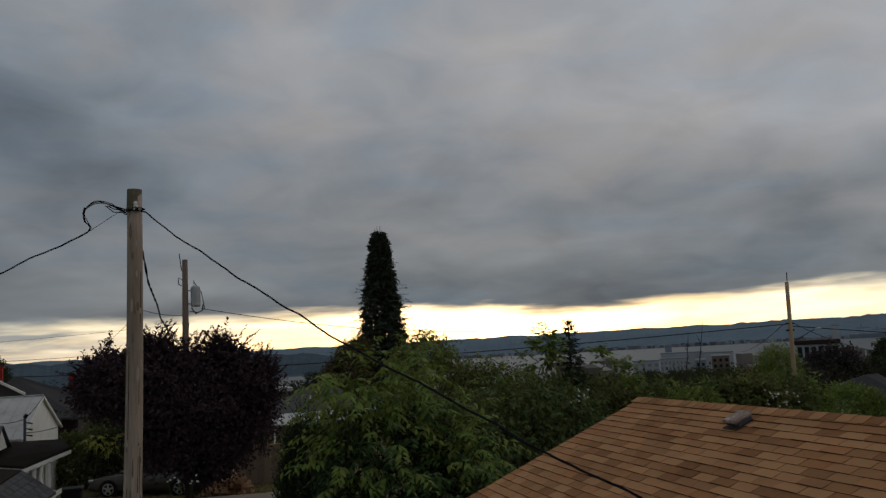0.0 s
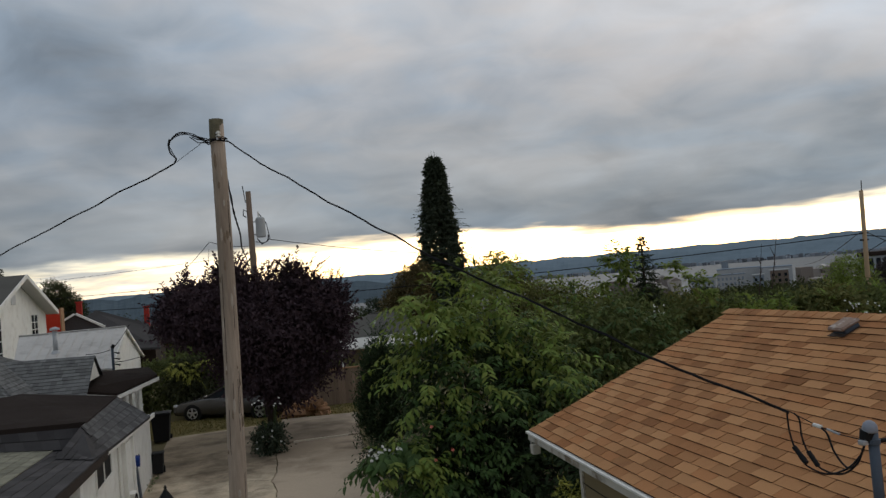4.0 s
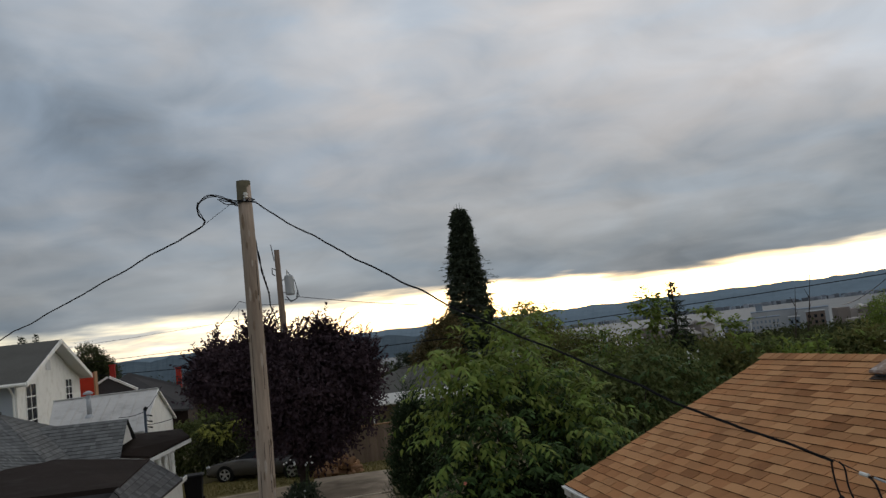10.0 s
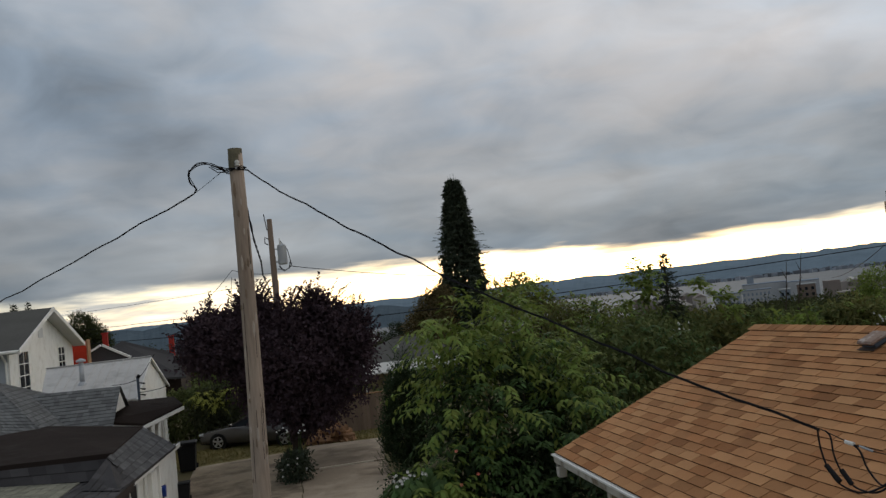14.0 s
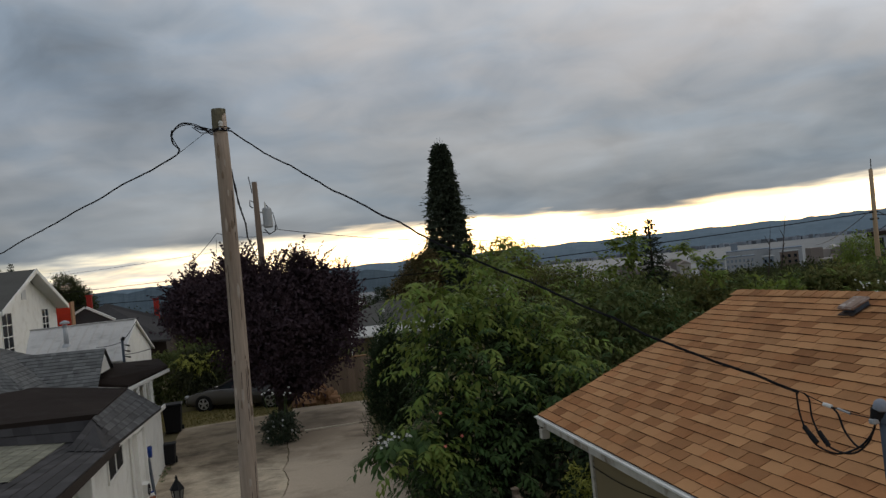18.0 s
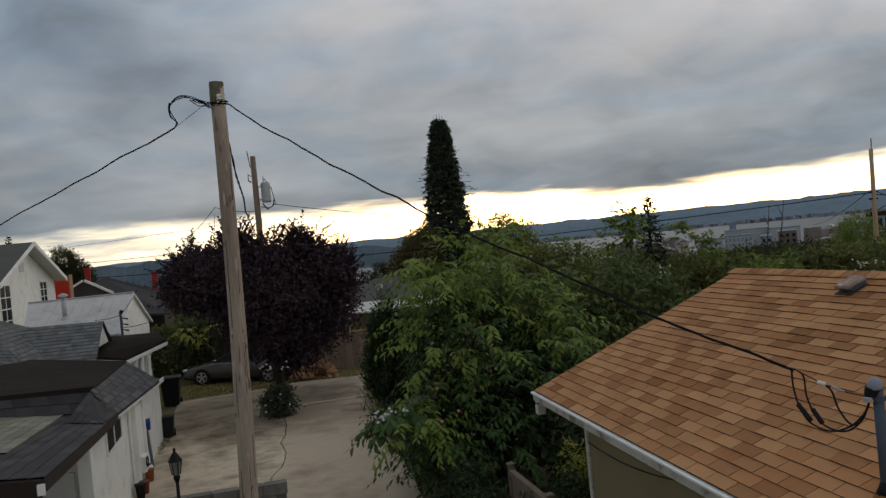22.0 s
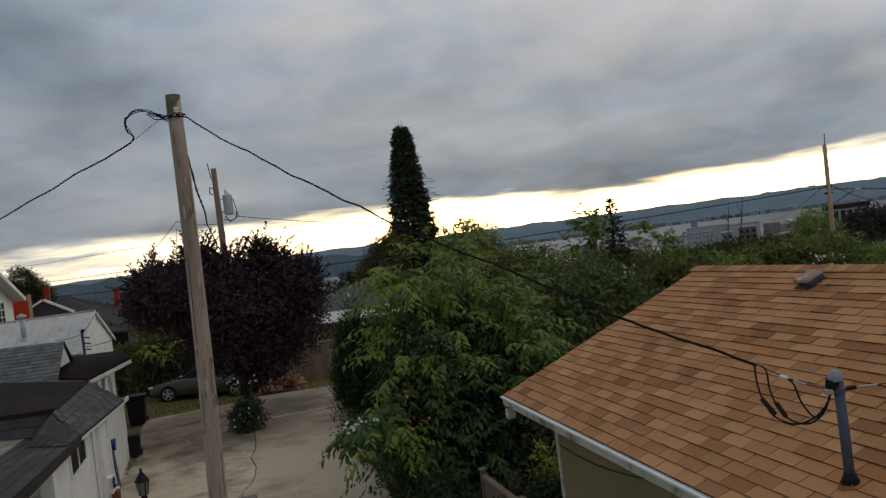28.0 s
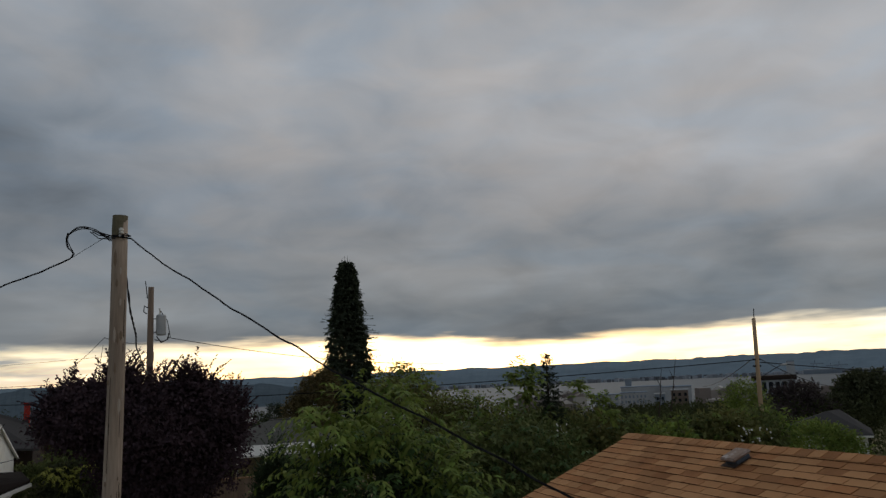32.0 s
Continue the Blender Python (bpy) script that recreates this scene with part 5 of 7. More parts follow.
part("hose", tube([Vector((0.19, -0.10 + 0.10 * math.cos(a) * (1 + 0.04 * a), 0.24 + 0.12 * math.sin(a))) for a in (0.45 * k for k in range(30))], 0.012, 6), M["black"], locker, "coiled black hose")
part("drain_pipe", tube([(-6.765, 7.36, 0.08), (-6.765, 7.36, 1.92)], 0.03, 8), M["white"], shed, "white painted pipe")
tarp = thing("blue_tarp", "folded blue tarp hung on the white shed wall", "tarp", (-6.80, 9.94, 1.20))
part("hook", tube([(0, 0, 0.02), (0.08, 0, 0.02), (0.09, 0, 0.06)], 0.01, 6), M["iron"], tarp)
part("cover", prism(bmesh.new(), [(-0.12, -0.06), (-0.05, -0.20), (0.02, -0.25), (0.10, -0.12), (0.13, 0.0), (0.03, 0.03), (-0.10, 0.0)], 0.015, 0.10, "x"), M["blue"], tarp)

# ---- houses behind the shed ----
grey = thing("grey_roofed_cottage", "low cottage with weathered grey hip and gable roof", "house")
A, B = Vector((-13.9, 14.2, 3.95)), Vector((-11.75, 14.2, 4.13))
HIP = Vector((-10.95, 10.5, 2.92))
eave_pts = [(-17.0, 11.6, 2.25), (-9.2, 10.5, 2.45), (-9.0, 18.5, 2.45), (-17.0, 18.5, 2.55)]
verts = [*eave_pts, tuple(A), tuple(B), tuple(HIP)]
part("wall", boxed((-16.7, 11.6, -0.1), (-9.3, 18.0, 2.5)), M["white"], grey, "white wall")
raw("roof_deck", verts, [(1, 2, 5), (2, 3, 4, 5), (3, 0, 4)], M["grey_roof"], grey, "weathered grey hip roof")
roof_tabs("roof_shingles", HIP, eave_pts[1], B, A, 26, 20, M["grey_roof"], grey, "", 3)
roof_tabs("front_shingles", eave_pts[0], HIP, A, A, 32, 20, M["grey_roof"], grey, "", 13)
part("hip_cap", tube([HIP + Vector((0, 0, 0.02)), A + Vector((0, 0, 0.0))], 0.045, 6), M["grey_roof"], grey, "hip cap shingles")
roof_tabs("hip_shingles", eave_pts[1], eave_pts[2], B, B, 44, 18, M["grey_roof"], grey, "", 4)
roof_tabs("west_hip_shingles", eave_pts[3], eave_pts[0], A, A, 40, 18, M["grey_roof"], grey, "", 5)
part("ridge_cap", tube([A + Vector((-0.1, 0, 0.01)), B + Vector((0.1, 0, 0.01))], 0.05, 6), M["grey_roof"], grey)
# cross gable to the driveway side
g0, g1 = Vector((-10.9, 14.6, 3.56)), Vector((-8.35, 14.6, 3.50))
n0, n1 = Vector((-10.9, 12.0, 2.31)), Vector((-8.25, 12.0, 2.29))
f0, f1 = Vector((-10.9, 16.6, 2.60)), Vector((-8.45, 16.6, 2.58))
raw("gable_deck", [n0, n1, g1, g0, f1, f0], [(0, 1, 2, 3), (3, 2, 4, 5)], M["grey_roof"], grey)
roof_tabs("gable_shingles", n0, n1, g1, g0, 17, 15, M["grey_roof"], grey, "", 6)
roof_tabs("back_gable_shingles", f1, f0, g0, g1, 17, 12, M["grey_roof"], grey, "", 7)
part("gable_end", prism(bmesh.new(), [(13.8, 2.82), (15.4, 2.82), (14.6, 3.40)], -8.45, -8.40, "x"), M["white"], grey, "white triangular gable end")
part("roof_vent_cap", tube([(-13.82, 14.0, 3.82), (-13.82, 14.0, 3.95), (-13.82, 14.0, 3.99)], [0.30, 0.27, 0.14], 10), M["dark_roof"], grey)
porch = thing("lean_to_porch", "dark-roofed porch with white posts behind the shed", "porch")
part("roof", slab([(-7.75, 14.2, 2.36), (-6.75, 15.6, 2.66), (-7.3, 18.2, 2.72), (-8.7, 16.8, 2.86), (-8.9, 14.2, 2.56)], 0.08), M["brown_roof"], porch, "dark brown flat roof")
part("fascia", slab([(-8.9, 14.12, 2.47), (-7.73, 14.12, 2.28), (-6.7, 15.56, 2.58), (-6.74, 15.62, 2.58), (-7.78, 14.2, 2.28), (-8.9, 14.19, 2.47)], 0.10), M["white"], porch, "white fascia")
for p in ((-7.70, 14.30), (-7.54, 14.52), (-7.38, 14.75), (-7.22, 14.98), (-8.2, 14.25)):
    part("post", boxed((p[0] - 0.045, p[1] - 0.045, 0), (p[0] + 0.045, p[1] + 0.045, 2.25 + 0.2 * (p[1] - 14.2)), 0.005), M["white"], porch)
part("back_wall", boxed((-9.2, 16.2, 0), (-7.5, 16.3, 2.55)), M["white"], porch)

metal = thing("metal_roofed_outbuilding", "white outbuilding with pale ribbed metal roof", "outbuilding")
RY, RZ, EX = 22.6, 4.07, -8.6
part("wall", prism(bmesh.new(), [(18.9, -0.1), (26.9, -0.1), (26.9, 2.66), (RY, RZ - 0.08), (18.9, 2.85)], -11.62, EX - 0.02, "x"), M["white"], metal, "white painted wall")
for y0, z0 in ((18.5, 2.80), (27.4, 2.60)):
    part("roof_sheet", slab([(-11.7, y0, z0), (EX + 0.06, y0, z0), (EX + 0.06, RY, RZ), (-12.37, RY, RZ)], 0.04), M["metal_roof"], metal, "pale metal roofing")
for k in range(9):
    x = -11.6 + k * 0.34
    part("rib", tube([(x, 18.5, 2.815), (x, RY, RZ + 0.015)], 0.02, 5), M["metal_roof"], metal)
part("ridge_cap", boxed((-12.37, RY - 0.1, RZ), (EX + 0.06, RY + 0.1, RZ + 0.03)), M["metal_roof"], metal)
for a, b in (((18.5, 2.78), (RY, RZ - 0.02)), ((27.4, 2.58), (RY, RZ - 0.02))):
    part("barge_board", tube([(EX + 0.05, a[0], a[1] - 0.04), (EX + 0.05, b[0], b[1] - 0.04)], 0.06, 4), M["white"], metal)
flue = thing("flue_pipe", "galvanised flue pipe with rain cap on the metal roof", "flue", (-10.67, 20.5, 3.42))
part("pipe", tube([(0, 0, 0), (0, 0, 0.78)], 0.085, 14), M["steel"], flue, smooth=True)
part("cap", tube([(0, 0, 0.80), (0, 0, 0.86), (0, 0, 0.93)], [0.17, 0.17, 0.04], 14), M["steel"], flue)
part("collar", tube([(0, 0, -0.05), (0, 0, 0.08)], [0.19, 0.10], 14), M["steel"], flue)
bracket = thing("service_bracket", "short dark service mast with insulators by the outbuilding", "mast", (-8.43, 18.3, 2.28))
part("pipe", tube([(0, 0, -0.3), (0, 0, 1.25)], 0.045, 8), M["mast"], bracket)
part("head", tube([(0, 0, 1.22), (0.06, 0, 1.32)], [0.07, 0.05], 8), M["iron"], bracket)
for dz in (1.05, 0.85, 0.65):
    part("insulator", tube([(0.05, 0, dz), (0.2, 0.1, dz - 0.05)], [0.015, 0.03], 6), M["iron"], bracket)

for a, b in (((-8.43, 18.3, 3.45), (-9.28, 18.3, 3.36)), ((-8.43, 18.3, 3.45), (-7.83, 18.3, 4.23)), ((-8.43, 18.3, 3.0), (-7.32, 18.3, 3.15))):
    cable("service_wire", "thin dark wire from the outbuilding's service mast", sag(a, b, 0.05, 8), 0.010)

white = thing("two_storey_white_house", "white two-storey house with grey shingle roof", "house")
GX, GY0, GY, GY1, GE, GZ = -13.5, 23.65, 28.9, 34.4, 4.95, 6.68
part("wall", prism(bmesh.new(), [(GY0 + 0.3, -0.2), (GY1 + 0.1, -0.2), (GY1 + 0.1, GE - 0.05), (GY, GZ - 0.2), (GY0 + 0.3, GE - 0.08)], -40, GX - 0.55, "x"), M["white"], white, "white painted board wall")
part("side_siding", boxed((-40, GY0 + 0.27, 1.0), (GX - 0.62, GY0 + 0.297, GE - 0.1)), M["grey_wall"], white, "pale blue-grey siding")
for y0 in (GY0 - 0.35, GY1 + 0.35):
    part("roof_slope", slab([(-41, y0, GE - 0.06), (GX, y0, GE - 0.06), (GX, GY, GZ), (-41, GY, GZ)], 0.10), M["far_roof"], white, "grey shingle roof")
    part("barge_board", slab([(GX + 0.01, y0, GE - 0.02), (GX + 0.05, y0, GE - 0.02), (GX + 0.05, GY, GZ + 0.03), (GX + 0.01, GY, GZ + 0.03)], 0.20), M["white"], white, "white barge board")
    part("soffit", slab([(GX - 0.55, y0, GE - 0.17), (GX, y0, GE - 0.17), (GX, GY, GZ - 0.11), (GX - 0.55, GY, GZ - 0.11)], 0.02), M["pale_door"], white)
part("gutter", tube([(-41, GY0 - 0.39, GE - 0.1), (GX, GY0 - 0.39, GE - 0.1)], 0.07, 6), M["white"], white, "white gutter")
part("downpipe", tube([(GX - 0.65, GY0 - 0.35, GE - 0.15), (GX - 0.65, GY0 + 0.2, GE - 0.5), (GX - 0.65, GY0 + 0.2, 0)], 0.05, 6), M["white"], white)
window_on_x(white, GX - 0.55, 25.1, 26.5, 2.34, 4.80, 1, rows=4)
window_on_x(white, GX - 0.55, 31.5, 32.7, 3.40, 4.80, 1, rows=3)
part("attic_vent", boxed((GX - 0.55, 28.3, 5.35), (GX - 0.52, 29.0, 5.8), 0.01), M["pale_door"], white)
part("red_annex", boxed((-16.0, 35.9, 0), (-13.66, 36.5, 4.98), 0.01), M["red"], white, "red painted brick wall")
part("annex_trim", boxed((-13.65, 35.88, 0), (-13.57, 36.52, 5.05), 0.01), M["log"], white)
part("roof_jack", tube([(-17.96, 24.3, 5.10), (-17.96, 24.3, 5.66)], 0.06, 8), M["iron"], white)

M["slate"] = material("dark_slate_roof", (0.065, 0.062, 0.062), 0.3, 0.95, 10.0, 0.6, 0.2)
gable_house = thing("dark_roofed_house", "house with dark grey gable roof and red brick chimneys", "house")
# Fascia brown on this wall paints in the shadows under its roof.
part("wall", boxed((-15.6, 39.5, -2), (-9.3, 45.5, 2.7)), M["brown_trim"], gable_house)
part("roof_slope", slab([(-15.9, 38.6, 2.75), (-8.9, 38.6, 2.25), (-9.88, 42.0, 3.61), (-12.86, 42.0, 4.75)], 0.12), M["slate"], gable_house, "dark grey roof")
part("roof_slope", slab([(-15.9, 46.5, 2.4), (-8.9, 46.5, 2.1), (-9.88, 42.0, 3.61), (-12.86, 42.0, 4.75)], 0.12), M["slate"], gable_house)
part("front_gable", prism(bmesh.new(), [(-15.4, 3.0), (-15.4, 3.3), (-13.34, 4.58), (-11.9, 3.7), (-11.2, 3.0)], 38.3, 38.4, "y"), M["slate"], gable_house)
part("barge_board", tube([(-13.30, 38.2, 4.64), (-11.80, 38.2, 3.76)], 0.09, 4), M["white"], gable_house, "white barge board")
part("barge_board", tube([(-13.38, 38.2, 4.64), (-15.4, 38.2, 3.55)], 0.08, 4), M["white"], gable_house)
for x, y, zt, zb in ((-13.8, 42.0, 5.36, 3.6), (-9.96, 42.3, 4.73, 2.6)):
    c = part("chimney", boxed((x - 0.15, y - 0.15, zb), (x + 0.15, y + 0.15, zt - 0.08), 0.01), M["brick_red"], gable_house, "red brick chimney")
    part("chimney_cap", boxed((x - 0.2, y - 0.2, zt - 0.08), (x + 0.2, y + 0.2, zt), 0.01), M["brick_red"], c)

bungalow = thing("grey_bungalow", "bungalow with grey hip roof and white eaves beyond the fence", "house")
part("wall", boxed((1.6, 40.4, -3), (8.0, 46, 0.9)), M["tan_wall"], bungalow)
part("porch_roof", slab([(1.5, 38.3, 1.02), (8.2, 38.3, 0.98), (8.2, 39.85, 1.50), (1.5, 39.85, 1.50)], 0.10), M["petal"], bungalow, "white low-pitched porch roof")
for k in range(5):
    part("porch_post", boxed((1.6 + 1.6 * k, 38.45, -3.0), (1.7 + 1.6 * k, 38.55, 0.9)), M["white"], bungalow)
raw("roof", [(1.4, 39.8, 1.44), (8.3, 39.8, 1.44), (8.3, 47, 1.44), (1.4, 47, 1.44), (4.2, 43, 2.82), (6.3, 43, 2.82)], [(0, 1, 5, 4), (1, 2, 5), (2, 3, 4, 5), (3, 0, 4)], M["far_roof"], bungalow, "grey hip roof")
part("ridge_cap", tube([(4.2, 43, 2.83), (6.3, 43, 2.83)], 0.07, 6), M["far_roof"], bungalow)
part("vent_pipe", tube([(4.3, 41.6, 2.05), (4.3, 41.6, 2.42)], 0.06, 8), M["ceramic"], bungalow, "pale vent pipe")
flatroof = thing("white_flat_roofed_house", "pale flat-roofed house further down the hill", "house")
part("wall", boxed((2.2, 50.5, -4), (3.9, 55, 2.45)), M["tan_wall"], flatroof)
part("roof", boxed((1.8, 50.1, 2.45), (4.3, 55.4, 2.68)), M["metal_roof"], flatroof, "pale flat roof")

def turned(ob, az, r, z=0.0):
    """Stand a thing at a bearing, facing the yard."""
    ob.location = bearing(az, r, z)
    ob.rotation_euler = (0, 0, radians(-az))
    return ob


east = thing("white_walled_house", "small white house with dark hip roof among the trees", "house", (31.7, 24.4, 0.2))
east.rotation_euler = (0, 0, radians(-47))
part("wall", boxed((-1.7, -1.6, -1.6), (2.5, 2.4, 0.88)), M["white"], east, "white wall")
raw("roof", [(-2.6, -2.1, 0.84), (2.8, -2.1, 0.84), (2.8, 2.8, 0.84), (-2.6, 2.8, 0.84), (0.7, -0.1, 2.05), (1.3, 0.9, 2.05)], [(0, 1, 5, 4), (1, 2, 5), (2, 3, 4, 5), (3, 0, 4), (0, 3, 2, 1)], M["slate"], east, "dark grey hip roof")
part("eave_board", boxed((-2.58, -2.10, 0.74), (2.78, -2.06, 0.83)), M["white"], east)
part("window", boxed((0.6, -1.63, 0.0), (1.2, -1.59, 0.6)), M["glass"], east)

hall = turned(thing("flat_roofed_hall", "pale building with dark flat roof down the hill", "building"), 42.95, 250.0, -18.0)
part("wall", boxed((-5.6, 0, 0), (5.6, 12, 18.2)), M["town"], hall)
part("roof", boxed((-6.05, -0.4, 18.2), (6.05, 12.4, 19.4)), M["brown_trim"], hall, "dark flat roof")
for k in range(6):
    part("window", boxed((-5.1 + 1.8 * k, -0.05, 14.6), (-3.95 + 1.8 * k, 0.03, 17.6)), M["glass"], hall)
# These far wall colours have the distance haze mixed in.
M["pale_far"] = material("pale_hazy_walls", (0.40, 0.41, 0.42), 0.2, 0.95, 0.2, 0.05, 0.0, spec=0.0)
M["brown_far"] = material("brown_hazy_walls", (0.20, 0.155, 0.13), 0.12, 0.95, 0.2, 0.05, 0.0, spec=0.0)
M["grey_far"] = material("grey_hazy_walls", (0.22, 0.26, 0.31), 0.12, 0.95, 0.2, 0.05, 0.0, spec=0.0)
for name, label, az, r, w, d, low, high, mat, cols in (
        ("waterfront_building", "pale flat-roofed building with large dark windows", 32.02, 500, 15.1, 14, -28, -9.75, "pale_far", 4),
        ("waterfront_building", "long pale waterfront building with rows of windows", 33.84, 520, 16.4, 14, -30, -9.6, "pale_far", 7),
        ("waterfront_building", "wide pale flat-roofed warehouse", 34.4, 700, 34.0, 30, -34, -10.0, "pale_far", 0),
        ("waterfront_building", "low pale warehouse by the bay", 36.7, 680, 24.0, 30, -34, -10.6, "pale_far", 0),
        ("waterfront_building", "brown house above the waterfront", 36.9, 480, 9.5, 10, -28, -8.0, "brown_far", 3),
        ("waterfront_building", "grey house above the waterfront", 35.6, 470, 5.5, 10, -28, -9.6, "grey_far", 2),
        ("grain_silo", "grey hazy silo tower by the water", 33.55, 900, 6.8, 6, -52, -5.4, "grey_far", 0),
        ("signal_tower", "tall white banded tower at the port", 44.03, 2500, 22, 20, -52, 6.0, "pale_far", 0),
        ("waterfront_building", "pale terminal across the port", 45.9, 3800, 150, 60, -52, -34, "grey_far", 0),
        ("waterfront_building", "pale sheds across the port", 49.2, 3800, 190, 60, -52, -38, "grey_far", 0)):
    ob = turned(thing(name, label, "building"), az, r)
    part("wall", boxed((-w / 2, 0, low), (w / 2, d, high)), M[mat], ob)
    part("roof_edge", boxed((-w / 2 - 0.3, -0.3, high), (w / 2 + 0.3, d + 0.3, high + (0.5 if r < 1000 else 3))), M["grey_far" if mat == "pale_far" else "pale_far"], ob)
    for k in range(cols):
        for lev in range(2):
            x = -w / 2 + w * (k + 0.28) / cols
            part("window", boxed((x, -0.06, high - 3.2 - 3.2 * lev), (x + 0.45 * w / cols, 0.02, high - 1.5 - 3.2 * lev)), M["grey_far" if mat == "pale_far" else "glass"], ob)
for az, h in ((45.5, 62), (46.4, 46), (46.9, 50)):
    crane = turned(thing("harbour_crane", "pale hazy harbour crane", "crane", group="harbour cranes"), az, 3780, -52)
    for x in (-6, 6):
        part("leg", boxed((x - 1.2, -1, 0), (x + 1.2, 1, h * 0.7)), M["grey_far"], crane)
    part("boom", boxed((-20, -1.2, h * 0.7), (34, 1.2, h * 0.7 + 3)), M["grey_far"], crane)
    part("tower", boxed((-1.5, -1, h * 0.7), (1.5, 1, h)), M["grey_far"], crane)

# ---- poles and wires further off ----
far_pole = thing("transformer_pole", "brown wooden utility pole carrying a grey transformer", "utility pole", (-3.37, 30.0, -0.6))
part("shaft", tube([(0, 0, 0), (0.0, 0, 5.5), (0.02, 0, 10.65)], [0.19, 0.165, 0.13], 14), M["pole_dark"], far_pole, smooth=True)
can = part("transformer", tube([(0.50, -0.05, 8.30), (0.50, -0.05, 8.36), (0.50, -0.05, 9.22), (0.50, -0.05, 9.30)], [0.20, 0.235, 0.235, 0.19], 20), M["steel"], far_pole, "grey transformer can")
part("bushing", tube([(0.44, -0.05, 9.28), (0.42, -0.05, 9.62)], [0.05, 0.03], 8), M["ceramic"], can)
for dz in (8.45, 9.1):
    part("mount", tube([(0.08, 0, dz), (0.30, -0.02, dz)], 0.03, 6), M["steel"], can)
part("pin", tube([(-0.14, 0, 10.1), (-0.24, 0, 10.95)], 0.022, 6), M["iron"], far_pole)
part("bracket", tube([(-0.05, 0, 9.6), (-0.28, 0, 9.75), (-0.30, 0, 9.45), (-0.16, 0, 9.35)], 0.03, 6), M["iron"], far_pole)
part("lead", tube([(0.42, -0.05, 9.55), (0.78, -0.05, 9.0), (0.92, -0.05, 8.2), (0.62, -0.05, 8.0), (0.2, 0, 8.1)], 0.02, 6), M["cable"], far_pole)
part("lead", tube([(0.3, -0.05, 8.25), (0.5, -0.1, 7.95), (0.8, -0.1, 8.1), (0.85, -0.05, 8.4)], 0.03, 6), M["cable"], far_pole)

RP = Vector((22.55, 18.4, 0))
street = thing("street_pole", "tall brown wooden utility pole with street light arm", "utility pole", (RP.x, RP.y, -1.2))
part("shaft", tube([(0.0, 0, 0), (0.06, 0, 4.5), (0.18, 0, 8.3)], [0.12, 0.105, 0.085], 14), M["pole_tan"], street, smooth=True)
part("pin", tube([(0.2, 0, 8.2), (0.24, 0, 8.75)], 0.022, 6), M["iron"], street)
for dz in (6.42, 6.12):
    part("insulator", tube([(-0.12, 0, dz), (0.30, 0, dz)], 0.04, 8), M["iron"], street)
part("light_arm", tube([(0.12, 0, 5.55), (0.7, -0.05, 5.82), (1.35, -0.1, 6.10)], 0.018, 8), M["iron"], street)
part("light_head", tube([(1.33, -0.1, 6.10), (1.5, -0.1, 6.13), (1.7, -0.1, 6.13), (1.82, -0.1, 6.10)], [0.02, 0.05, 0.05, 0.015], 10), M["steel"], street, "small grey street light head")

wires = [
    ("overhead_wire", (22.4, 18.3, 5.2), (-19.0, 47.0, 4.9), 0.5, 0.020),
    ("overhead_wire", (22.7, 18.4, 5.1), (52.0, 16.0, 2.6), 0.2, 0.02),
    ("overhead_wire", (22.7, 18.4, 5.3), (40.0, 30.0, 3.2), 0.3, 0.018),
    ("overhead_wire", (22.3, 18.4, 5.2), (52.2, 59.5, 2.9), 0.3, 0.018),
    ("overhead_wire", (-2.6, 30.0, 7.6), (14.0, 36.0, 5.9), 0.35, 0.016),
    ("overhead_wire", (-3.4, 30.0, 6.9), (-26.0, 44.0, 6.6), 0.2, 0.008),
    ("overhead_wire", (-3.4, 30.0, 5.62), (-26.0, 46.0, 5.72), 0.08, 0.012),
    ("overhead_wire", (-5.4, 30.0, 7.65), (-6.75, 30.0, 6.3), 0.05, 0.014),
    ("overhead_wire", (-5.45, 30.0, 7.3), (-5.7, 30.0, 5.2), 0.0, 0.010),
    ("overhead_wire", (-5.4, 30.0, 7.65), (-3.42, 30.0, 7.3), 0.1, 0.014),
]
for k, (n, a, b, d, r) in enumerate(wires):
    cable(n, "thin dark overhead wire", sag(a, b, d, 14), r)

# from the near pole: the drop to the left, its drip loop, and the line down to the houses behind
LOOP0, LOOP1 = Vector((-4.85, 2.30, 7.10)), TOP + Vector((-0.22, -0.08, -0.36))
cable("service_drop_cable", "twisted black cable from pole to the white house", sag(LOOP0, (-18.4, 20.5, 4.48), 0.12, 26, 0.03, 6), 0.0075, 3, twist=1.6)
rng = random.Random(14)
for k in range(3):
    def off(q, w=0.022):
        return LOOP0 + Vector(q) + Vector((rng.uniform(-w, w), rng.uniform(-w, w), rng.uniform(-w, w)))
    cable("drip_loop", "looping black cable end at the pole top", smooth_path([LOOP0, off((0.05, 0, 0.09), 0.012), off((-0.02, 0, 0.20)), off((-0.05, 0, 0.34), 0.008), off((0.05, 0, 0.46)), off((0.19, 0, 0.49)), off((0.36, 0, 0.45)), off((0.49, -0.02, 0.36), 0.01), off((0.60, -0.05, 0.36 - 0.04 * k), 0.03), HOOK]), 0.0075)
part("splice", tube([LOOP0 - FOOT + Vector((-0.055, 0, 0.30)), LOOP0 - FOOT + Vector((-0.03, 0, 0.40))], 0.018, 8), M["black"], pole, "black splice sleeve")
part("splice", tube([LOOP0 - FOOT + Vector((0.45, -0.02, 0.40)), LOOP0 - FOOT + Vector((0.53, -0.02, 0.34))], 0.018, 8), M["black"], pole)
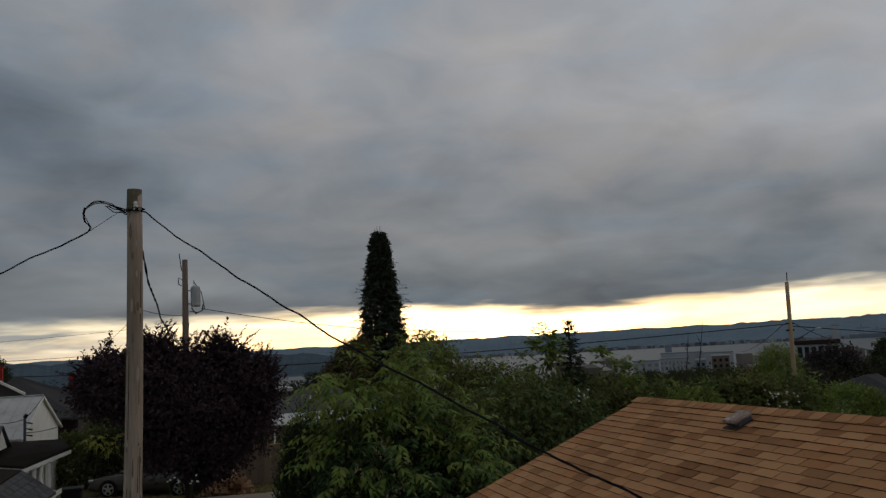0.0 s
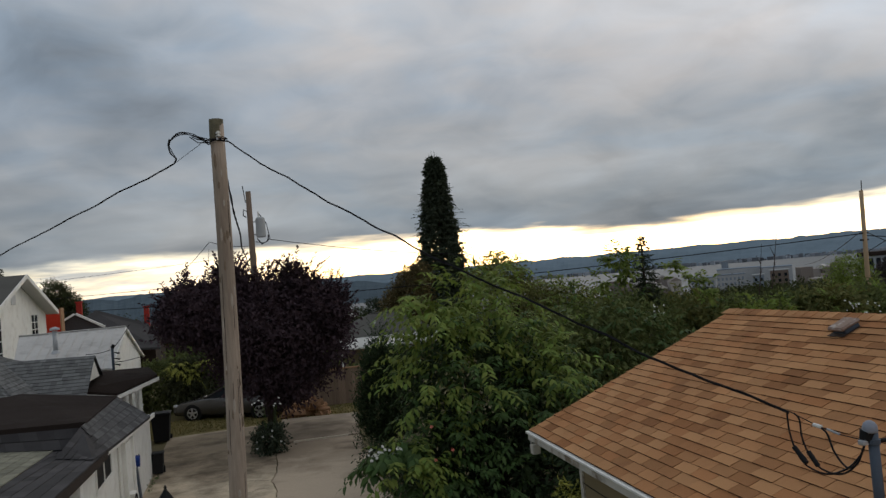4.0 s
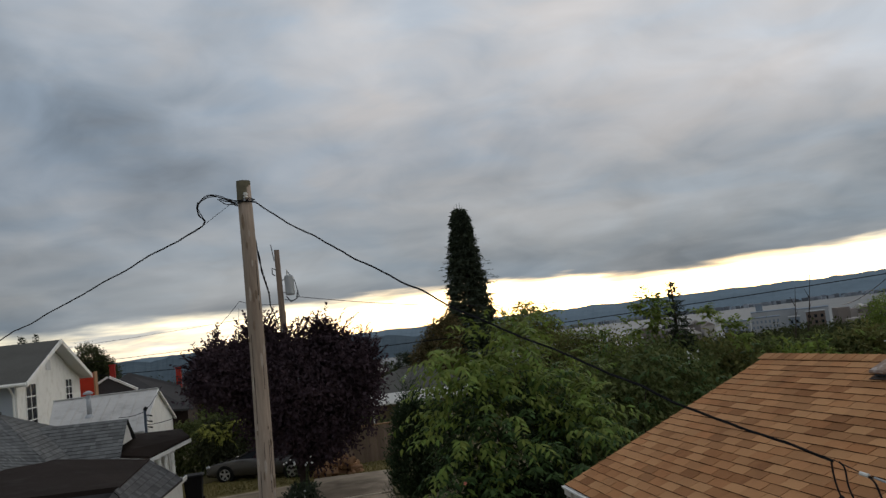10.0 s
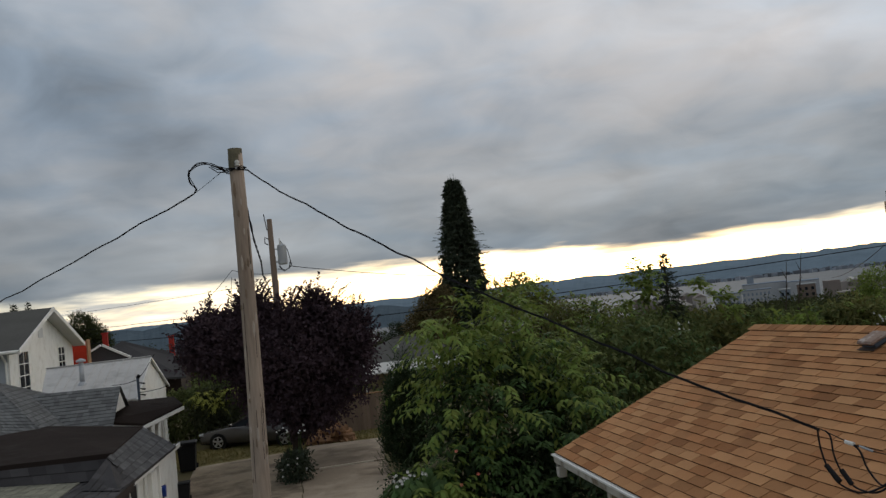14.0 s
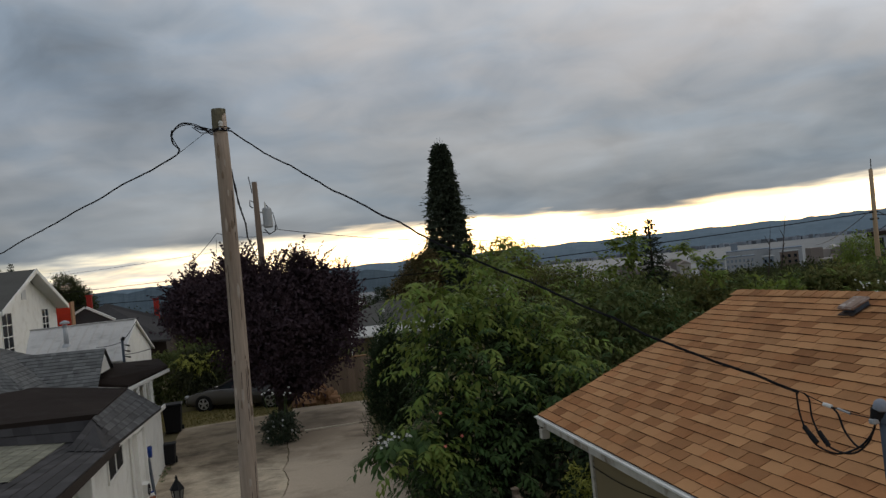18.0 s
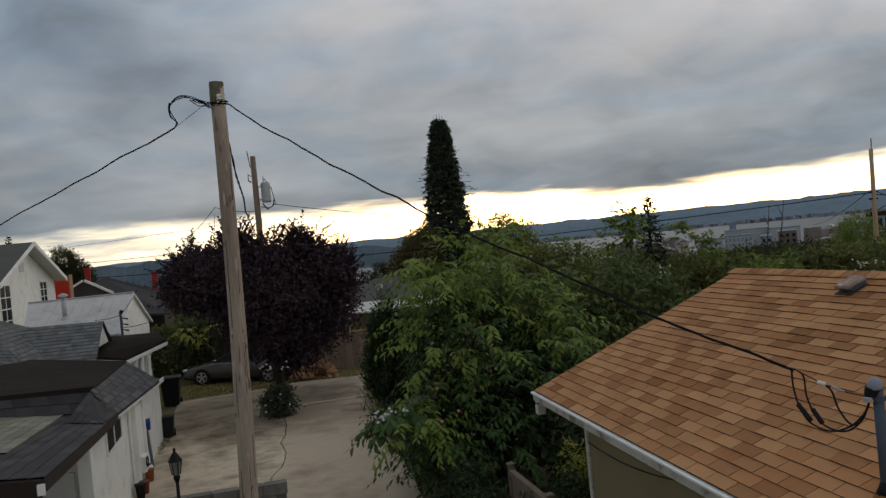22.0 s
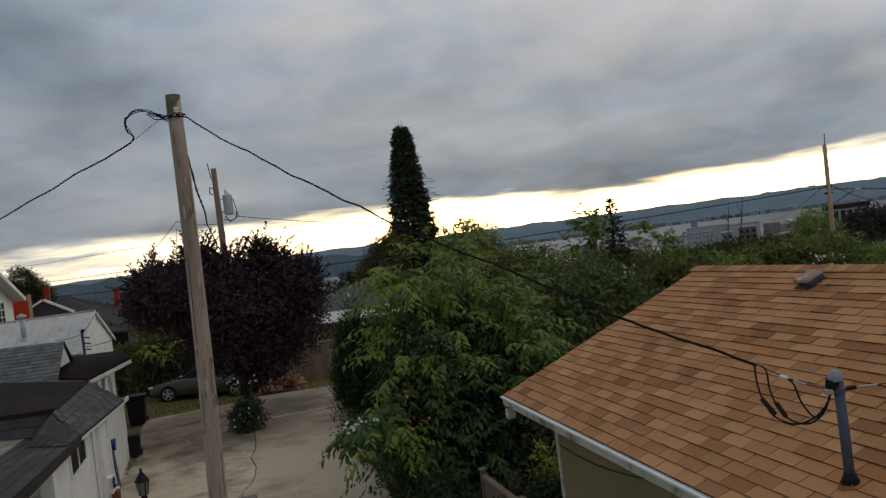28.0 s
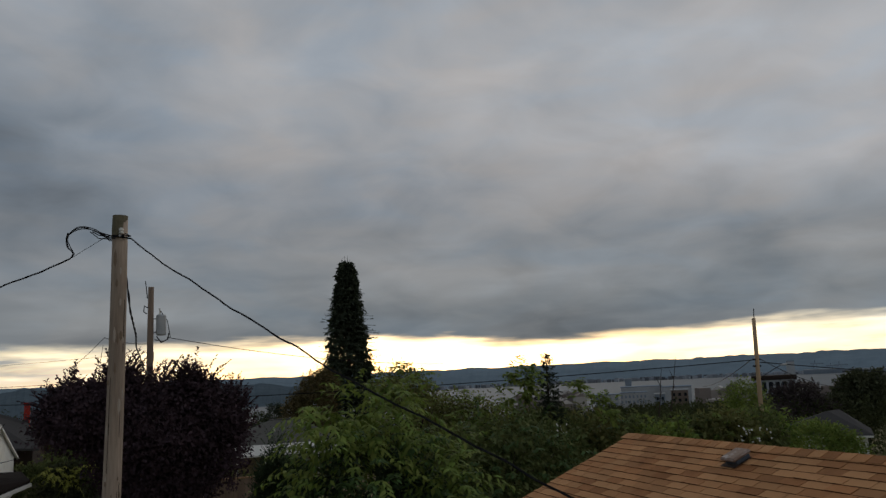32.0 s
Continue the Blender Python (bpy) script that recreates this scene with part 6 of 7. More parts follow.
cable("tie_wire", "thin tie wire to the pole", [LOOP0, LOOP1, HOOK + Vector((0, 0.05, -0.04))], 0.004)
bm, KNOT = bmesh.new(), HOOK - FOOT
for k in range(3):
    ring_tube(bm, [KNOT + Vector((-0.42 + 0.03 * k, 0, 0.05)), KNOT + Vector((-0.3, 0, -0.05 + 0.05 * k)), KNOT + Vector((-0.15, 0, -0.06 + 0.03 * k)), KNOT + Vector((0, 0, 0.0))], 0.008, 5)
    ring_tube(bm, [KNOT + Vector((-0.02, 0, -0.02 + 0.02 * k)), KNOT + Vector((0.08, 0, 0.03 - 0.03 * k)), KNOT + Vector((0.16, -0.02, -0.01))], 0.008, 5)
part("cable_knot", bm, M["cable"], pole)
cable("down_cable", "black twisted cable leaving the pole towards the houses behind", [TOP + Vector((0.10, 0.12, -0.95)), TOP + Vector((0.13, 0.4, -1.15)), *sag((-3.98, 3.0, 6.35), (-3.2, 29.8, 6.9), 1.0, 14, 0.03, 2)], 0.010, 2)

# tails at the mast
for line, lab in (([(0.102, -5.576, 3.658), (0.093, -5.595, 3.507), (0.093, -5.652, 3.366), (0.102, -5.746, 3.272), (0.149, -5.896, 3.234), (0.196, -6.056, 3.300), (0.234, -6.160, 3.413), (0.248, -6.216, 3.535)], "black service tail looping to the weatherhead"),
                  ([(0.121, -5.633, 3.648), (0.135, -5.670, 3.601), (0.121, -5.699, 3.470), (0.121, -5.774, 3.338), (0.140, -5.868, 3.263), (0.177, -6.009, 3.253), (0.220, -6.122, 3.338), (0.243, -6.216, 3.526)], "black service tail looping to the weatherhead"),
                  ([(0.177, -5.821, 3.573), (0.187, -5.896, 3.526), (0.187, -5.953, 3.404), (0.196, -6.056, 3.310), (0.220, -6.141, 3.357), (0.243, -6.216, 3.526)], "black neutral tail looping to the weatherhead")):
    cable("tail_cable", lab, smooth_path(line), 0.0075)
for a, b in (((0.091, -5.633, 3.394), (0.104, -5.746, 3.291)), ((0.121, -5.755, 3.376), (0.135, -5.830, 3.281))):
    part("splice", tube([Vector(a) - MAST, Vector(b) - MAST], 0.019, 10), M["black"], mast, "black splice sleeve")
part("wedge_clamp", tube([Vector((0.168, -5.783, 3.578)) - MAST, Vector((0.184, -5.849, 3.566)) - MAST], 0.016, 8), M["ceramic"], mast, "pale wedge clamp")
part("grip", tube([Vector((0.192, -5.896, 3.559)) - MAST, Vector((0.212, -6.000, 3.534)) - MAST], 0.009, 8), M["steel"], mast, "bright steel grip")
cable("thin_wire", "thin dark wire leaving the service mast", sag(MAST + Vector((0.23, -0.095, 0.683)), MAST + Vector((7.5, -2.6, 1.1)), 0.05, 10), 0.0035)
cable("wall_cable", "black cable drooping along the tan wall", sag((0.318, -0.83, 2.0), (0.205, -4.2, 2.36), 0.14, 10), 0.006)

# ---- trees and shrubs ----
M["plum_red"] = material("reddish_brown_leaf", (0.10, 0.035, 0.022), 0.3, 0.7, 20.0, 0.5, 0.0, pick="leaf", pick_span=0.35, tint=(0.06, 0.04, 0.025), through_light=0.2, spec=0.15)
M["leaf_far"] = material("deep_olive_leaf", (0.060, 0.074, 0.034), 0.3, 0.95, 20.0, 0.5, 0.0, pick="leaf", pick_span=0.30, tint=(0.07, 0.072, 0.03), through_light=0.2, spec=0.02)
M["hedge_mid"] = material("olive_green_leaf", (0.135, 0.150, 0.055), 0.3, 0.75, 20.0, 0.5, 0.0, pick="leaf", pick_span=0.45, tint=(0.21, 0.19, 0.065), through_light=0.3, spec=0.10)
# Deep evergreen colour; also paints the shade inside the cherry and beneath it.
M["hedge_green"] = material("evergreen_and_crown_shade_leaf", (0.040, 0.062, 0.032), 0.3, 0.7, 20.0, 0.6, 0.0, pick="leaf", pick_span=0.45, tint=(0.055, 0.080, 0.030), through_light=0.2, spec=0.15)
plum = broadleaf("purple_plum_tree", "dark purple-leaved plum tree at the driveway's end", (-3.3, 17.3, 0),
                 [(-3.6, 17, 4.0, 1.9, 2.6, 1.28, 1900), (-5.4, 17, 4.35, 1.0, 1.89, 0.85, 676), (-6.15, 17, 4.2, 0.6, 1.16, 0.65, 260), (-5.8, 17, 4.85, 0.42, 0.7, 0.42, 130), (-4.25, 17, 5.2, 0.48, 0.7, 0.5, 210), (-2.25, 17, 5.05, 0.48, 0.7, 0.5, 210), (-1.55, 17, 4.2, 0.8, 1.4, 0.7, 360), (-0.95, 17, 3.9, 0.45, 1.16, 0.75, 208), (-1.45, 17, 2.95, 0.75, 1.45, 0.9, 364),
                  (-2.2, 17, 2.15, 0.7, 1.45, 0.75, 338), (-3.3, 17, 2.5, 1.2, 1.89, 1.05, 598), (-4.4, 17, 3.25, 0.8, 1.59, 0.7, 338), (-3.0, 16.9, 1.62, 0.42, 0.6, 0.42, 120), (-4.2, 17, 2.3, 0.6, 1.16, 0.6, 169), (-2.7, 16.9, 1.6, 0.5, 0.87, 0.5, 143)], 0.15, M["plum"], 21, 0.15, 10, 0.42, 0.05, limbs=44, scatter=0.26, narrow=0.55)
rng = np.random.default_rng(91)
starts, ways = shoot_points([(-3.6, 17, 4.2, 1.9, 1.8, 1.5, 240), (-5.4, 17, 4.4, 1.1, 1.2, 0.9, 80), (-1.5, 17, 4.0, 1.0, 1.1, 1.0, 90), (-6.1, 17, 4.9, 0.3, 0.3, 0.3, 14), (-5.7, 17, 5.0, 0.25, 0.3, 0.3, 12), (-4.2, 17, 5.45, 0.35, 0.4, 0.3, 20), (-2.2, 17, 5.25, 0.3, 0.4, 0.3, 20), (-1.8, 17, 4.9, 0.3, 0.3, 0.3, 14), (-1.0, 17, 4.6, 0.3, 0.4, 0.3, 16)], rng)
top_s, top_w = shoot_points([(-5.9, 17, 4.7, 0.3, 0.3, 0.2, 9), (-4.3, 17, 5.3, 0.3, 0.4, 0.2, 10), (-2.2, 17, 5.0, 0.25, 0.4, 0.2, 13), (-1.75, 17, 4.6, 0.3, 0.3, 0.2, 6), (-0.9, 17, 4.4, 0.3, 0.3, 0.2, 8)], rng)
more_s, more_w = shoot_points([(-4.35, 17, 5.6, 0.35, 0.4, 0.25, 32), (-3.6, 17, 5.2, 0.4, 0.4, 0.25, 16), (-5.9, 17, 5.05, 0.28, 0.3, 0.25, 24), (-6.4, 17, 4.65, 0.22, 0.3, 0.25, 14), (-2.2, 17, 5.4, 0.3, 0.4, 0.25, 30), (-1.7, 17, 4.85, 0.3, 0.3, 0.25, 14), (-0.95, 17, 4.65, 0.3, 0.4, 0.3, 24), (-0.6, 17, 4.2, 0.25, 0.4, 0.4, 22)], rng)
leaf_shoots("plume_foliage", more_s - np.array((-3.3, 17.3, 0)), more_w * [0.7, 0.7, 1.0], 0.80, 24, 0.17, M["plum"], plum, rng, 0.0, 0.5, 0.0)["kind"] = "stuff"
leaf_shoots("top_foliage", top_s - np.array((-3.3, 17.3, 0)), top_w, 1.15, 30, 0.16, M["plum"], plum, rng, 0.0, 0.55, 0.0)["kind"] = "stuff"
leaf_shoots("outer_foliage", starts - np.array((-3.3, 17.3, 0)), ways, 0.70, 22, 0.14, M["plum"], plum, rng, 0.02, 0.55, 0.0)["kind"] = "stuff"


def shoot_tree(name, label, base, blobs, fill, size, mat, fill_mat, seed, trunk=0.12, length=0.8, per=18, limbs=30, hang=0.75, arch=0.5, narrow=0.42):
    """A tree of arching outer shoots round inner leaves in a darker colour that paints the crown's shade."""
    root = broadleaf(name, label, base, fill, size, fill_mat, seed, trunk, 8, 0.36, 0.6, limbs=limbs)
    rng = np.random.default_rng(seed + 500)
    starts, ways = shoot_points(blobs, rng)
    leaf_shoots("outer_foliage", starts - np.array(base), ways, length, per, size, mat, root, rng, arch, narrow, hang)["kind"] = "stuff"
    return root


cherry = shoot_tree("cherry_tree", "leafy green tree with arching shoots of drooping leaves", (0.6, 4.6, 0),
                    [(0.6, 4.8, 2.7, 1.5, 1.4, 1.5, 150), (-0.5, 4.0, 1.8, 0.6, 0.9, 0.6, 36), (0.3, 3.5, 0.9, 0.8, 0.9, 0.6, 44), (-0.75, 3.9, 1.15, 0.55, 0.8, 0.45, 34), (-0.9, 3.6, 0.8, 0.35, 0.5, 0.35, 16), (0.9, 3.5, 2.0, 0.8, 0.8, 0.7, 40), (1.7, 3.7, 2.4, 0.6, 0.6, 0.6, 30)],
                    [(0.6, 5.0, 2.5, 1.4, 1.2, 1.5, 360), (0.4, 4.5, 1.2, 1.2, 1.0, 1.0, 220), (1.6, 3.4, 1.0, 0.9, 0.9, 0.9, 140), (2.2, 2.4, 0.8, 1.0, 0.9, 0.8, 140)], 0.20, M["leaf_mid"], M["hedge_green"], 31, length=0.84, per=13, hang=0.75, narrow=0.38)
rng = np.random.default_rng(812)
starts, ways = shoot_points([(0.6, 4.6, 3.0, 1.6, 1.5, 1.3, 60), (0.3, 4.8, 4.0, 0.8, 0.9, 0.45, 40), (-0.6, 4.2, 2.9, 0.6, 0.9, 0.6, 18), (-0.5, 3.9, 1.7, 0.6, 0.9, 0.5, 8), (1.9, 4.9, 3.2, 0.8, 1.0, 0.7, 36), (1.3, 5.0, 3.8, 0.7, 0.9, 0.45, 30), (-0.4, 4.4, 3.6, 0.5, 0.8, 0.5, 30), (-1.0, 3.5, 1.65, 0.45, 0.5, 0.25, 20), (-1.5, 3.3, 1.55, 0.25, 0.4, 0.15, 12), (-0.6, 4.3, 4.35, 0.3, 0.5, 0.35, 20), (0.2, 4.5, 4.5, 0.5, 0.6, 0.35, 22), (1.1, 5.0, 4.5, 0.5, 0.6, 0.35, 22), (1.9, 3.9, 2.9, 0.5, 0.6, 0.5, 20)], rng)
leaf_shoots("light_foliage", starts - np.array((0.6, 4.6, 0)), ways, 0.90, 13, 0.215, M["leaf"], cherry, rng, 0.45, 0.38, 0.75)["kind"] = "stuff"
rng = np.random.default_rng(813)
starts, ways = shoot_points([(-1.25, 3.3, 1.90, 0.28, 0.3, 0.14, 22), (-1.60, 3.3, 1.86, 0.20, 0.25, 0.12, 16), (-1.95, 3.3, 1.66, 0.16, 0.2, 0.12, 10)], rng)
leaf_shoots("low_spray", starts - np.array((0.6, 4.6, 0)), ways * [1.0, 1.0, 0.3] + np.array((-0.35, 0.0, -0.25)), 0.32, 8, 0.24, M["leaf_mid"], cherry, rng, 0.4, 0.46, 0.8)["kind"] = "stuff"
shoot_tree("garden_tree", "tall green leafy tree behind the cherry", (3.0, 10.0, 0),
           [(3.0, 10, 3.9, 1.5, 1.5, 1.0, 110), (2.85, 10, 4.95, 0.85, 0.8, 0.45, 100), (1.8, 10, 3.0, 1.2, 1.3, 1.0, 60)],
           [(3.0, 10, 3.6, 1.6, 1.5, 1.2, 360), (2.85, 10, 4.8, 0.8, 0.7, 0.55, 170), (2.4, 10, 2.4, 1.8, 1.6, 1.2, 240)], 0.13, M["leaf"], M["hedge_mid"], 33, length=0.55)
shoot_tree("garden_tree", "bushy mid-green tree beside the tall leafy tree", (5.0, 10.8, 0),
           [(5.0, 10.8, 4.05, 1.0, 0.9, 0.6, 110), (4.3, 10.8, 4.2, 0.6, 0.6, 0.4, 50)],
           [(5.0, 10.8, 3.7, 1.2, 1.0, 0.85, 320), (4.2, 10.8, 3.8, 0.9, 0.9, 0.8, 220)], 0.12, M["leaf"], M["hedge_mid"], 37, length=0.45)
shrub = broadleaf("shrub_tree", "dark green leafy tree behind the tan roof", (4.2, 6.5, 0), [(3.9, 6.6, 2.8, 1.7, 1.5, 1.4, 420), (5.4, 7.2, 2.8, 1.5, 1.4, 1.2, 320), (2.9, 6.0, 1.8, 1.4, 1.2, 1.2, 220)], 0.17, M["leaf_dark"], 34, 0.11, 8, 0.34, 0.6, limbs=20, narrow=0.5)
rng = np.random.default_rng(344)
starts, ways = shoot_points([(3.9, 6.6, 2.9, 1.7, 1.5, 1.4, 60), (5.4, 7.2, 2.9, 1.5, 1.4, 1.2, 60), (3.0, 5.8, 2.0, 1.3, 1.1, 1.1, 34)], rng)
leaf_shoots("light_foliage", starts - np.array((4.2, 6.5, 0)), ways, 0.6, 13, 0.17, M["leaf_mid"], shrub, rng, 0.4, 0.42, 0.7)["kind"] = "stuff"
shoot_tree("tall_shoot_tree", "slender leafy shoots rising over the hedge", (6.0, 8.6, 0),
           [(5.93, 8.6, 4.85, 0.14, 0.2, 0.5, 26), (5.68, 8.6, 4.95, 0.08, 0.1, 0.25, 14), (6.15, 8.6, 4.9, 0.10, 0.1, 0.3, 14), (5.36, 8.6, 4.5, 0.06, 0.1, 0.35, 14), (7.46, 8.6, 4.6, 0.06, 0.1, 0.3, 12), (7.98, 8.6, 4.2, 0.10, 0.1, 0.2, 14), (8.5, 8.6, 4.0, 0.14, 0.1, 0.2, 14)],
           [(6.0, 8.6, 3.1, 1.2, 1.0, 0.9, 130), (5.95, 8.6, 4.2, 0.12, 0.2, 0.4, 8)], 0.20, M["leaf"], M["leaf_dark"], 35, 0.05, 0.36, 12, 9, 0.4, 0.25)
conifer("young_fir", "small dark fir top over the hedge", (6.75, 8.9, 0), 5.5, 1.9, 36, tiers=34, blunt=0.03)
for k, (p0, p1) in enumerate((((12.78, 12.0, 2.6), (13.40, 12.0, 5.38)), ((12.35, 12.0, 2.6), (12.79, 12.0, 5.08)))):
    snag = thing("bare_sapling", "bare dark leaning sapling above the hedge", "sapling", (p0[0], p0[1], 0.0), group="bare saplings")
    w = Vector(p1) - Vector(p0)
    part("stem", tube([(0, 0, -0.1), (0, 0, p0[2]), Vector((0, 0, p0[2])) + w * 0.5 + Vector((0.03, 0, 0)), Vector((0, 0, p0[2])) + w], [0.04, 0.026, 0.018, 0.006], 6), M["bark"], snag)
    for j in range(4):
        q0 = Vector((0, 0, p0[2])) + w * (0.2 + 0.18 * j)
        part("twig", tube([q0, q0 + Vector((0.14 * (-1) ** j, 0, 0.3))], [0.014, 0.005], 5), M["bark"], snag)
rng0 = random.Random(77)
HEDGE_X, HEDGE_Z = (6.3, 8.5, 9.6, 10.6, 11.5, 12.6, 13.8, 16.0, 18.6, 19.9, 21.1), (3.95, 3.80, 3.85, 3.62, 3.52, 3.32, 3.45, 3.40, 3.20, 2.56, 1.57)
for k in (*range(9), 13, 14):
    x = 5.2 + k * 1.45
    y = 9.6 + 0.30 * k + rng0.uniform(-0.9, 0.9)
    d = (y - EYE.y) / (12.0 - EYE.y)
    level = float(np.interp(EYE.x + (x - EYE.x) / d, HEDGE_X, HEDGE_Z))
    top = EYE.z + (level - EYE.z) * d + rng0.uniform(-0.2, 0.22)
    mat = M[("leaf", "leaf_dark", "hedge_mid", "leaf_dark")[k % 4]]
    hedge = broadleaf("hedge_tree", "mixed green garden tree in the row behind the house", (x, y, -0.3), [(x, y, top - 1.1, 1.1, 1.2, 1.0, 230), (x - 0.6, y - 0.3, top - 0.7 - 0.3 * (k % 3), 0.55, 0.5, 0.5, 60), (x + 0.5, y - 0.3, top - 0.9 + 0.2 * (k % 2), 0.5, 0.5, 0.55, 60), (x + 0.2, y - 0.5, top - 2.2, 1.2, 1.2, 1.1, 170)], 0.20, mat, 100 + k, 0.08, 8, 0.36, 0.4, limbs=8, group="garden trees", narrow=0.5)
    rng = np.random.default_rng(700 + k)
    starts, ways = shoot_points([(x, y, top - 0.7, 1.1, 1.0, 0.55, 26), (x, y - 0.6, top - 1.4, 1.2, 0.8, 0.8, 22)], rng)
    leaf_shoots("light_foliage", starts - np.array((x, y, -0.3)), ways, 0.55, 12, 0.15, M[("leaf", "hedge_mid", "leaf_mid")[k % 3]], hedge, rng, 0.3, 0.42, 0.6)["kind"] = "stuff"
cyp = broadleaf("dark_cypress_shrub", "dark upright evergreen shrub beside the driveway", (-0.35, 12.6, 0), [(-0.35, 12.6, 1.3, 0.50, 0.5, 1.3, 520), (0.45, 13.0, 1.4, 0.55, 0.6, 1.4, 460), (-0.1, 12.8, 2.6, 0.3, 0.3, 0.5, 140)], 0.13, M["hedge_green"], 41, 0.08, 9, 0.28, -0.3, category="shrub", limbs=8)
feathery("spray_foliage", (-0.35, 12.6, 0), [(-0.45, 12.5, 0.1, 2.6, 0.55, 260), (-0.15, 12.5, 0.3, 3.5, 0.42, 240), (0.3, 12.7, 0.2, 2.9, 0.5, 220), (0.7, 13.0, 0.1, 2.5, 0.5, 180), (-0.75, 12.3, 0.05, 1.3, 0.4, 90)], 0.10, M["hedge_green"], cyp, 45)
broadleaf("flowering_bush", "low dark bush dotted with white flowers", (-3.5, 14.0, 0.05), [(-3.5, 14.0, 0.50, 0.42, 0.45, 0.46, 300)], 0.12, M["needle"], 42, 0.03, 8, 0.2, 0.4, category="shrub", limbs=6)
fern = broadleaf("yellow_green_bush", "dark bush with pale yellow-green drooping sprays behind the car", (-6.4, 25.2, 0), [(-6.8, 25.2, 1.5, 0.7, 0.5, 0.9, 260), (-5.8, 25.3, 1.6, 0.8, 0.5, 1.0, 260)], 0.17, M["deep_leaf"], 43, 0.06, 8, 0.3, 0.4, category="shrub", limbs=8)
rng = np.random.default_rng(431)
starts, ways = shoot_points([(-6.95, 24.8, 2.05, 0.36, 0.2, 0.22, 36), (-6.35, 24.8, 1.75, 0.32, 0.2, 0.2, 20), (-5.75, 24.8, 2.15, 0.30, 0.2, 0.22, 16)], rng)
leaf_shoots("pale_sprays", starts - np.array((-6.4, 25.2, 0)), ways, 0.42, 12, 0.17, M["leaf_yellow"], fern, rng, 0.8, 0.32, 0.9)["kind"] = "stuff"
broadleaf("back_shrub", "dark shrubs behind the yellow-green bush", (-7.6, 27.5, 0), [(-6.4, 26.0, 2.1, 1.0, 0.6, 0.85, 260), (-6.2, 26.0, 0.9, 1.3, 0.6, 0.9, 260), (-7.8, 27.2, 1.1, 1.9, 1.0, 1.1, 600), (-5.0, 27.6, 1.6, 2.0, 1.0, 1.6, 800), (-1.8, 27.6, 1.4, 2.0, 1.0, 1.3, 700), (1.2, 26, 0.5, 1.5, 0.9, 0.6, 300)], 0.22, M["leaf_dark"], 44, 0.08, 8, 0.35, 0.4, category="shrub", limbs=12)


def build_tall_spruce(base, height, seed):
    """A columnar spruce: whorls of level, slightly drooping boughs hung with sprays, and a blunt top of several leaders."""
    rng = np.random.default_rng(seed)
    root = thing("tall_spruce", "tall dark columnar spruce with a ragged blunt top", "tree", base)
    part("trunk", tube([(0, 0, -0.2), (0, 0, height * 0.5), (0, 0, height * 0.985)], [0.32, 0.2, 0.03], 10), M["bark"], root, smooth=True)
    core, outs = [], []
    for low, high, size, step, count in ((2.2, 9.0, 0.42, 0.56, 16), (9.0, 14.0, 0.34, 0.50, 15), (14.0, 16.8, 0.26, 0.40, 13), (16.8, height - 0.3, 0.18, 0.30, 11)):
        starts, ways, lengths, z = [], [], [], low
        while z < high:
            reach = float(np.interp(z, (2.0, 6.0, 10.1, 13.9, 17.6, height), (3.3, 3.15, 2.75, 1.68, 0.46, 0.16)))
            for j in range(count):
                a = 2 * math.pi * (j + rng.uniform(0, 0.9)) / count
                starts.append((0.05 * math.cos(a), 0.05 * math.sin(a), z + rng.uniform(-0.06, 0.06)))
                w = np.array((math.cos(a), math.sin(a), rng.uniform(0.06, 0.16)))
                ways.append(w / np.linalg.norm(w))
                lengths.append(max(0.1, (reach - 0.45 * size) * rng.uniform(0.82, 1.18)))
            for j in range(64):
                a, d = rng.uniform(0, 6.28), reach * 0.60 * rng.uniform(0.1, 1.0) ** 0.5
                core.append((math.cos(a) * d, math.sin(a) * d, z + rng.uniform(-0.25, 0.25)))
                outs.append((math.cos(a), math.sin(a), -0.2))
            z += step
        leaf_shoots("bough_foliage", starts, ways, np.array(lengths), 34, size, M["needle"], root, rng, 0.10, 0.30, 0.02)["kind"] = "stuff"
    leaf_mesh("crown", core, outs, 0.40, M["needle"], root, rng, 0.3, 9, 0.3, 0.40, "", 0.2)
    tips = [(x, 0.1 * k, height - 0.75) for k, x in enumerate((-0.36, -0.12, 0.16, 0.38))]
    leaf_shoots("leaders", tips, [(0.02, 0, 1.0)] * 4, np.array((0.75, 1.05, 0.95, 0.7)), 26, 0.16, M["needle"], root, rng, 0.0, 0.25, -0.2)["kind"] = "stuff"
    return root


build_tall_spruce((12.25, 53.5, -3.0), 18.15, 51)
broadleaf("rusty_tree", "brownish tree beside the tall spruce", (9.0, 50, -2.5), [(8.7, 50, 3.6, 1.4, 1.2, 2.1, 900), (7.4, 50, 2.7, 1.0, 1.0, 1.8, 480), (9.4, 50, 5.0, 0.8, 0.7, 1.1, 300), (8.0, 50, 0.8, 1.6, 1.2, 1.6, 420)], 0.24, M["leaf_brown"], 52, 0.14, 8, 0.5, 0.3, limbs=14)
broadleaf("bushy_dark_tree", "dark bushy tree behind the white house", (-18.2, 58, -2.0), [(-19.3, 58, 5.6, 0.8, 1.0, 0.8, 240), (-18.4, 58, 6.2, 0.9, 1.0, 1.15, 420), (-17.6, 58, 5.5, 0.8, 1.0, 0.9, 280), (-17.0, 58, 4.8, 0.7, 1.0, 0.7, 180), (-18.0, 58, 3.6, 1.4, 1.2, 1.2, 220)], 0.18, M["leaf_far"], 63, 0.2, 9, 0.42, 0.3, limbs=12)
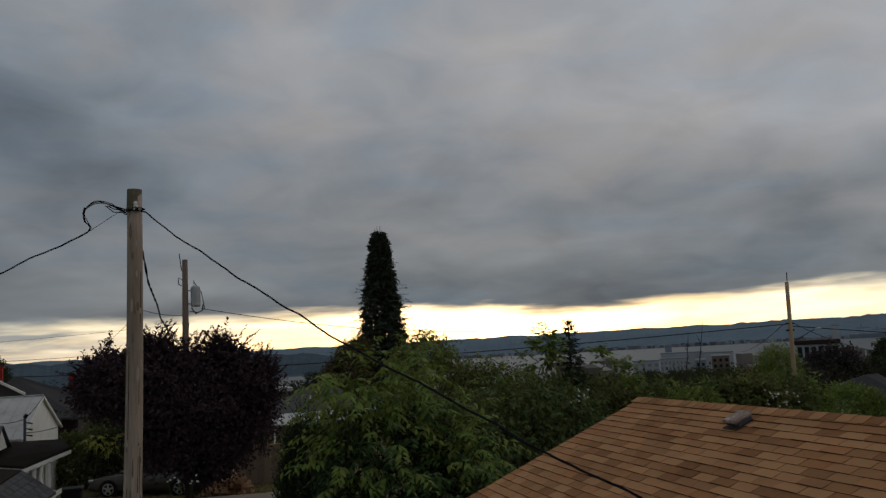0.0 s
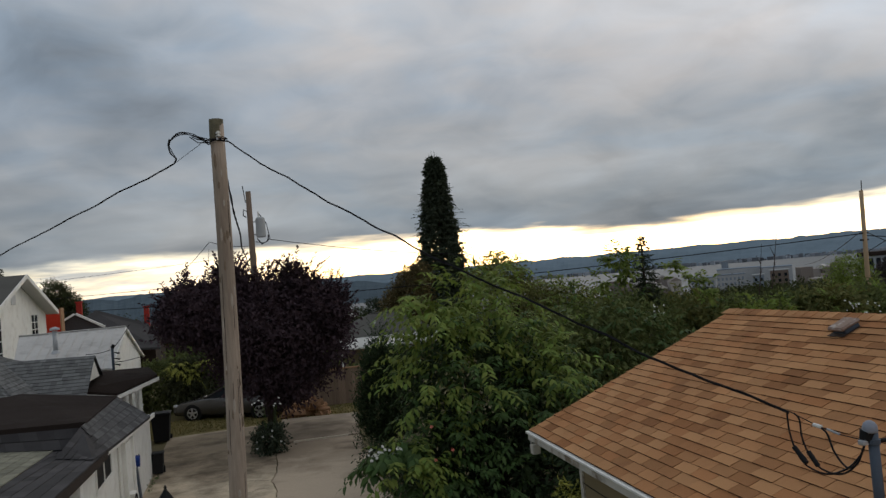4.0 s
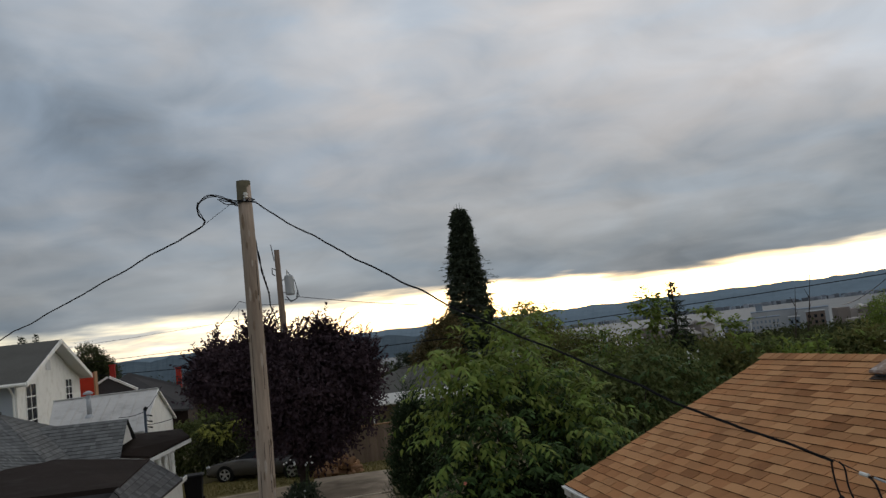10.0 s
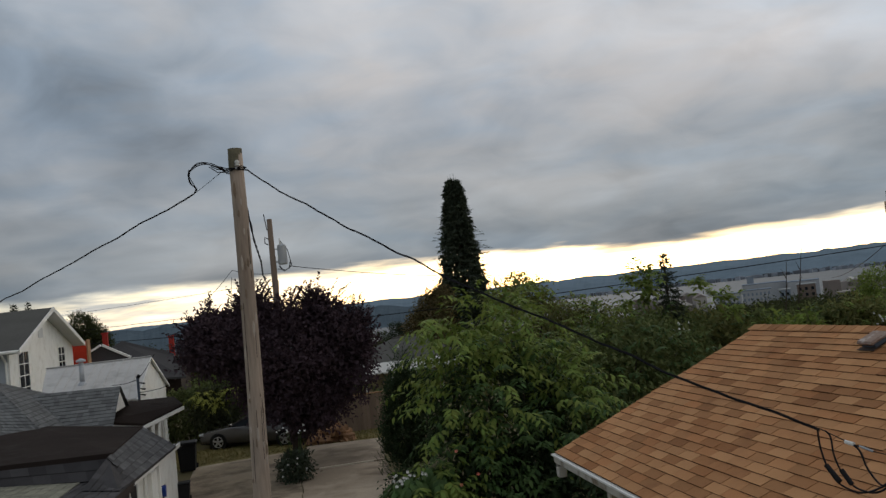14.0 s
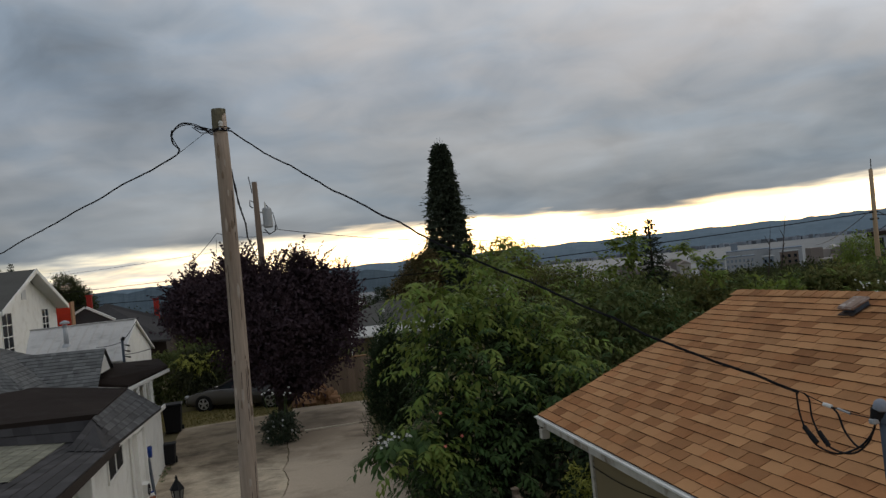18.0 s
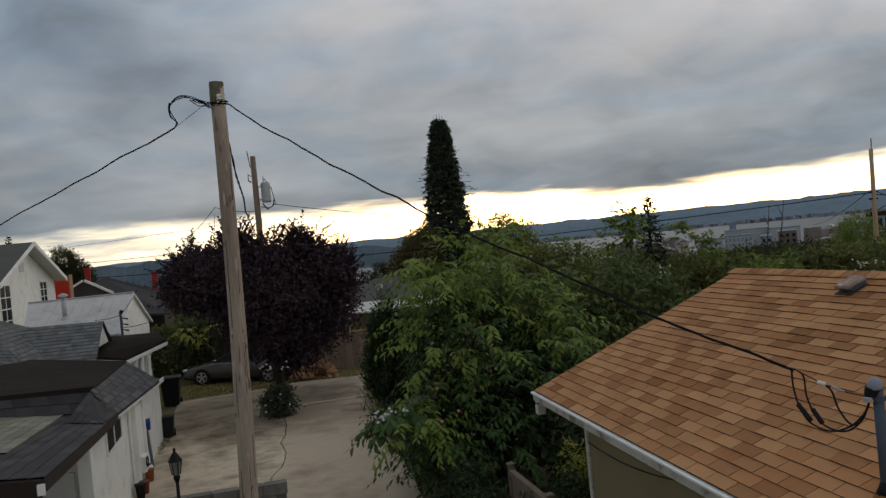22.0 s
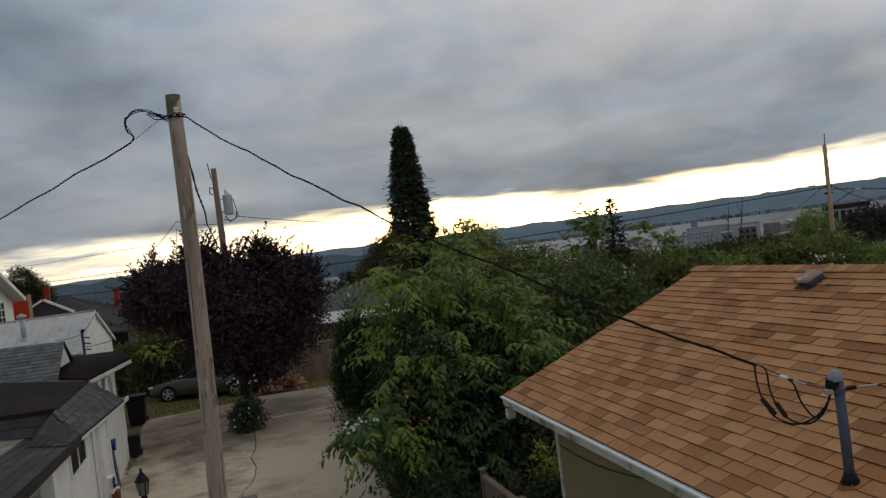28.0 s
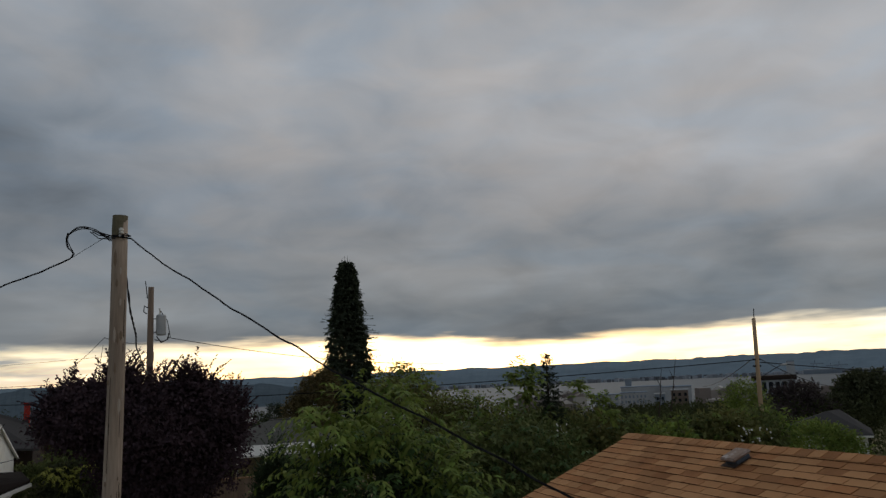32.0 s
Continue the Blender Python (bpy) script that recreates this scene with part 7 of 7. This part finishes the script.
broadleaf("red_leaved_tree", "low reddish-brown tree behind the dark-roofed house", (-8.6, 48, -1.0), [(-8.9, 48, 3.0, 1.2, 1.0, 0.9, 200), (-10.6, 48, 2.7, 1.1, 1.0, 0.9, 160)], 0.18, M["plum_red"], 59, 0.12, 8, 0.4, 0.3, limbs=8)
broadleaf("far_round_tree", "dark round-headed tree across the street", (41.5, 30, -3.5), [(41.7, 30, 2.6, 1.7, 1.7, 1.3, 1000), (43.0, 30.5, 2.4, 0.8, 1.2, 1.0, 340), (40.0, 30, 1.7, 1.0, 1.4, 1.1, 420), (41.8, 30.5, 1.4, 1.6, 1.4, 0.7, 320), (41.2, 30, 3.6, 0.8, 0.8, 0.5, 150), (43.0, 30, 3.6, 0.7, 0.8, 0.5, 130)], 0.26, M["deep_leaf"], 53, 0.2, 10, 0.36, 0.3, limbs=14, narrow=0.55)
broadleaf("rounded_bush", "dense rounded green bush in front of the white-walled house", (22.4, 15.0, -0.6), [(22.4, 15.0, 0.80, 1.95, 1.5, 1.72, 1900)], 0.14, M["leaf"], 55, 0.1, 9, 0.26, 0.3, category="bush", limbs=10, narrow=0.5, inner=0.5)
broadleaf("bright_round_tree", "bright green rounded tree by the street pole", (23.7, 20.7, -1.5), [(23.7, 20.7, 3.3, 0.9, 0.9, 0.85, 420)], 0.14, M["leaf"], 54, 0.1, 8, 0.4, 0.3, limbs=10)
broadleaf("dark_street_tree", "dark purplish trees beyond the street pole", (30.5, 24.0, -2.5), [(30.4, 27.0, 1.3, 1.8, 1.6, 1.3, 480), (35.9, 30, 2.2, 1.7, 1.6, 1.45, 700), (37.6, 30, 1.4, 1.2, 1.4, 1.2, 320), (34.2, 30, 1.2, 1.3, 1.4, 1.1, 320)], 0.24, M["purple_far"], 56, 0.16, 10, 0.5, 0.3, limbs=10)
for k, (az, r, h, w) in enumerate(((-21.1, 66, 9.0, 5.0), (-15.8, 66, 8.1, 2.8), (-15.0, 70, 8.4, 2.4))):
    x, y, _ = bearing(az, r)
    base = fall(x, y)
    conifer("distant_conifer", "dark conifer standing behind the houses", (x, y, base), h - base, w, 60 + k, tiers=44, blunt=0.1, group="distant conifers")

broadleaf("far_dark_tree", "dark bushy evergreen beyond the bungalow", (8.9, 70, -6.0), [(8.95, 70, 1.6, 0.9, 1.0, 1.9, 300), (7.3, 70, 1.0, 1.0, 1.0, 1.4, 220), (8.9, 70, -1.5, 1.6, 1.5, 2.2, 300)], 0.26, M["needle"], 58, 0.16, 8, 0.4, 0.2, limbs=8)


def scrub(name, label, az0, az1, r0, r1, count, tops, mat, seed, leaf=0.22, cap=0.030):
    """Many shrubs and small trees on the slope, joined as one mass."""
    rng = np.random.default_rng(seed)
    pts, outs = [], []
    for k in range(count):
        az, r = rng.uniform(az0, az1), rng.uniform(r0, r1)
        x, y, _ = bearing(az, r)
        z0 = fall(x, y)
        h = min(rng.uniform(*tops), 4.9 - cap * r - z0)
        w = rng.uniform(1.6, 3.2)
        u = rng.normal(0, 1, (70, 3))
        u /= np.linalg.norm(u, axis=1, keepdims=True)
        pts.append(u * [w, w, h * 0.46] * rng.uniform(0.6, 1.0, (70, 1)) + [x, y, z0 + h * 0.5])
        outs.append(u)
    ob = leaf_mesh(name, np.concatenate(pts), np.concatenate(outs), leaf, M[mat], None, rng, 0.3, 9, 0.8, 0.5)
    return tagged(ob, label, "trees", kind="stuff")


scrub("slope_trees", "dark mixed trees on the slope below", 12, 62, 45, 160, 190, (3.0, 5.5), "leaf_far", 5, 0.22, 0.040)
scrub("far_slope_trees", "hazy dark trees above the waterfront", 26, 60, 160, 420, 240, (5.0, 14.0), "leaf_far", 9, 0.6, 0.0405)
scrub("west_trees", "dark mixed trees behind the houses", -26, 12, 60, 150, 120, (3.0, 6.0), "leaf_far", 6, 0.26, 0.012)


def blossoms(name, label, spots, size, mat, seed):
    """Small open flowers of five petals on short stalks."""
    rng = random.Random(seed)
    root = thing(name, label, "flowers", spots[0])
    o = Vector(spots[0])
    for p in spots:
        bm = bmesh.new()
        c = Vector(p) - o
        tilt = Matrix.Rotation(rng.uniform(0.5, 1.3), 4, "X") @ Matrix.Rotation(rng.uniform(0, 6.28), 4, "Z")
        for k in range(5):
            a = 2 * math.pi * k / 5
            ps = [Vector((0, 0, 0)), Vector((math.cos(a - 0.5) * 0.7, math.sin(a - 0.5) * 0.7, 0.15)), Vector((math.cos(a), math.sin(a), 0.3)), Vector((math.cos(a + 0.5) * 0.7, math.sin(a + 0.5) * 0.7, 0.15))]
            bm.faces.new([bm.verts.new(c + tilt @ (q * size)) for q in ps])
        part("flower", bm, mat, root)
    return root


rngf = random.Random(8)
blossoms("white_daisies", "small white flowers over the leaf sprays at the driveway's edge", [(-1.72 + rngf.uniform(-0.30, 0.30), 3.25 + rngf.uniform(-0.2, 0.2), 1.88 + rngf.uniform(-0.09, 0.11)) for _ in range(34)], 0.03, M["petal"], 2)
blossoms("white_bush_flowers", "white flowers scattered on the low bush", [(-3.5 + 0.42 * math.cos(a), 13.9 - 0.4 * abs(math.sin(a * 1.7)), 0.30 + 0.6 * ((a * 0.37) % 1.0)) for a in (0.7 * k for k in range(9))], 0.04, M["petal"], 3)
tall = blossoms("tall_white_flowers", "white flower heads on tall stalks above the low bush", [(-3.66 + rngf.gauss(0, 0.09), 13.8, 1.62 + rngf.gauss(0, 0.09)) for _ in range(5)] + [(-3.24 + rngf.gauss(0, 0.08), 13.8, 1.54 + rngf.gauss(0, 0.07)) for _ in range(5)] + [(-3.92 + rngf.gauss(0, 0.05), 13.8, 1.60 + rngf.gauss(0, 0.04)) for _ in range(2)], 0.034, M["petal"], 9)
for x, z in ((-3.66, 1.6), (-3.60, 1.52), (-3.24, 1.5), (-3.30, 1.45), (-3.92, 1.56)):
    part("stalk", tube([Vector((x * 0.5 - 1.75, 13.95, 0.45)) - tall.location, Vector((x, 13.8, z)) - tall.location], 0.008, 5), M["leaf_mid"], tall)
blossoms("white_hedge_flowers", "white blossoms among the hedge leaves", [(6.27 + rngf.gauss(0, 0.13), 7.6 + rngf.uniform(-0.1, 0.1), 3.57 + rngf.gauss(0, 0.09)) for _ in range(16)], 0.036, M["petal"], 6)
blossoms("white_hedge_flowers", "white blossoms on the hedge behind the roof ridge", [(12.83 + rngf.gauss(0, 0.28), 7.9 + rngf.uniform(-0.1, 0.1), 3.04 + rngf.gauss(0, 0.13)) for _ in range(20)], 0.036, M["petal"], 7)
blossoms("salmon_roses", "salmon-pink roses among the leaves", [(-0.95, 2.6, 2.35), (-0.62, 2.55, 1.92), (-0.9, 2.7, 1.75)], 0.036, M["pink"], 5)
# Deepest leaf green stands in for shade between cherry and house.
broadleaf("edge_shrub", "low green shrub along the driveway's edge", (-0.7, 9.6, 0), [(-0.7, 9.4, 0.4, 0.6, 1.0, 0.4, 140), (-0.45, 7.2, 0.5, 0.6, 1.2, 0.5, 150), (-0.55, 5.0, 0.5, 0.6, 1.2, 0.5, 150), (-0.6, 2.8, 0.5, 0.6, 1.2, 0.5, 160), (-0.5, 0.9, 0.4, 0.6, 1.0, 0.5, 130), (0.9, 0.8, 0.5, 0.8, 0.9, 0.6, 150)], 0.12, M["hedge_green"], 71, 0.03, 8, 0.25, 0.4, category="shrub", limbs=6)
broadleaf("wall_weeds", "small green weeds along the shed wall", (-6.62, 11.0, 0.05), [(-6.66, 11.4, 0.10, 0.07, 0.6, 0.06, 50), (-6.64, 12.2, 0.10, 0.08, 0.4, 0.06, 36)], 0.045, M["leaf_mid"], 73, 0.004, 7, 0.05, 0.3, category="weeds", limbs=2)
broadleaf("yellow_shrub", "small yellow-leaved shrub by the tan house", (1.05, 1.4, 0), [(1.05, 1.4, 1.05, 0.22, 0.2, 0.28, 44)], 0.10, M["leaf_yellow"], 72, 0.02, 8, 0.2, 0.3, category="shrub", limbs=4)
grass_v, grass_f, rg = [], [], np.random.default_rng(4)
for k in range(9000):
    x, y = rg.uniform(-8.0, 0.5), rg.uniform(19.4, 23.4)
    if y < 19.6 + 0.08 * x + 0.6 and x > -6.9 and y < 19.9:
        continue
    h, a = rg.uniform(0.03, 0.10), rg.uniform(0, 6.28)
    i = len(grass_v)
    grass_v += [(x - 0.02 * math.cos(a), y - 0.02 * math.sin(a), 0), (x + 0.02 * math.cos(a), y + 0.02 * math.sin(a), 0), (x + rg.normal(0, 0.04), y + rg.normal(0, 0.04), h)]
    grass_f.append((i, i + 1, i + 2))
M["straw"] = material("dry_yellow_grass", (0.25, 0.195, 0.08), 0.35, 0.9, 20.0, 0.9, 0.0, pick="island", pick_span=0.3, tint=(0.13, 0.145, 0.05))
tagged(raw("dry_grass", grass_v, grass_f, M["straw"]), "dry yellow grass between driveway and car", "grass", kind="stuff")
tagged(part("verge", slab([(-8.5, 19.3, 0.012), (-3.2, 19.75, 0.012), (-2.9, 20.0, 0.012), (0.6, 19.5, 0.012), (0.6, 21.5, 0.012), (-3.2, 21.5, 0.012), (-8.5, 24.0, 0.012)], 0.04), M["straw"]), "strip of dry yellow grass", "grass", kind="structure")

# ---- shingles of the tan roof ----
def lay_shingles():
    """Tabs in courses; the stretch nearest the mast and vent as pieces of their own, the rest joined."""
    rng = random.Random(17)
    slope_len = math.hypot(RIDGE_X, RIDGE_Z - EAVE_Z)
    expo, tab = slope_len / 26.0, 0.333
    cosl, sinl = math.cos(lift), math.sin(lift)

    def corner(d, y, up):
        return (d * cosl - up * sinl, y, EAVE_Z + d * sinl + up * cosl)

    def tab_verts(y0, y1, t, lean):
        return [(-0.012, y0, t), (-0.012, y1, t + lean), (expo, y1, 0.002), (expo, y0, 0.002), (-0.012, y0, -0.002), (-0.012, y1, -0.002)]

    quads = [(0, 1, 2, 3), (4, 5, 1, 0), (4, 0, 3), (5, 2, 1)]
    singles = []
    for k in range(4):
        me = bpy.data.meshes.new("shingle")
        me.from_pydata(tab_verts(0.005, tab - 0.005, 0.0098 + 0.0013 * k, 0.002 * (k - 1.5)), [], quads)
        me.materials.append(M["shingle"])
        me.materials.append(M["deck_and_shadow_line"])
        # The tab's front face gets the painted shadow-line tone.
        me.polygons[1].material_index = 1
        singles.append(me)
    bulk_v, bulk_f, count = [], [], 0
    turn = Matrix.Rotation(-lift, 4, "Y")
    for side in (0, 1):
        for row in range(26):
            d = row * expo
            y = NEAR_Y - (row % 2) * tab / 2 - rng.choice((0.0, 0.0, 0.03, 0.06))
            while y < 0.0:
                y1 = min(y + tab, 0.0)
                if side == 0 and -6.6 < y < -2.9 and count < 300 and y1 - y > 0.3 and 0 < row < 25:
                    ob = new("shingle", rng.choice(singles))
                    ob.parent = roof
                    ob.matrix_basis = Matrix.Translation((d * cosl, y, EAVE_Z + d * sinl)) @ turn
                    count += 1
                else:
                    i = len(bulk_v)
                    for a, b, up in tab_verts(max(y, NEAR_Y) + 0.005, y1 - 0.005, 0.0098 + rng.uniform(0, 0.004), rng.uniform(-0.003, 0.003)):
                        p = corner(d + a, b, up)
                        bulk_v.append(p if side == 0 else (2 * RIDGE_X - p[0], p[1], p[2]))
                    bulk_f += [tuple(i + q for q in f) for f in quads]
                y = y1
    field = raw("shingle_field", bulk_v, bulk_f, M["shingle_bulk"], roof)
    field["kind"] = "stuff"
    field.data.materials.append(M["deck_and_shadow_line"])
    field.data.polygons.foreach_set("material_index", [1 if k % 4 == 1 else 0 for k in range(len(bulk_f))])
    # ridge caps
    y = NEAR_Y
    cap = bpy.data.meshes.new("ridge_cap")
    v = []
    for yy, up in ((0.0, 0.022), (0.30, 0.012)):
        v += [(-0.14, yy, up - 0.14 * rise), (0, yy, up + 0.006), (0.14, yy, up - 0.14 * rise)]
    cap.from_pydata(v, [], [(0, 1, 4, 3), (1, 2, 5, 4), (0, 2, 1)])
    cap.materials.append(M["shingle"])
    while y < -0.1:
        ob = new("ridge_cap", cap)
        ob.parent = roof
        ob.location = (RIDGE_X, y, RIDGE_Z)
        y += 0.2


lay_shingles()
